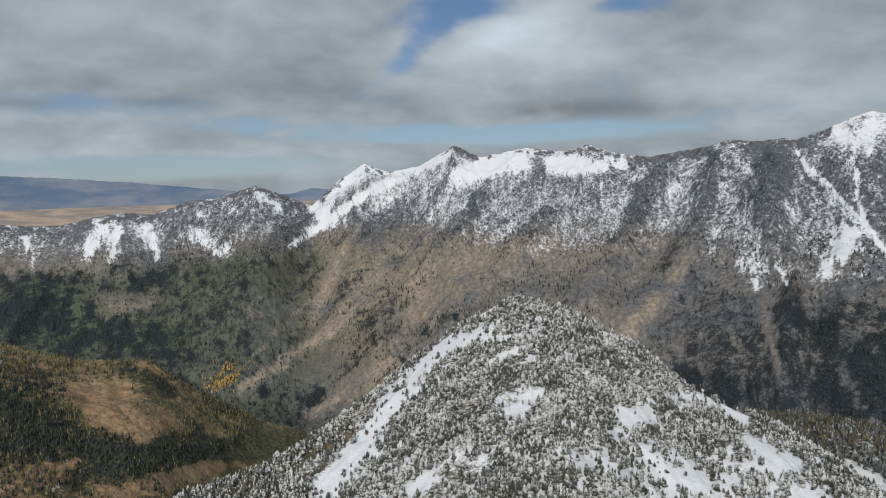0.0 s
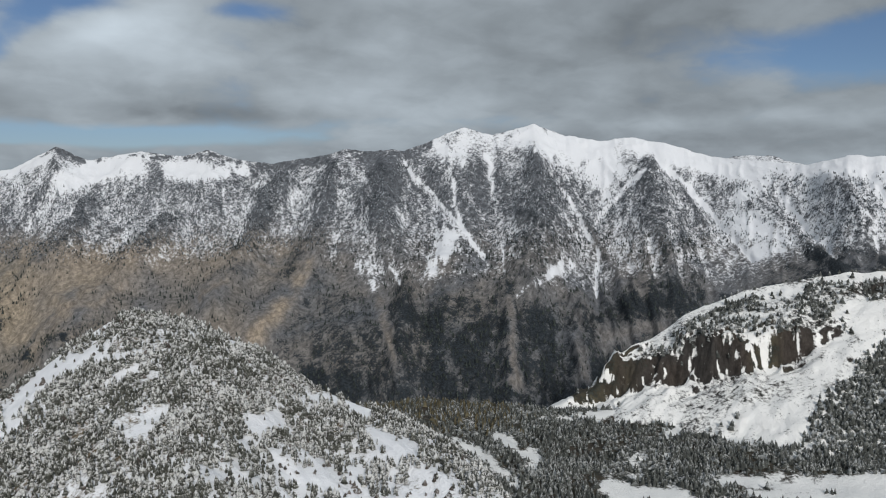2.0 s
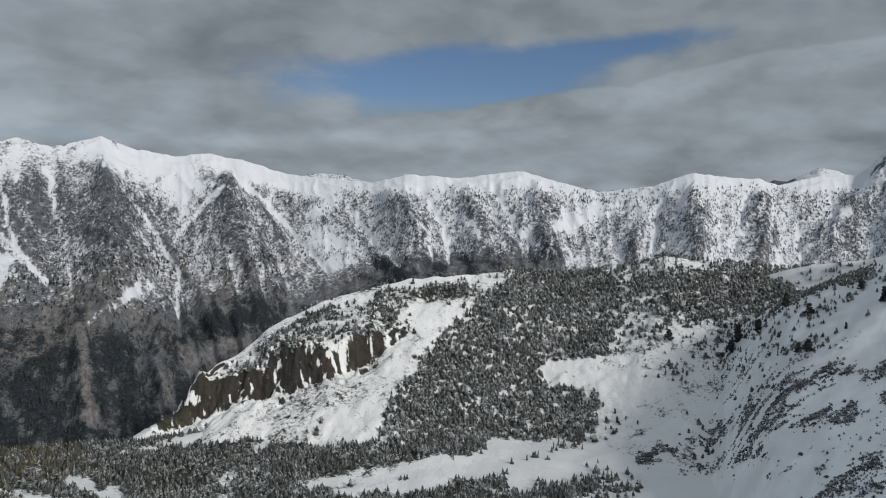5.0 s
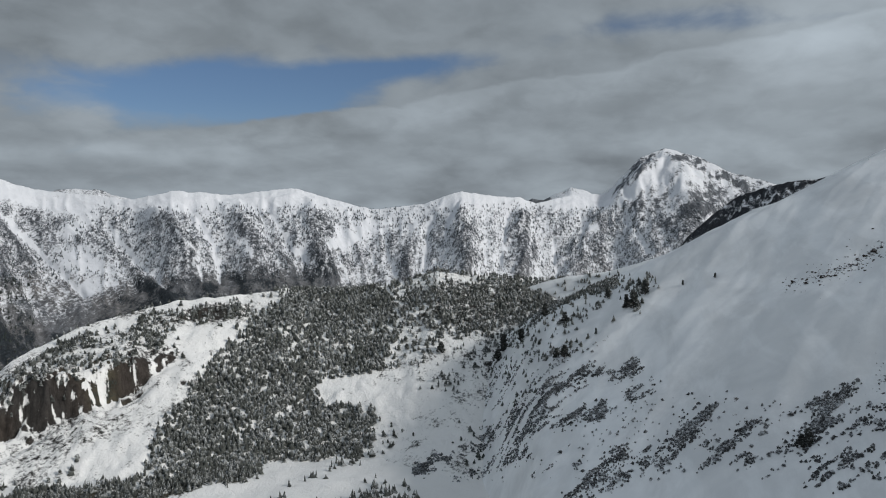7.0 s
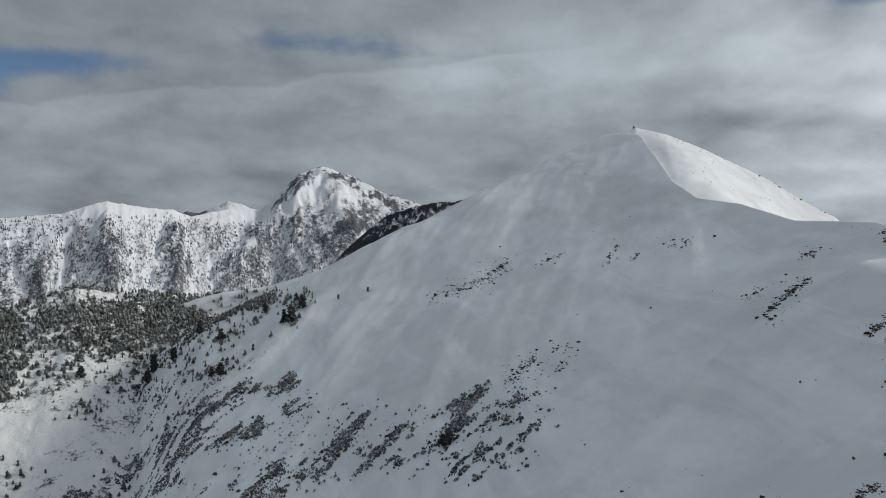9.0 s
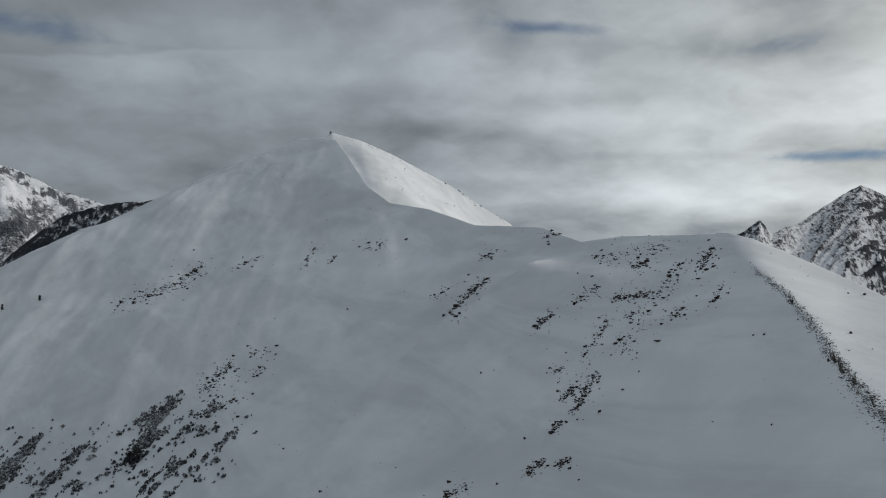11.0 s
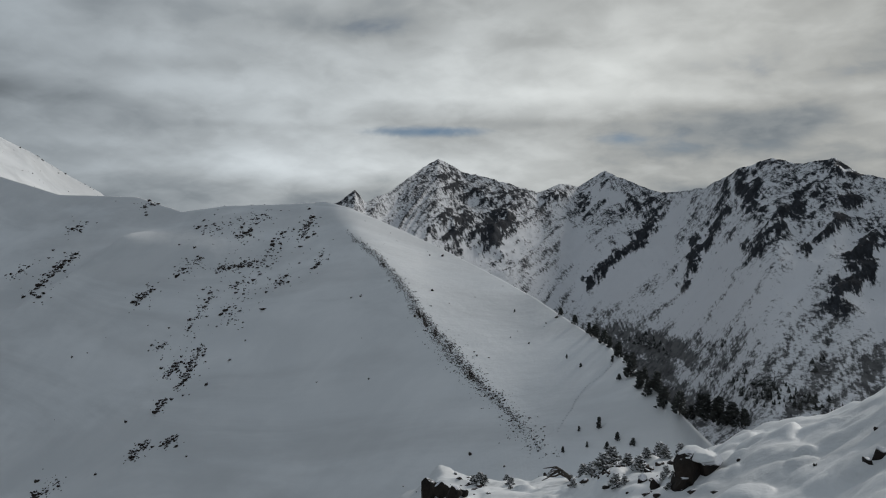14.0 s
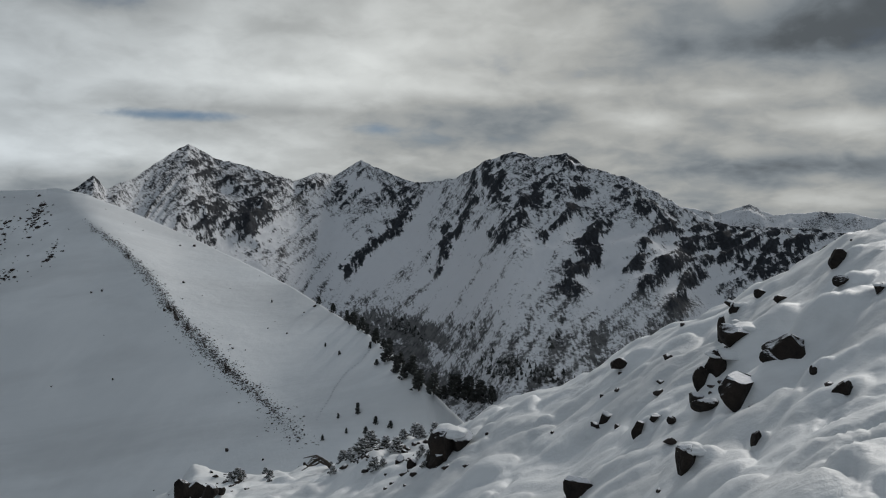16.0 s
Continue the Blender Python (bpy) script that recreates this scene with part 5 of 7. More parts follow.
# ---- trees ----
def frosted_material(name, green, frost_at, frost=rgb(0.62, 0.63, 0.64)):
    """Conifer needles with fresh snow caught in them."""
    m, n = material(name)
    geo = n.add("ShaderNodeNewGeometry")
    p = n.add("ShaderNodeTexCoord").outputs["Object"]
    lot = geo.outputs["Random Per Island"]
    v = n.noise(p, 1.3, 3.0, 0.6)
    up = n.add("ShaderNodeSeparateXYZ", Vector=geo.outputs["Normal"]).outputs[2]
    need = n.mix(lot, n.scale(green, 0.55), n.scale(green, 1.5))
    wide = n.noise(p, 0.035, 3.0, 0.6)
    amount = n.math("ADD", n.math("MULTIPLY", v, 0.55), n.math("ADD", n.math("MULTIPLY", lot, 0.2), n.math("MULTIPLY", up, 0.45)))
    amount = n.math("ADD", amount, n.math("MULTIPLY", n.math("SUBTRACT", wide, 0.5), 0.5))
    white = n.ramp(amount, frost_at, frost_at + 0.22)
    finish(n, n.mix(white, need, frost), 0.9)
    return m


FROST_MAT = frosted_material("frosted_needles", rgb(0.07, 0.072, 0.06), 0.645, rgb(0.64, 0.64, 0.63))
DARK_MAT = frosted_material("dark_needles", rgb(0.042, 0.045, 0.042), 0.76, rgb(0.5, 0.51, 0.52))
STAND_MAT = frosted_material("dark_green_needles", rgb(0.078, 0.083, 0.076), 0.72, rgb(0.42, 0.43, 0.43))
# Needles of the range trees are tinted blue, haze put into the colour.
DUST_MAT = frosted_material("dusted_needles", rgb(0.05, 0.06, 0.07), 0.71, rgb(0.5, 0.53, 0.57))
AUTUMN_MAT = frosted_material("yellowing_needles", rgb(0.16, 0.14, 0.065), 5.0)
VALLEY_MAT = frosted_material("valley_needles", rgb(0.038, 0.046, 0.042), 5.0)
OLIVE_MAT = frosted_material("olive_needles", rgb(0.095, 0.082, 0.05), 1.05)
LARCH_MAT = frosted_material("yellow_larch_needles", rgb(0.42, 0.28, 0.08), 5.0)
BARE_MAT = frosted_material("bare_thicket", rgb(0.1, 0.085, 0.075), 0.75)


def conifer(rng, tiers, sides, width, rag=0.3, trunk=True, taper=0.86):
    """Vertices and faces of one conifer, one metre tall: ragged skirts of branches up a tapering trunk."""
    verts, faces = [], []
    if trunk:
        for k in range(3):
            t = 2 * math.pi * k / 3
            verts += [(0.03 * math.cos(t), 0.03 * math.sin(t), -0.05), (0.012 * math.cos(t), 0.012 * math.sin(t), 0.7)]
        faces += [(0, 2, 3), (0, 3, 1), (2, 4, 5), (2, 5, 3), (4, 0, 1), (4, 1, 5)]
    for i in range(tiers):
        base = 0.08 + 0.78 * i / tiers
        tip = min(1.0, base + 1.05 / tiers + 0.16)
        wide = width * (1 - taper * i / tiers) * rng.uniform(0.85, 1.1)
        lean = rng.uniform(-0.03, 0.03, 2)
        k0 = len(verts)
        verts.append((lean[0], lean[1], tip))
        for k in range(sides):
            t = 2 * math.pi * (k + rng.uniform(-0.25, 0.25)) / sides
            r = wide * (1 + rng.uniform(-rag, rag)) * (1.15 if k % 2 else 0.8)
            verts.append((r * math.cos(t) + lean[0], r * math.sin(t) + lean[1], base + rng.uniform(-0.05, 0.05) - (0.04 if k % 2 else 0)))
        faces += [(k0, k0 + 1 + k, k0 + 1 + (k + 1) % sides) for k in range(sides)]
    return np.array(verts), np.array(faces)


def thicket(name, rng, kinds, x, y, z, tall, wide, mat, label):
    """A wood as one mesh: each tree its own shape, turn, height and girth."""
    V, F, base = [], [], 0
    pick = rng.randint(0, len(kinds), len(x))
    turn = rng.uniform(0, 2 * math.pi, len(x))
    for k, (verts, faces) in enumerate(kinds):
        m = pick == k
        n = int(m.sum())
        c, s = np.cos(turn[m])[:, None], np.sin(turn[m])[:, None]
        h, g = tall[m][:, None], wide[m][:, None]
        vx = (verts[:, 0] * c - verts[:, 1] * s) * h * g + x[m][:, None]
        vy = (verts[:, 0] * s + verts[:, 1] * c) * h * g + y[m][:, None]
        vz = verts[:, 2] * h + z[m][:, None]
        V.append(np.stack([vx, vy, vz], -1).reshape(-1, 3))
        F.append((faces[None] + (np.arange(n) * len(verts))[:, None, None] + base).reshape(-1, 3))
        base += n * len(verts)
    V, F = np.concatenate(V), np.concatenate(F)
    mesh = bpy.data.meshes.new(name)
    mesh.vertices.add(len(V))
    mesh.vertices.foreach_set("co", V.ravel())
    mesh.loops.add(F.size)
    mesh.loops.foreach_set("vertex_index", F.ravel())
    mesh.polygons.add(len(F))
    mesh.polygons.foreach_set("loop_start", np.arange(len(F)) * 3)
    mesh.update(calc_edges=True)
    mesh.materials.append(mat)
    return tagged(new(name, mesh), label, "trees", kind="stuff")


def top_height(names, a, r):
    """The highest of several landforms, and which one it is."""
    best, who = np.full(np.shape(a), -9999.0), np.zeros(np.shape(a), int)
    for i, nm in enumerate(names):
        az = LAND[nm][0]
        h = np.where((a > az[0]) & (a < az[-1]), height(nm, a, r), -9999)
        who, best = np.where(h > best, i, who), np.maximum(h, best)
    return best, who


NEAR_LAND = ["forested_knoll", "basin_floor", "cliff_bench", "snow_peak"]


def scatter(rng, count, span, reach, own, names, density, near=False):
    """Random places on a landform, kept by a density of bearing, angle and place."""
    a = rng.uniform(span[0], span[1], count)
    r = rng.uniform(reach[0], reach[1], count) if near else np.sqrt(rng.uniform(reach[0] ** 2, reach[1] ** 2, count))
    z, who = top_height(names, a, r)
    e = np.degrees(np.arctan2(z - EYE, r))
    x, y = r * np.sin(np.radians(a)), r * np.cos(np.radians(a))
    keep = np.isin(who, [names.index(o) for o in ((own,) if isinstance(own, str) else own)]) & (z > -2000) & (rng.uniform(0, 1, count) < density(a, e, x, y))
    return a[keep], r[keep], x[keep], y[keep], z[keep], e[keep]


R0 = np.random.RandomState(11)
MID = [conifer(R0, 3, 5, w, 0.4, False) for w in (0.28, 0.33, 0.38, 0.46)]
TINY = [conifer(R0, 2, 3, w, 0.3, False) for w in (0.24, 0.28, 0.33)]
ROUND = [conifer(R0, 3, 5, w, 0.35, False, 0.55) for w in (0.3, 0.36, 0.42, 0.48)]
LOW = [conifer(R0, 2, 6, w, 0.5, False, 0.35) for w in (0.5, 0.65, 0.8)]


def wood(name, rng, count, span, reach, own, names, density, tall, kinds, mat, label, wide=(0.85, 1.2)):
    a, r, x, y, z, e = scatter(rng, count, span, reach, own, names, density)
    h = rng.uniform(tall[0], tall[1], len(x)) * (0.75 + 0.5 * rng.uniform(0, 1, len(x)) ** 2)
    return thicket(name, rng, kinds, x, y, z - 0.15, h, rng.uniform(wide[0], wide[1], len(x)), mat, label)


def patch(x, y, size, seed=0.0):
    return fbm(x / size + seed, y / size - seed, 3)


def knoll_density(a, e, x, y):
    d = 0.74 + 0.9 * patch(x, y, 40) + 0.9 * patch(x, y, 12, 4) - 0.15 * step(-a, 4, 12) - 0.1 * step(-e, 18, 20.5) * step(a, 6, 12)
    return np.clip(d - 1.5 * strokes(*wander(a, e, 0.4), CLEARINGS), 0.015, 1)


wood("knoll_forest", np.random.RandomState(21), 34000, (-22, 33), (400, 858), "forested_knoll", NEAR_LAND, knoll_density, (3.8, 8.6), MID[:2] + ROUND[:2], FROST_MAT, "dense frosted conifers on the snowy knoll")


def shrub_density(a, e, x, y):
    return np.clip((0.25 + patch(x, y, 30, 9)) * (0.35 + step(-a, 4, 12)) + 0.7 * bell(a, e, 5.5, -9.3, 3, 0.7), 0, 1)


wood("knoll_shrubs", np.random.RandomState(33), 12000, (-22, 33), (400, 858), "forested_knoll", NEAR_LAND, shrub_density, (2.5, 4.5), LOW, BARE_MAT, "bare brown shrubs between the knoll's conifers", (0.5, 0.8))


def floor_density(a, e, x, y):
    d = 0.72 + 0.8 * patch(x, y, 60) + 0.5 * patch(x, y, 16, 5) + 0.3 * step(e, -17.4, -16.6)
    return np.clip(d - 1.6 * strokes(*wander(a, e, 0.5), MEADOWS), 0, 1) * step(70.5 + 3 * patch(x, y, 25, 7) - a, 0, 5)


wood("basin_forest", np.random.RandomState(22), 30000, (14, 72), (480, 905), "basin_floor", NEAR_LAND, floor_density, (5.0, 8.0), MID, STAND_MAT, "dark frosted conifer stand on the basin floor", (0.75, 1.05))
wood("basin_edge_forest", np.random.RandomState(35), 9000, (14, 36), (560, 905), "basin_floor", NEAR_LAND, lambda a, e, x, y: 0.8 * floor_density(a, e, x, y) * step(34 - a, 0, 5) * step(e, -18.6, -17.2), (5.0, 8.5), MID, OLIVE_MAT, "brown-green conifers along the basin's outer edge", (0.75, 1.05))


def bench_density(a, e, x, y):
    left_edge = line([(-21, 50), (-17.5, 51.5), (-14.5, 52.5), (-11, 55.5), (-8, 59), (-6, 61.5), (-4, 62)], e)
    right_edge = line([(-21, 63), (-17.5, 66.5), (-14.4, 67.5), (-13.9, 63.4), (-12.4, 63.6), (-11.9, 68.2), (-9, 69), (-6, 68), (-4, 67)], e)
    d = (1.05 + 0.5 * patch(x, y, 14, 8)) * step(a, left_edge - 0.4, left_edge + 0.8) * step(right_edge - a, -0.5, 0.6) + 0.25 * patch(x, y, 40)
    d = d - 1.2 * bell(a, e, 65.0, -12.9, 1.4, 0.7) - 0.6 * bell(a, e, 47, -14.4, 6, 1.3, 0.3)
    d = d + 0.4 * step(a, 67, 69.5) * step(e, -10.5, -9) * (0.6 + patch(x, y, 30)) + 0.32 * bell(a, e, 75, -7.0, 7, 1.5, -0.05) * (0.8 + 1.5 * patch(x, y, 22, 6))
    d = d + 0.46 * step(e - line(CLIFF, a), 0.3, 1.0) * step(57 - a, 0, 6) * (0.7 + patch(x, y, 25)) * step(line(BENCH, a) - e, 0.25, 0.7) + 0.3 * bell(a, e, 56, -7.5, 4, 0.5)
    return np.clip(d, 0, 1)


wood("bench_forest", np.random.RandomState(23), 35000, (36, 82), (640, 1165), "cliff_bench", NEAR_LAND, bench_density, (5.0, 8.0), ROUND, STAND_MAT, "dark conifer wood on the snowy bench", (0.9, 1.25))


SCRUB = [(1.0, 0.35, 0.5, (85.8, -11.42), (82.0, -12.23), (80.0, -13.34)), (1.0, 0.38, 0.35, (83.6, -14.4), (80.8, -14.9), (77.3, -16.25), (73.1, -17.8)), (1.0, 0.4, 0.35, (79.6, -14.09), (76.9, -15.86), (73.5, -17.47), (70.5, -18.63)), (0.9, 0.22, 0.28, (87.3, -12.49), (85.9, -13.27)), (0.8, 0.4, 0.3, (91.0, -13.85), (89.0, -16.18), (88.2, -17.7)), (0.45, 0.3, 0.3, (85.3, -17.29), (82.1, -18.7)), (0.45, 0.3, 0.3, (90.2, -18.07), (87.8, -18.45)), (0.6, 0.35, 0.4, (78.1, -17.41), (75.8, -18.36), (73.5, -18.9)), (1.0, 0.28, 0.35, (94.3, -14.62), (92.7, -15.86), (90.9, -16.75)), (0.9, 0.25, 0.3, (93.8, -16.83), (90.5, -17.69))]
LOW_SCRUB = [(0.6, 0.4, 0.4, (83.6, -19.11), (81.6, -20.31)), (0.8, 0.26, 0.35, (99.5, -11.96), (97.3, -15.57)), (0.6, 0.35, 0.3, (90.8, -13.79), (88.6, -16.56)), (0.5, 0.5, 0.5, (88.2, -17.69), (83.6, -20.21)), (0.6, 0.25, 0.35, (99.5, -12.05), (97.9, -13.28)), (0.4, 0.3, 0.3, (102.3, -12.3), (100.3, -13.56)), (0.5, 0.4, 0.5, (103.0, -14.5), (98.0, -18.0))]
SLOPE_TREES = [(0.9, 0.6, 0.6, (77.0, -6.2), (84.5, -5.7)), (0.9, 0.5, 0.5, (70.0, -6.4), (79.0, -7.1)), (0.5, 0.6, 0.6, (80.0, -7.6), (76.0, -9.6)), (0.7, 0.3, 0.3, (79.2, -7.46), (83.2, -6.3), (87.2, -5.6)), (0.9, 0.2, 0.3, (87.0, -4.9), (86.2, -7.11)), (0.8, 0.25, 0.3, (83.6, -7.11), (81.2, -8.68)), (0.7, 0.3, 0.25, (81.6, -10.26), (79.6, -11.01)), (0.8, 0.7, 0.7, (78.1, -7.84), (73.9, -8.51)), (0.9, 0.14, 0.14, (78.9, -13.11), (77.3, -14.0)), (0.7, 0.8, 0.8, (72.0, -6.4), (78.1, -6.2)), (0.5, 0.4, 0.5, (77.5, -9.0), (74.5, -11.0))]


def slope_density(a, e, x, y):
    a1, e1 = wander(a, e, 0.3)
    drawn = fbm((0.55 * x - 0.84 * y) / 60, (0.84 * x + 0.55 * y) / 9, 3)
    d = np.minimum(1.2 * strokes(a1, e1, [(k, 1.35 * w0, 1.35 * w1, *p) for k, w0, w1, *p in SCRUB + LOW_SCRUB]), 1) * np.clip(0.42 + 1.3 * drawn + 1.2 * patch(x, y, 16, 2) + 1.2 * patch(x, y, 5, 8), 0, 1.2)
    d = d + np.clip(0.02 + 0.5 * drawn + 0.7 * patch(x, y, 10, 5), 0, 0.4) * (0.95 * bell(a, e, 78, -12.2, 4.5, 1.6, 0.35) + 0.8 * bell(a, e, 99, -15.5, 5, 3.0, 0.3) + 0.4 * bell(a, e, 85, -17.8, 8, 1.2, 0.2)) + 0.075 * bell(a, e, 88, -15, 12, 3.8, 0.2) + 0.004 * step(104 - a, 0, 6) * step(-e, 7, 10)
    return np.clip(d - 0.06, 0, 1)


SCRUB_MAT = frosted_material("dusted_scrub", rgb(0.062, 0.064, 0.066), 0.72, rgb(0.42, 0.44, 0.46))
wood("slope_thicket", np.random.RandomState(24), 420000, (70, 106), (330, 1100), ("snow_peak", "cliff_bench", "basin_floor"), NEAR_LAND, slope_density, (0.9, 2.1), LOW, SCRUB_MAT, "low dark pine scrub on the snow slope", (0.7, 1.1))


def slope_tree_density(a, e, x, y):
    d = strokes(*wander(a, e, 0.4), SLOPE_TREES) * (0.75 + 1.3 * patch(x, y, 24)) + 0.3 * bell(a, e, 76, -6.6, 4.5, 0.8, 0.2)
    return np.clip(d + 0.16 * bell(a, e, 77, -10.5, 4, 2.2, 0.4), 0, 1)


wood("slope_forest", np.random.RandomState(34), 20000, (68, 92), (600, 1150), ("snow_peak", "cliff_bench"), NEAR_LAND, slope_tree_density, (3.2, 6.5), MID, STAND_MAT, "open grey conifer wood where the slope meets the bench", (0.8, 1.1))


def autumn_density(a, e, x, y):
    a1, e1 = wander(a, e, 0.6)
    return np.clip(0.5 + 0.9 * patch(x, y, 110) - 1.1 * strokes(a1, e1, GLADES) - 0.7 * strokes(a1, e1, SHADE_BELTS) + 0.25 * step(a, -21, -16), 0.03, 1)


def belt_density(a, e, x, y):
    a1, e1 = wander(a, e, 0.6)
    return np.clip(0.12 + 0.5 * patch(x, y, 90, 3) + 0.9 * strokes(a1, e1, SHADE_BELTS) + 0.2 * step(-a, 22, 26) - 1.0 * strokes(a1, e1, GLADES), 0.01, 1)


wood("autumn_woods", np.random.RandomState(25), 24000, (-34, -5), (700, 1520), "autumn_hill", ["autumn_hill", "forested_knoll"], autumn_density, (4.5, 7.5), TINY, AUTUMN_MAT, "yellow-green larch and pine wood on the low hill", (0.8, 1.1))
wood("hill_shade_pines", np.random.RandomState(36), 26000, (-34, -5), (700, 1520), "autumn_hill", ["autumn_hill", "forested_knoll"], belt_density, (5.0, 9.0), TINY, VALLEY_MAT, "dark green pines added in belts for cloud shade across the low hill", (0.8, 1.1))


def range_density(a, e, x, y):
    r = np.hypot(x, y)
    d = 0.66 + 0.3 * patch(x, y, 150) + 0.3 * patch(x, y, 40, 3) + 0.04 * height("main_range", a, r, BASE["range"])
    tree_line = line([(-34, 0.6), (-12, 0.2), (-9, -1.0), (-3, -0.6), (1, -0.2), (12, 0.2), (24, 1.2), (34, 0.9), (40, 0.3), (45, 0.0), (50, -0.1), (60, 0.2), (66, -0.6), (75, 0.0), (84, -0.2), (90, 0.2), (100, 0.2)], a) + 0.5 * patch(x, y, 90, 7)
    d = d * (0.16 + 0.84 * step(tree_line - e, -0.7, 0.8)) * step(line([(-34, 2), (-9, 0.6), (1, 1.2), (24, 1.4), (40, 1.2), (50, 0.2), (100, 0.3)], a) - e, -0.2, 0.8)
    d = d * (1 - 0.62 * step(-e, 4.0, 6.0) * step(a, -12, -8) * step(20 - a, 0, 6)) * (1 - 0.4 * step(-e, 5.5, 7.5) * step(a, 12, 18))
    slant = fbm((e - 0.8 * a) / 1.1, (a + 0.8 * e) / 7 + 3, 3)
    d = d + step(a, -15, -11) * step(8 - a, 0, 6) * step(-e, 5, 7) * np.clip(1.4 * slant, -0.6, 0.8)
    d = d - 0.85 * height("main_range", a, r, BASE["open"]) + 0.7 * height("main_range", a, r, BASE["woods_shade"]) + 0.25 * step(-a, 8, 13) * step(-e, 4.5, 6)
    return np.clip(d, 0, 1)


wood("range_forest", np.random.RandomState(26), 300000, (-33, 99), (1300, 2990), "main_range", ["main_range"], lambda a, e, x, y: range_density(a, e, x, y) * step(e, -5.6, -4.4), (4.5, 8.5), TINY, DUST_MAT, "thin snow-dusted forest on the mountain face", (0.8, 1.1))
wood("valley_forest", np.random.RandomState(27), 44000, (-33, 45), (1300, 2990), "main_range", ["main_range"], lambda a, e, x, y: range_density(a, e, x, y) * step(-e, 3.8, 4.8), (6.5, 11), TINY, VALLEY_MAT, "sparse dark green forest on the lower mountain", (0.8, 1.1))
wood("yellow_larches", np.random.RandomState(37), 40000, (-19, -13), (1300, 2400), "main_range", ["main_range"], lambda a, e, x, y: np.clip(0.9 * bell(a, e, -16.0, -13.4, 0.9, 0.5, 0.35) * (0.7 + 1.2 * patch(x, y, 30)), 0, 1), (6, 10), TINY, LARCH_MAT, "golden larches on the valley side", (0.9, 1.3))
wood("far_valley_trees", np.random.RandomState(28), 15000, (153, 178), (480, 1420), "rocky_mountains", ["rocky_mountains", "snow_peak"], lambda a, e, x, y: np.clip(-0.3 + 0.9 * patch(x, y, 50) + 1.6 * bell(a, e, 169.8, -11.9, 3.2, 0.9, -0.1) + 1.0 * bell(a, e, 163.5, -12.4, 2.0, 0.8) + 1.0 * bell(a, e, 161, -9.6, 3.5, 0.8, -0.4), 0, 1) * step(-e, 8.0, 8.8), (5, 9.5), MID, DARK_MAT, "dark conifers on the valley floor below the scree")

ga2, gr2 = np.random.RandomState(29).uniform(-31, 2, 9000), np.sqrt(np.random.RandomState(30).uniform(1250**2, 2600**2, 9000))
gx2, gy2 = gr2 * np.sin(np.radians(ga2)), gr2 * np.cos(np.radians(ga2))
gz2 = -620 + 30 * fbm(gx2 / 500, gy2 / 500, 4)
high = np.maximum(top_height(["main_range", "autumn_hill"], ga2, gr2)[0], -9000)
low_ground = gz2 > high
R31 = np.random.RandomState(31)
thicket("valley_floor_trees", R31, TINY, gx2[low_ground], gy2[low_ground], gz2[low_ground] - 0.3, R31.uniform(8, 15, low_ground.sum()), R31.uniform(0.8, 1.2, low_ground.sum()), VALLEY_MAT, "green conifers along the valley floor")


# ---- stones on the snow ----
def stone(rng, points=9):
    """One angular stone about a metre across, its foot below the ground."""
    bm = bmesh.new()
    for _ in range(points):
        v = Vector(rng.normal(0, 1, 3)).normalized()
        bm.verts.new((v.x * rng.uniform(0.4, 0.62), v.y * rng.uniform(0.35, 0.55), v.z * 0.42 + 0.12))
    bmesh.ops.convex_hull(bm, input=bm.verts)
    bmesh.ops.triangulate(bm, faces=bm.faces)
    bm.verts.index_update()
    out = np.array([v.co for v in bm.verts]), np.array([[v.index for v in f.verts] for f in bm.faces])
    bm.free()
    return out


def stone_material(name, dark, light, snow_at=0.55):
    m, n = material(name)
    geo = n.add("ShaderNodeNewGeometry")
    p = n.add("ShaderNodeTexCoord").outputs["Object"]
    v, grit = n.noise(p, 1.7, 6.0, 0.65), n.noise(p, 14.0, 4.0, 0.6)
    base = n.mix(n.ramp(v, 0.3, 0.7), dark, light)
    base = n.mix(n.ramp(grit, 0.4, 0.7), base, n.scale(light, 0.6))
    up = n.add("ShaderNodeSeparateXYZ", Vector=geo.outputs["Normal"]).outputs[2]
    white = n.ramp(n.math("ADD", up, n.math("MULTIPLY", n.math("SUBTRACT", v, 0.5), 0.8)), snow_at, snow_at + 0.15)
    finish(n, n.mix(white, base, rgb(0.8, 0.81, 0.84)), n.ramp(white, 0, 1, 0.85, 0.65), n.math("ADD", v, n.math("MULTIPLY", grit, 0.3)), 0.6, 0.15)
    return m


STONE_MAT = stone_material("dark_lichened_stone", rgb(0.018, 0.017, 0.016), rgb(0.07, 0.055, 0.048), 0.8)
STONES = [stone(np.random.RandomState(40 + i), 8 + i % 4) for i in range(6)]


def stones(name, rng, count, span, reach, own, names, density, size, label, flat=(0.7, 1.2)):
    a, r, x, y, z, e = scatter(rng, count, span, reach, own, names, density, True)
    h = rng.uniform(size[0], size[1], len(x)) * (0.5 + rng.uniform(0, 1, len(x)) ** 3)
    ob = thicket(name, rng, STONES, x, y, z, h, rng.uniform(flat[0], flat[1], len(x)), STONE_MAT, label)
    return tagged(ob, category="stones")


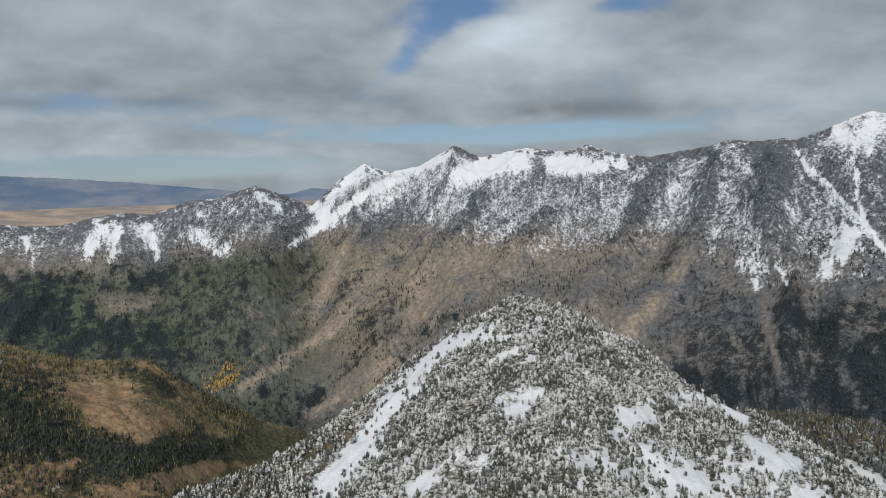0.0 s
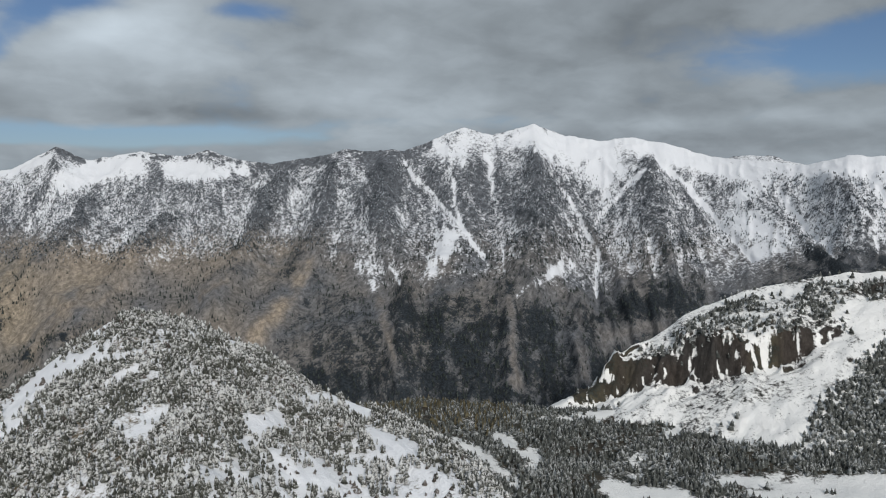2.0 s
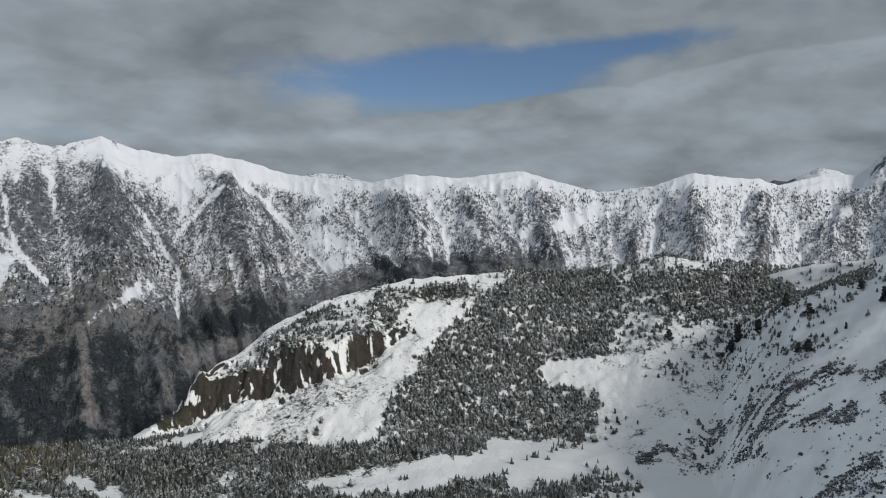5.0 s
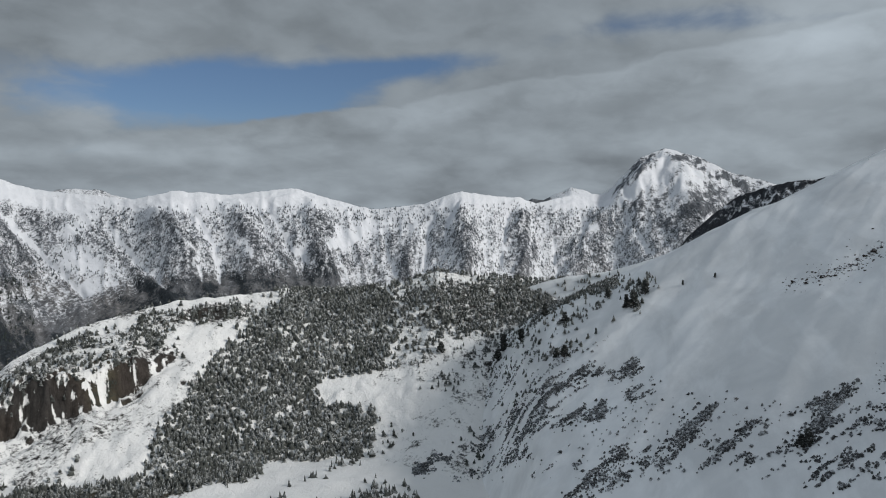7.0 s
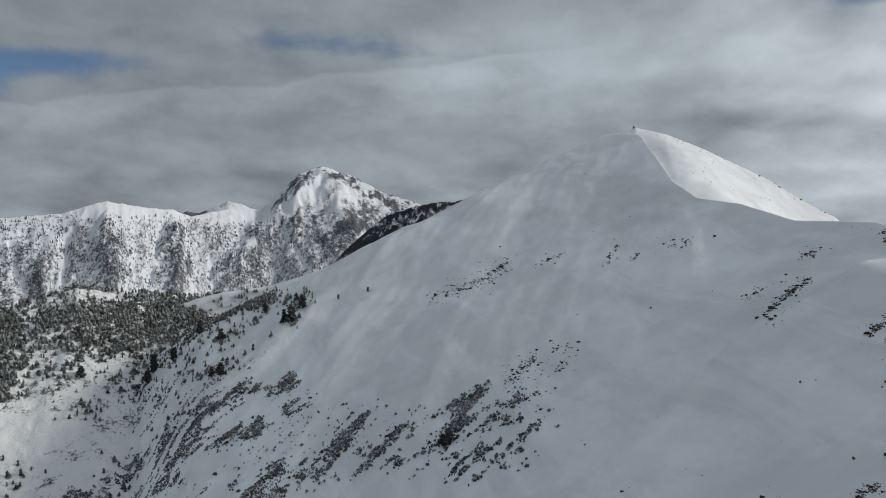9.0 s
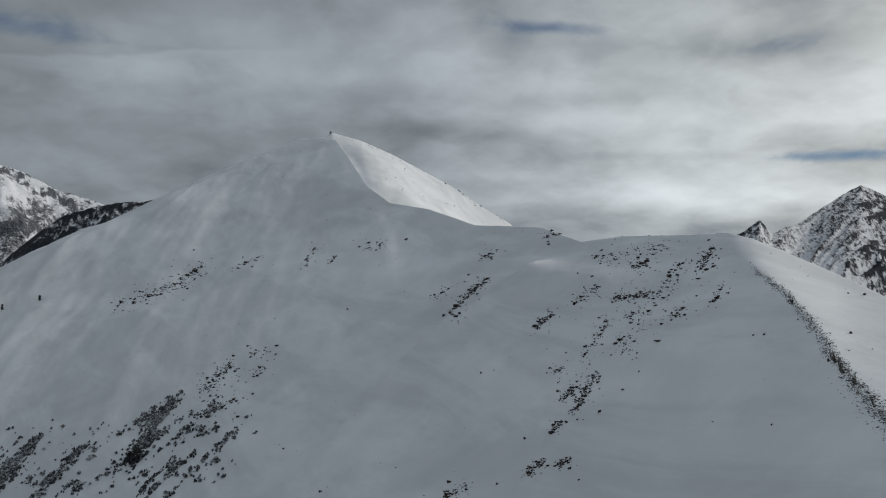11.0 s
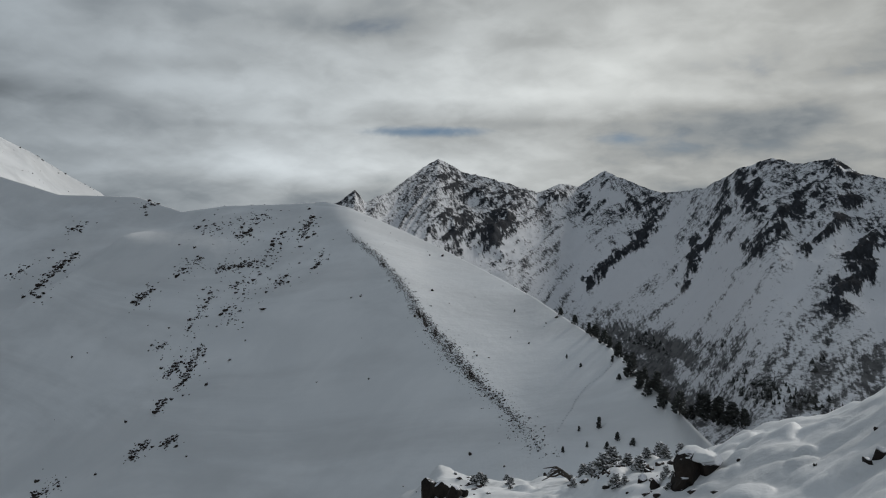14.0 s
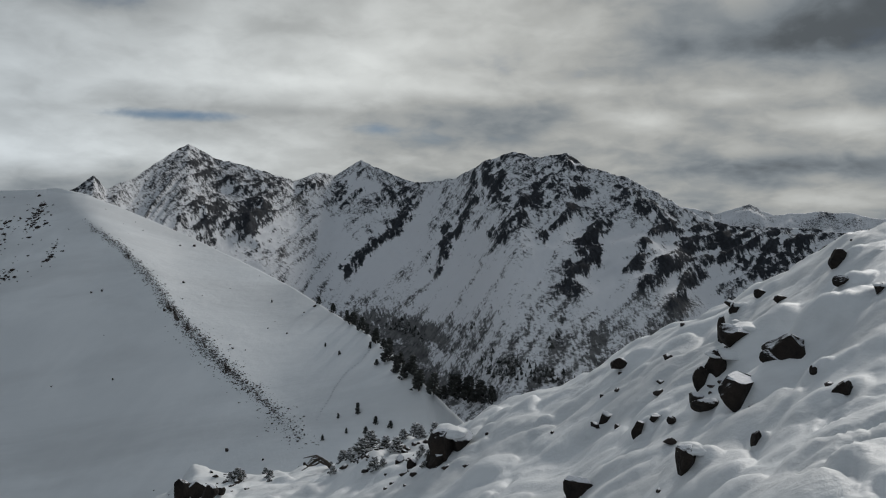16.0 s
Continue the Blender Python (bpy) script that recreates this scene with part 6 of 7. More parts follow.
PEAK_SCOUR = [(0.9, 0.3, 0.3, (101.3, -2.65), (99.8, -4.09), (96.2, -5.38)), (0.5, 0.2, 0.2, (105.2, -2.17), (103.7, -2.8)), (0.5, 0.14, 0.14, (109.0, -1.5), (108.2, -2.8)), (0.6, 0.08, 0.08, (110.4, -2.0), (110.1, -2.4)), (1.0, 0.35, 0.4, (103.5, -9.6), (102.6, -10.3), (101.7, -11.3)), (0.6, 0.25, 0.25, (105.7, -9.8), (105.0, -10.4)), (0.5, 0.2, 0.2, (106.0, -8.7), (104.8, -8.8)), (0.7, 0.3, 0.3, (103.8, -12.0), (101.5, -12.88)), (0.7, 0.2, 0.2, (121.9, -1.35), (120.9, -1.97)), (1.0, 0.25, 0.25, (121.3, -3.37), (120.3, -4.19), (118.9, -5.8)), (0.5, 0.15, 0.15, (118.7, -4.0), (117.6, -4.8)), (0.5, 0.2, 0.2, (126.1, 0.2), (125.3, -0.3)), (0.5, 0.3, 0.3, (113.8, -1.0), (112.4, -1.4)), (0.6, 0.25, 0.25, (120.3, -17.6), (119.1, -18.4)), (0.9, 0.3, 0.3, (118.9, -19.3), (117.2, -20.2))]
DOME_SCOUR = [(1.0, 0.22, 0.22, (126.0, -5.74), (125.0, -6.57)), (0.6, 0.2, 0.2, (127.1, -9.36), (126.3, -9.77)), (0.9, 0.3, 0.3, (127.9, -10.75), (126.9, -11.56)), (0.9, 0.14, 0.14, (126.9, -13.2), (126.4, -13.8)), (1.0, 0.16, 0.16, (125.8, -15.8), (124.7, -16.7)), (0.9, 0.2, 0.2, (127.6, -15.6), (126.9, -16.1)), (1.0, 0.3, 0.2, (132.7, -3.9), (130.5, -4.4)), (0.7, 0.2, 0.2, (132.6, -1.7), (131.6, -2.1)), (1.0, 0.25, 0.25, (136.8, -0.7), (136.0, -2.1)), (0.6, 0.2, 0.2, (135.0, -4.8), (134.2, -5.6)), (0.6, 0.15, 0.15, (131.7, -5.3), (131.3, -5.6)), (1.0, 0.25, 0.3, (129.3, -9.8), (128.6, -10.9), (127.8, -12.4)), (0.5, 0.2, 0.2, (137.5, -3.2), (137.2, -4.2)), (0.6, 0.3, 0.3, (129.2, -3.6), (127.8, -4.7)), (0.4, 0.5, 0.5, (134.8, -2.0), (131.2, -7.5)), (0.4, 0.4, 0.4, (130.0, -6.0), (128.4, -8.5)), (0.4, 0.5, 0.4, (129.5, -1.6), (133.5, -0.6))]


def dome_density(a, e, x, y):
    d = 0.0015 + 0.0035 * step(a, 138, 141)
    return np.clip(d * (0.9 + 4.0 * np.clip(fbm(x / 12, y / 12, 3), -0.25, 1)), 0, 1)


stones("scoured_stones", np.random.RandomState(51), 130000, (100, 156), (100, 900), "snow_peak", ["snow_peak"], dome_density, (0.5, 1.6), "dark stones showing through wind-scoured snow")


stones("talus_stones", np.random.RandomState(53), 40000, (36, 62), (640, 1150), "cliff_bench", NEAR_LAND, lambda a, e, x, y: np.clip((0.8 * bell(a, e, 46, -14.6, 6, 0.9, 0.3) + 0.5 * bell(a, e, 51, -15.6, 3, 0.5) + 0.4 * bell(a, e, 52.5, -12.2, 4, 0.8, 0.75)) * (0.5 + 1.6 * fbm(x / 15, y / 15, 3)), 0, 1), (0.5, 1.7), "broken dark stones below the cliffs")


SKYLINE = [(109.9, 6.82), (112.1, 6.32), (114.6, 5.3), (118.7, 3.25), (121, 1.78), (122.8, 0.8)]
stones("skyline_stones", np.random.RandomState(54), 9000, (110.2, 122.8), (760, 915), "sunlit_flank", ["sunlit_flank"], lambda a, e, x, y: 0.1 * step(e - line(SKYLINE, a), -0.35, -0.05) * np.clip(0.4 + 2 * fbm(x / 25, y / 25, 2), 0, 1) + 0.006, (0.7, 1.9), "small dark stones along the sunlit crest")


def trail_density(a, e, x, y):
    off = a - trail_at(e) - 0.3 * fbm(x / 6, y / 6, 3)
    d = np.exp(-((off / line([(-14, 0.32), (-9, 0.42), (-4, 0.3), (-1, 0.2)], e)) ** 2)) * step(e, -15.5, -13) * step(-e, 1.4, 3.0) * (1.1 + 0.8 * fbm(x / 9, y / 9, 2))
    return np.clip(d + 0.3 * np.exp(-((off / 0.9) ** 2)) * step(-e, 8, 10) * step(e, -17.5, -16), 0, 1)


stones("ridge_stones", np.random.RandomState(52), 380000, (136, 157), (60, 380), "snow_peak", ["snow_peak"], trail_density, (0.14, 0.4), "broken stones and dry grass along the bare ridge crest", (0.9, 1.8))


# ---- single trees, boulders and branches near the summit ----
def part(name, bm, mat, parent, label=""):
    """Links a bmesh as one mesh under a thing."""
    mesh = bpy.data.meshes.new(name)
    bm.to_mesh(mesh)
    bm.free()
    mesh.materials.append(mat)
    ob = new(name, mesh)
    ob.parent = parent
    return tagged(ob, label)


def tube(bm, points, radii, sides=6):
    """A bent tapering branch."""
    rings = []
    for i, (p, r) in enumerate(zip(points, radii)):
        t = (Vector(points[min(i + 1, len(points) - 1)]) - Vector(points[max(i - 1, 0)])).normalized()
        u = t.orthogonal().normalized()
        v = t.cross(u)
        rings.append([bm.verts.new(Vector(p) + (u * math.cos(2 * math.pi * k / sides) + v * math.sin(2 * math.pi * k / sides)) * r) for k in range(sides)])
    for a, b in zip(rings, rings[1:]):
        for k in range(sides):
            bm.faces.new((a[k], a[(k + 1) % sides], b[(k + 1) % sides], b[k]))
    bm.faces.new(rings[-1])


BARK_MAT = flat_material("grey_brown_bark", rgb(0.05, 0.042, 0.036), rgb(0.1, 0.085, 0.072), 0.2)


def pine(name, rng, spread, sprays, mat, label):
    """A small pine one metre tall: a trunk with limbs, and a crown of ragged sprays."""
    base = new(name)
    bm = bmesh.new()
    bend = rng.uniform(-0.06, 0.06, 2)
    spine = [(bend[0] * t * t, bend[1] * t * t, t - 0.06) for t in (0, 0.25, 0.5, 0.75, 1.0)]
    tube(bm, spine, [0.035, 0.028, 0.02, 0.012, 0.004])
    for k in range(7):
        h, t = rng.uniform(0.12, 0.8), rng.uniform(0, 2 * math.pi)
        out = spread * (1 - 0.75 * h) * 0.8
        tube(bm, [(0, 0, h), (out * 0.5 * math.cos(t), out * 0.5 * math.sin(t), h + 0.03), (out * math.cos(t), out * math.sin(t), h + 0.09)], [0.012, 0.008, 0.003], 4)
    part("trunk", bm, BARK_MAT, base)
    bm = bmesh.new()
    for k in range(sprays):
        h = rng.uniform(0.05, 1.0) ** 0.85
        t = rng.uniform(0, 2 * math.pi)
        out = spread * (1.05 - h) ** 0.75 * rng.uniform(0.35, 1.05)
        c = Vector((out * math.cos(t), out * math.sin(t), h * 0.97 - 0.02))
        size = 0.085 * rng.uniform(0.7, 1.4)
        way_out = Vector((math.cos(t), math.sin(t), rng.uniform(0.0, 0.7))).normalized()
        side = way_out.cross(Vector((0, 0, 1))).normalized()
        tip = bm.verts.new(c + way_out * size * 1.5)
        ring = [bm.verts.new(c + (side * math.cos(q) + way_out.cross(side) * math.sin(q)) * size * rng.uniform(0.5, 1.0) - way_out * size * rng.uniform(0, 0.6)) for q in (0.3, 1.6, 2.9, 4.2, 5.4)]
        for i in range(5):
            bm.faces.new((tip, ring[i], ring[(i + 1) % 5]))
        bm.faces.new(ring[::-1])
    part("crown", bm, mat, base)
    return tagged(base, label, "tree", "pines near the summit")


def ground_at(names, a, e, lo, hi):
    """Where the land lies at a bearing and an angle below the eye."""
    for nm in names or [None]:
        if nm:
            edge_az, edge_rc = LAND[nm][0], LAND[nm][1]
            if not edge_az[0] <= a <= edge_az[-1]:
                continue
            r = np.linspace(lo, min(hi, float(np.interp(a, edge_az, edge_rc))), 900)
            z = height(nm, np.full(900, a), r)
        else:
            r = np.linspace(lo, hi, 900)
            z = summit_height(np.full(900, a), r)
        rise = np.degrees(np.arctan2(z - EYE, r))
        i = int(np.argmax(rise >= e)) if (rise >= e).any() else int(np.argmax(rise))
        if abs(rise[i] - e) < 0.5:
            break
    return r[i] * math.sin(radians(a)), r[i] * math.cos(radians(a)), z[i], r[i]


def scour(name, seed, rows, per, size, label):
    """Stones crowded along scoured streaks of the snow slope, a few of them large."""
    rng = np.random.RandomState(seed)
    found = []
    for k, w0, w1, *pts in rows:
        for (a0, e0), (a1, e1) in zip(pts, pts[1:]):
            for _ in range(int(per * k * (0.35 + math.hypot(a1 - a0, e1 - e0)) * (0.4 + w0))):
                t, o = rng.uniform(-0.1, 1.1), rng.normal(0, 0.6, 2) * w0 * (1.0 if rng.uniform() < 0.6 else 3.2)
                a, e = a0 + t * (a1 - a0) + o[0], e0 + t * (e1 - e0) + o[1] * 0.8
                x, y, z, r = ground_at(["snow_peak"], a, e, 60, 1000)
                found.append((x, y, z, r, np.exp(-(o[0] ** 2 + o[1] ** 2) / w0**2)))
    x, y, z, r, core = np.array(found).T
    h = rng.uniform(size[0], size[1], len(x)) * (0.35 + 0.9 * rng.uniform(0, 1, len(x)) ** 3 + 0.5 * core * rng.uniform(0, 1, len(x)) ** 2) * (0.55 + r / 700)
    ob = thicket(name, rng, STONES, x, y, z - 0.1 * h, h, rng.uniform(0.9, 1.7, len(x)), STONE_MAT, label)
    return tagged(ob, category="stones")


scour("peak_stones", 55, PEAK_SCOUR, 75, (0.7, 2.0), "dark rocks in scoured streaks on the snow peak")
scour("dome_stones", 56, DOME_SCOUR, 95, (0.6, 1.8), "dark rocks in scoured streaks on the snow dome")

R6 = np.random.RandomState(61)
KINDS = [pine("pine_tree", R6, 0.3, 130, DARK_MAT, "small dark pine dusted with snow on the open slope"), pine("pine_tree", R6, 0.4, 150, DARK_MAT, "bushy dark pine dusted with snow on the open slope"), pine("pine_tree", R6, 0.24, 120, DARK_MAT, "slender dark pine dusted with snow on the open slope")]
PINES = [(151.4, -7.19, 0.9), (156.2, -10.85, 1.22), (155.2, -10.29, 0.41), (158.4, -10.4, 0.41), (158.9, -11.59, 0.41), (157.6, -14.94, 0.73), (158.9, -15.71, 0.57), (160.0, -15.94, 0.49), (156.8, -16.32, 0.37), (155.1, -16.76, 0.41), (158.2, -16.33, 0.49), (156.2, -15.24, 0.33), (162.0, -13.33, 1.47), (163.1, -13.04, 1.38), (160.3, -12.09, 1.22), (160.9, -12.56, 1.06), (159.7, -11.31, 1.14), (161.5, -11.68, 1.22), (158.8, -10.04, 1.06), (157.8, -9.13, 0.9), (156.7, -8.13, 0.73), (155.7, -7.54, 0.65)]
MORE_PINES = [(154.7, -6.86, 0.49), (164.8, -13.78, 1.63), (165.6, -14.03, 1.79), (166.5, -14.0, 1.47), (164.4, -13.4, 1.38), (167.3, -14.09, 1.22), (162.5, -11.26, 0.81), (160.7, -10.7, 0.98), (159.8, -10.19, 0.98), (163.3, -11.24, 0.9)]
SLOPE_PINES = [(76.7, -10.51, 1.14), (78.0, -9.82, 0.9), (81.1, -10.85, 0.81), (80.5, -10.94, 0.65), (86.7, -6.37, 0.98), (85.9, -7.3, 1.06), (85.4, -7.31, 0.9), (84.1, -6.66, 0.65), (78.3, -8.02, 0.81), (77.3, -8.63, 0.98), (79.7, -8.0, 0.9), (81.1, -8.46, 0.73), (83.3, -9.21, 0.41), (97.3, -15.75, 1.06), (96.9, -15.86, 0.81), (89.2, -5.65, 0.33), (91.3, -5.1, 0.33), (72.2, -10.63, 0.73), (73.0, -11.24, 0.65), (74.4, -11.24, 0.73), (76.3, -11.23, 0.81)]
EDGE = [(157.2, -8.6), (159.0, -9.8), (160.6, -11.2), (162.6, -12.4), (164.8, -13.2), (166.4, -14.0)]
EDGE_PINES = []
for (a0, e0), (a1, e1) in zip(EDGE, EDGE[1:]):
    for _ in range(6):
        t = R6.uniform(0, 1)
        EDGE_PINES.append((a0 + t * (a1 - a0) + R6.normal(0, 0.3), e0 + t * (e1 - e0) + R6.normal(0, 0.35), R6.uniform(0.4, 0.95)))
used = [False] * 3


def plant(i, m):
    """The first of each kind stands where it was built; the rest are copies."""
    if used[i]:
        return copy_thing(KINDS[i], m)
    used[i] = True
    KINDS[i].matrix_basis = m
    return KINDS[i]


for n, (a, e, tall) in enumerate(PINES + MORE_PINES + SLOPE_PINES + EDGE_PINES):
    x, y, z, r = ground_at(["snow_peak", "rocky_mountains", "cliff_bench"], a, e, 60, 1100)
    h = math.tan(radians(tall)) * math.hypot(r, z) * 1.1
    kind = n % 3
    if used[kind]:
        KINDS[kind].scale = (1, 1, 1)
    ob = plant(kind, pose(x, y, z - 0.03 * h, 0, 0, R6.uniform(0, 360)))
    ob.scale = (h * R6.uniform(0.9, 1.2), h * R6.uniform(0.9, 1.2), h)

SHRUB_MAT = frosted_material("snow_laden_needles", rgb(0.065, 0.068, 0.06), 0.5, rgb(0.68, 0.69, 0.71))
SHRUB = pine("pine_shrub", R6, 0.42, 150, SHRUB_MAT, "low snow-laden pine shrub at the edge of the summit")
SHRUBS = [(157.9, -17.85, 1.79), (158.5, -17.3, 1.63), (157.2, -18.0, 1.06), (156.6, -17.9, 0.9), (161.8, -16.5, 1.38), (163.3, -16.0, 1.06), (162.2, -16.4, 1.14), (161.0, -16.6, 0.9), (149.1, -19.22, 1.22), (151.4, -19.1, 0.81), (159.6, -17.3, 1.22), (160.4, -17.55, 1.38), (155.9, -18.95, 0.81), (158.8, -18.69, 1.22)]
SHRUBS += [(R6.uniform(154.5, 164.0), R6.uniform(-18.7, -16.6), R6.uniform(0.35, 0.9)) for _ in range(16)] + [(R6.uniform(146.5, 151.5), R6.uniform(-19.4, -18.8), R6.uniform(0.35, 0.8)) for _ in range(7)]
for n, (a, e, tall) in enumerate(SHRUBS):
    x, y, z, r = ground_at([], a, e, 8, 60)
    h = math.tan(radians(tall)) * r * 0.85
    ob = SHRUB if n == 0 else copy_thing(SHRUB, Matrix())
    ob.matrix_basis = pose(x, y, z - 0.05, R6.uniform(-8, 8), R6.uniform(-8, 8), R6.uniform(0, 360))
    ob.scale = (h * 1.25, h * 1.25, h)

BOULDER_MAT = stone_material("brown_summit_rock", rgb(0.01, 0.009, 0.0085), rgb(0.042, 0.032, 0.026), 0.66)
CAP_MAT = snow_material("pillow_snow", 0.2, 0.15)


def lumpy(bm, seed, amount, facets=0):
    """Breaks a ball into a rough stone: dents, and flat breaks."""
    rng = np.random.RandomState(seed)
    planes = [(Vector(rng.normal(0, 1, 3)).normalized(), rng.uniform(0.38, 0.7)) for _ in range(facets)]
    for v in bm.verts:
        for nrm, cut in planes:
            over = v.co.dot(nrm) - cut
            if over > 0:
                v.co -= nrm * over
        v.co *= 1 + amount * noise.fractal(v.co * 1.6 + Vector((seed, 0, 0)), 0.8, 2.0, 4)


def boulder(x, y, z, wide, tall, seed, label, capped=True):
    base = new("boulder")
    base.location = (x, y, z)
    bm = bmesh.new()
    bmesh.ops.create_icosphere(bm, subdivisions=4, radius=1.0)
    lumpy(bm, seed, 0.06, 9)
    bmesh.ops.scale(bm, vec=(wide * 0.58, wide * 0.5, tall * 0.62), verts=bm.verts)
    bmesh.ops.translate(bm, vec=(0, 0, tall * 0.32), verts=bm.verts)
    top = max(v.co.z for v in bm.verts)
    part("rock", bm, BOULDER_MAT, base)
    if not capped:
        return tagged(base, label, "boulder", "boulders on the summit slope")
    bm = bmesh.new()
    bmesh.ops.create_icosphere(bm, subdivisions=4, radius=1.0)
    for v in bm.verts:
        if v.co.z < 0:
            v.co.z *= 0.35
    lumpy(bm, seed + 50, 0.18)
    bmesh.ops.scale(bm, vec=(wide * 0.55, wide * 0.55, tall * 0.24), verts=bm.verts)
    away, up = 0.24 * wide / math.hypot(x, y), 0.14 * wide / math.hypot(x, y)
    bmesh.ops.translate(bm, vec=(away * x + up * y, away * y - up * x, top - tall * 0.24), verts=bm.verts)
    for f in bm.faces:
        f.smooth = True
    cap = part("snow_cap", bm, CAP_MAT, base, "rounded cap of fresh snow")
    cap.data.attributes.new("snow", "FLOAT", "POINT").data.foreach_set("value", np.ones(len(cap.data.vertices), np.float32))
    return tagged(base, label, "boulder", "boulders on the summit slope")


RIM = [(145.4, -20.6, 1.3, 1.5), (146.3, -20.2, 1.1, 1.2), (147.2, -20.3, 0.9, 0.8), (147.9, -20.0, 0.6, 0.5), (164.0, -17.7, 1.7, 1.7), (165.0, -17.1, 1.5, 1.4), (163.4, -18.3, 1.2, 1.2), (163.2, -18.2, 0.9, 0.9), (161.6, -18.6, 0.8, 0.6), (160.6, -18.3, 0.6, 0.6)]
for n, (x, y, r, wide, tall) in enumerate(SPOTS):
    z = float(summit_height(np.array([math.degrees(math.atan2(x, y)) % 360]), np.array([r]))[0])
    boulder(x, y, z - 0.32 * tall, wide * 1.22, tall * 1.32, 70 + n, "dark brown summit rock jutting from a bank of snow" if wide > 0.5 else "small dark rock poking out of the snow", n % 4 == 1)

for n, (a, e, wide, tall) in enumerate(RIM):
    x, y, z, r = ground_at([], a, e, 4, 45)
    k = math.hypot(r, z - EYE) * math.tan(radians(1))
    boulder(x, y, z + (0.14 if a < 150 else -0.1) * tall * k, wide * k * 1.3, tall * k * 1.3, 170 + n, "jagged dark rock at the summit's rim with snow on top" if wide > 1.6 else "jagged dark rock bare of snow at the summit's rim", wide > 1.6)

# rubble among the snow at the edge of the summit
def summit_rubble(rng, count, span, reach, density, size, label):
    a, r = rng.uniform(span[0], span[1], count), rng.uniform(reach[0], reach[1], count)
    z = summit_height(a, r)
    x, y = r * np.sin(np.radians(a)), r * np.cos(np.radians(a))
    keep = rng.uniform(0, 1, count) < density(a, np.degrees(np.arctan2(z - EYE, r)), x, y)
    h = rng.uniform(size[0], size[1], count) * (0.5 + rng.uniform(0, 1, count) ** 3)
    ob = thicket("summit_rubble", rng, STONES, x[keep], y[keep], z[keep] - 0.12 * h[keep], h[keep], rng.uniform(0.8, 1.3, keep.sum()), STONE_MAT, label)
    return tagged(ob, category="stones")


summit_rubble(np.random.RandomState(81), 7000, (143, 193), (9, 40), lambda a, e, x, y: np.clip(0.008 + 0.8 * bell(a, e, 161, -18.0, 3.5, 1.3) + 0.7 * bell(a, e, 147.5, -19.4, 2, 0.7) + 0.3 * bell(a, e, 184, -11, 3.0, 1.8) + 0.15 * bell(a, e, 175, -12.5, 3, 1.0), 0, 1) * (0.4 + 1.5 * np.clip(fbm(x / 1.5, y / 1.5, 2), 0, 1)), (0.16, 0.42), "small dark stones between the snow pillows")

# Dark stones added at the near foot of some pillows, as shaded crevices.
R83 = np.random.RandomState(83)
under = [p for p in PILLOWS if R83.uniform(0, 1) < 0.06]
ux, uy = np.array([p[0] for p in under]), np.array([p[1] for p in under])
usize = np.array([p[2] for p in under])
ur = np.hypot(ux, uy)
near = (ur - 0.72 * usize) / ur
ux, uy = ux * near + R83.uniform(-0.15, 0.15, len(ux)), uy * near
ua = np.degrees(np.arctan2(ux, uy)) % 360
uz = summit_height(ua, np.hypot(ux, uy))
uh = usize * R83.uniform(0.25, 0.6, len(ux))
tagged(thicket("crevice_stones", R83, STONES, ux, uy, uz - 0.05 * uh, uh, R83.uniform(0.9, 1.5, len(ux)), BOULDER_MAT, "dark stones added under snow pillows for shaded crevices"), category="stones")

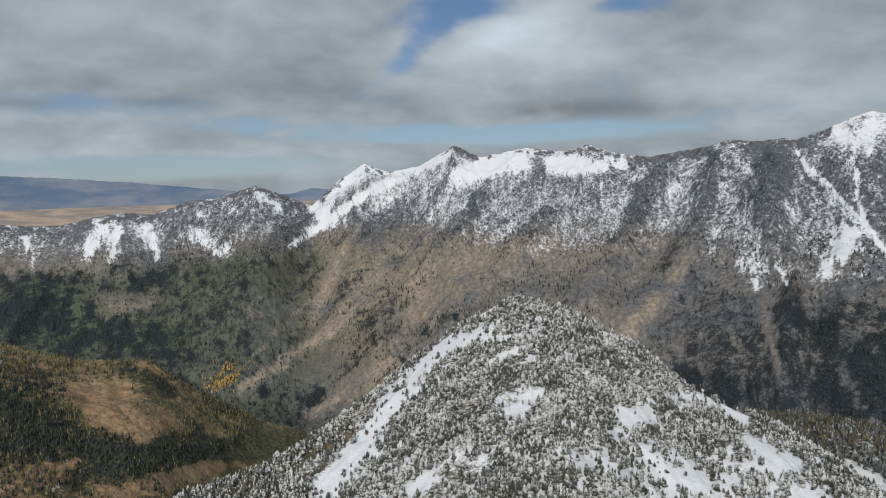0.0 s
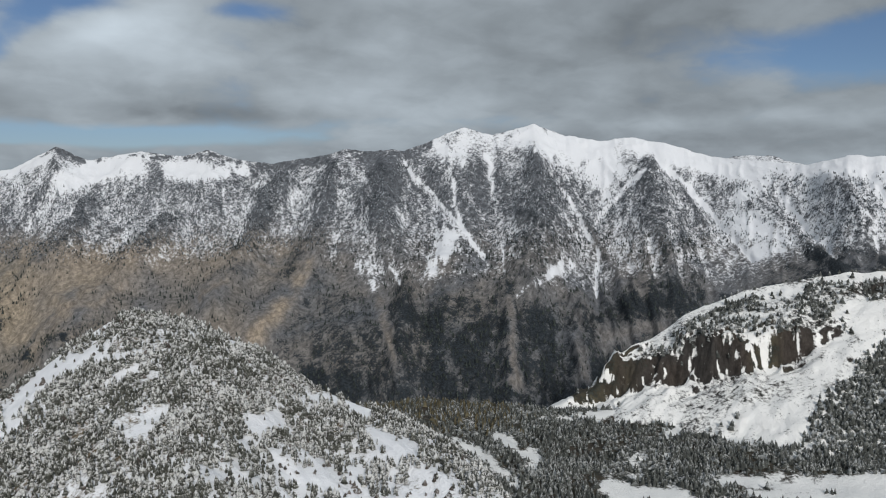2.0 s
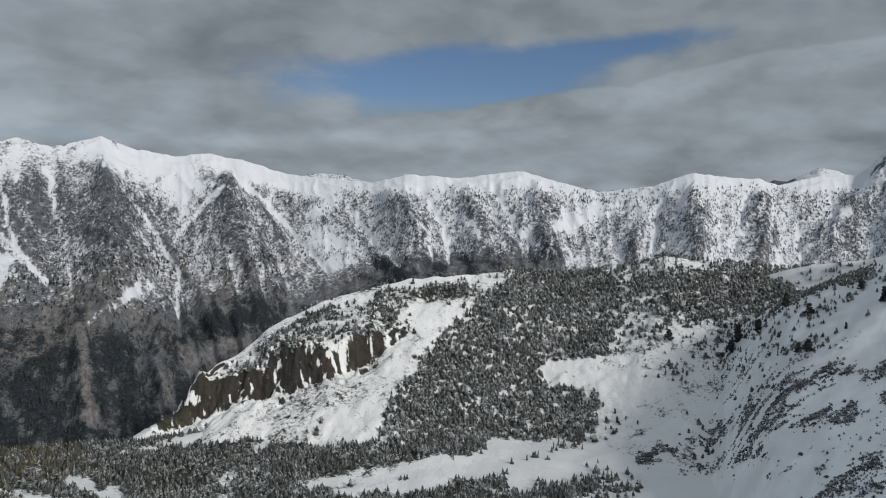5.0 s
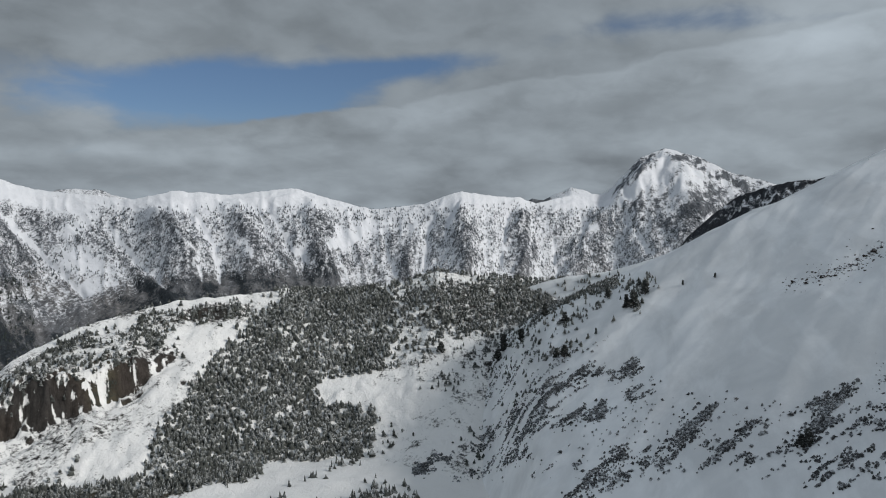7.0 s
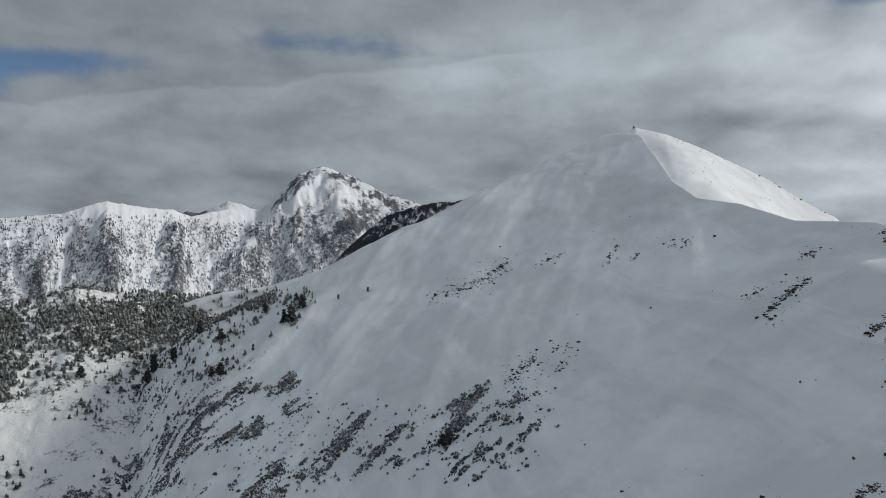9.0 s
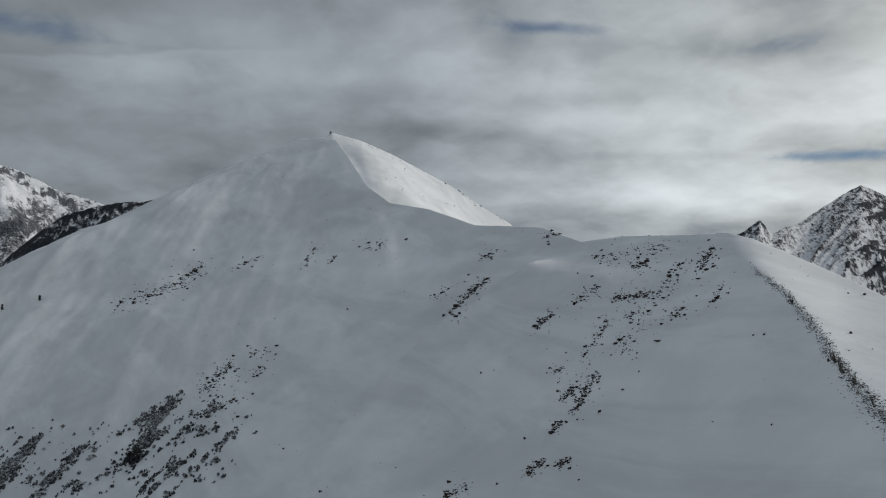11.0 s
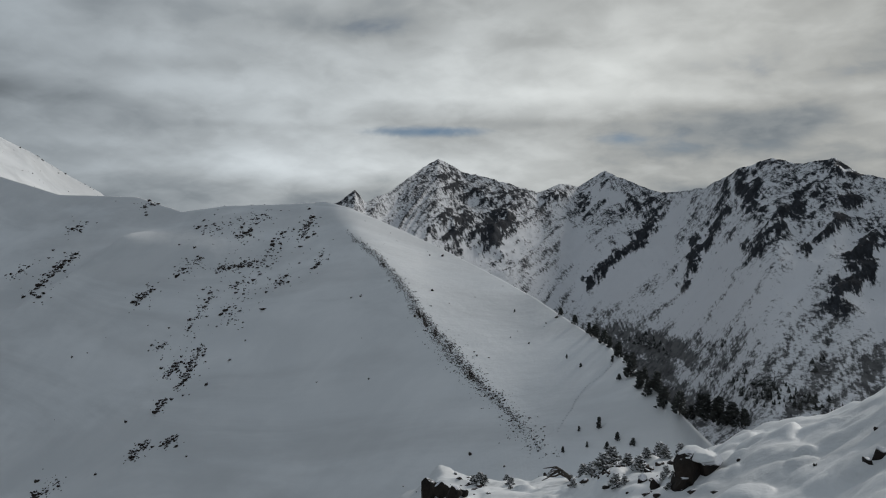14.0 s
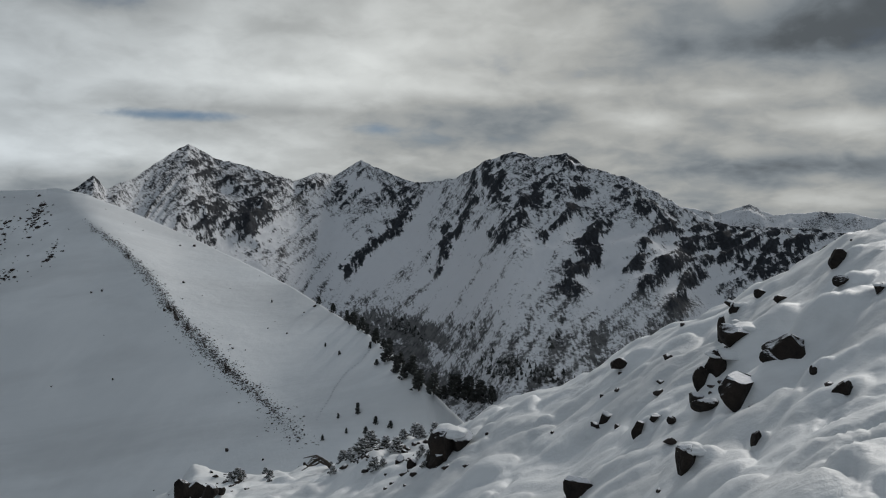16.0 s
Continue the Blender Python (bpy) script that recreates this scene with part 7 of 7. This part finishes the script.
# fallen dead branches at the foot of the slope
dead = new("dead_branch")
bx, by, bz, br = ground_at([], 154.9, -18.9, 8, 60)
dead.location = (bx, by, bz)
for k in range(6):
    bm = bmesh.new()
    t0 = R6.uniform(-0.5, 0.5)
    ln = R6.uniform(1.0, 1.9)
    d = Vector((math.cos(radians(155) + t0), -math.sin(radians(155) + t0), 0)) * -1
    pts = [Vector((0, 0, 0.05)) + d * ln * (q - 0.5) + Vector((0, 0, 0.45 * math.sin(math.pi * q) * R6.uniform(0.6, 1.1) + 0.1 * k * q)) for q in (0, 0.2, 0.4, 0.6, 0.8, 1.0)]
    tube(bm, pts, [0.06, 0.055, 0.045, 0.035, 0.025, 0.012])
    part("branch", bm, BARK_MAT, dead)
tagged(dead, "bent grey dead branches half sunk in snow", "branch")

# a line of footprints over the shoulder
# Prints are flat discs; the shade of the dents is put into their grey.
PRINT_MAT = flat_material("print_shade_grey", rgb(0.42, 0.43, 0.46), rgb(0.55, 0.56, 0.59), 0.4)
TRACK = [(158.5, -10.44), (157.8, -11.32), (156.7, -12.12), (156.1, -12.9), (155.6, -13.87), (155.1, -14.65), (154.6, -15.53)]
spots = [Vector(ground_at(["snow_peak"], a, e, 60, 400)[:3]) for a, e in TRACK]
bm = bmesh.new()
for p, q in zip(spots, spots[1:]):
    n = max(2, int((q - p).length / 0.75))
    for i in range(n):
        c = p.lerp(q, i / n)
        ra = math.degrees(math.atan2(c.x, c.y)) % 360
        c.z = float(height("snow_peak", np.array([ra]), np.array([math.hypot(c.x, c.y)]))[0]) + 0.05
        c += Vector((R6.uniform(-0.2, 0.2), R6.uniform(-0.2, 0.2), 0))
        ring = [bm.verts.new(c + Vector((0.26 * math.cos(s), 0.26 * math.sin(s), R6.uniform(-0.03, 0.03)))) for s in np.linspace(0, 2 * math.pi, 7)[:-1]]
        bm.faces.new(ring)
prints = part("footprints", bm, PRINT_MAT, None)
tagged(prints, "line of old footprints across the snow", "footprints", kind="stuff")

x, y, z, r = ground_at(["sunlit_flank"], 109.9, 6.75, 700, 930)
cairn = new("cairn")
cairn.location = (x, y, z)
for k in range(7):
    bm = bmesh.new()
    bmesh.ops.create_icosphere(bm, subdivisions=2, radius=1.0)
    lumpy(bm, 200 + k, 0.2, 7)
    bmesh.ops.scale(bm, vec=(R6.uniform(0.6, 1.1), R6.uniform(0.6, 1.1), R6.uniform(0.35, 0.6)), verts=bm.verts)
    bmesh.ops.translate(bm, vec=(R6.uniform(-2.5, 2.5), R6.uniform(-1.5, 1.5), 0.3 + 0.2 * k), verts=bm.verts)
    part("stone", bm, STONE_MAT, cairn)
tagged(cairn, "rough heap of dark stones on the peak's summit", "cairn")
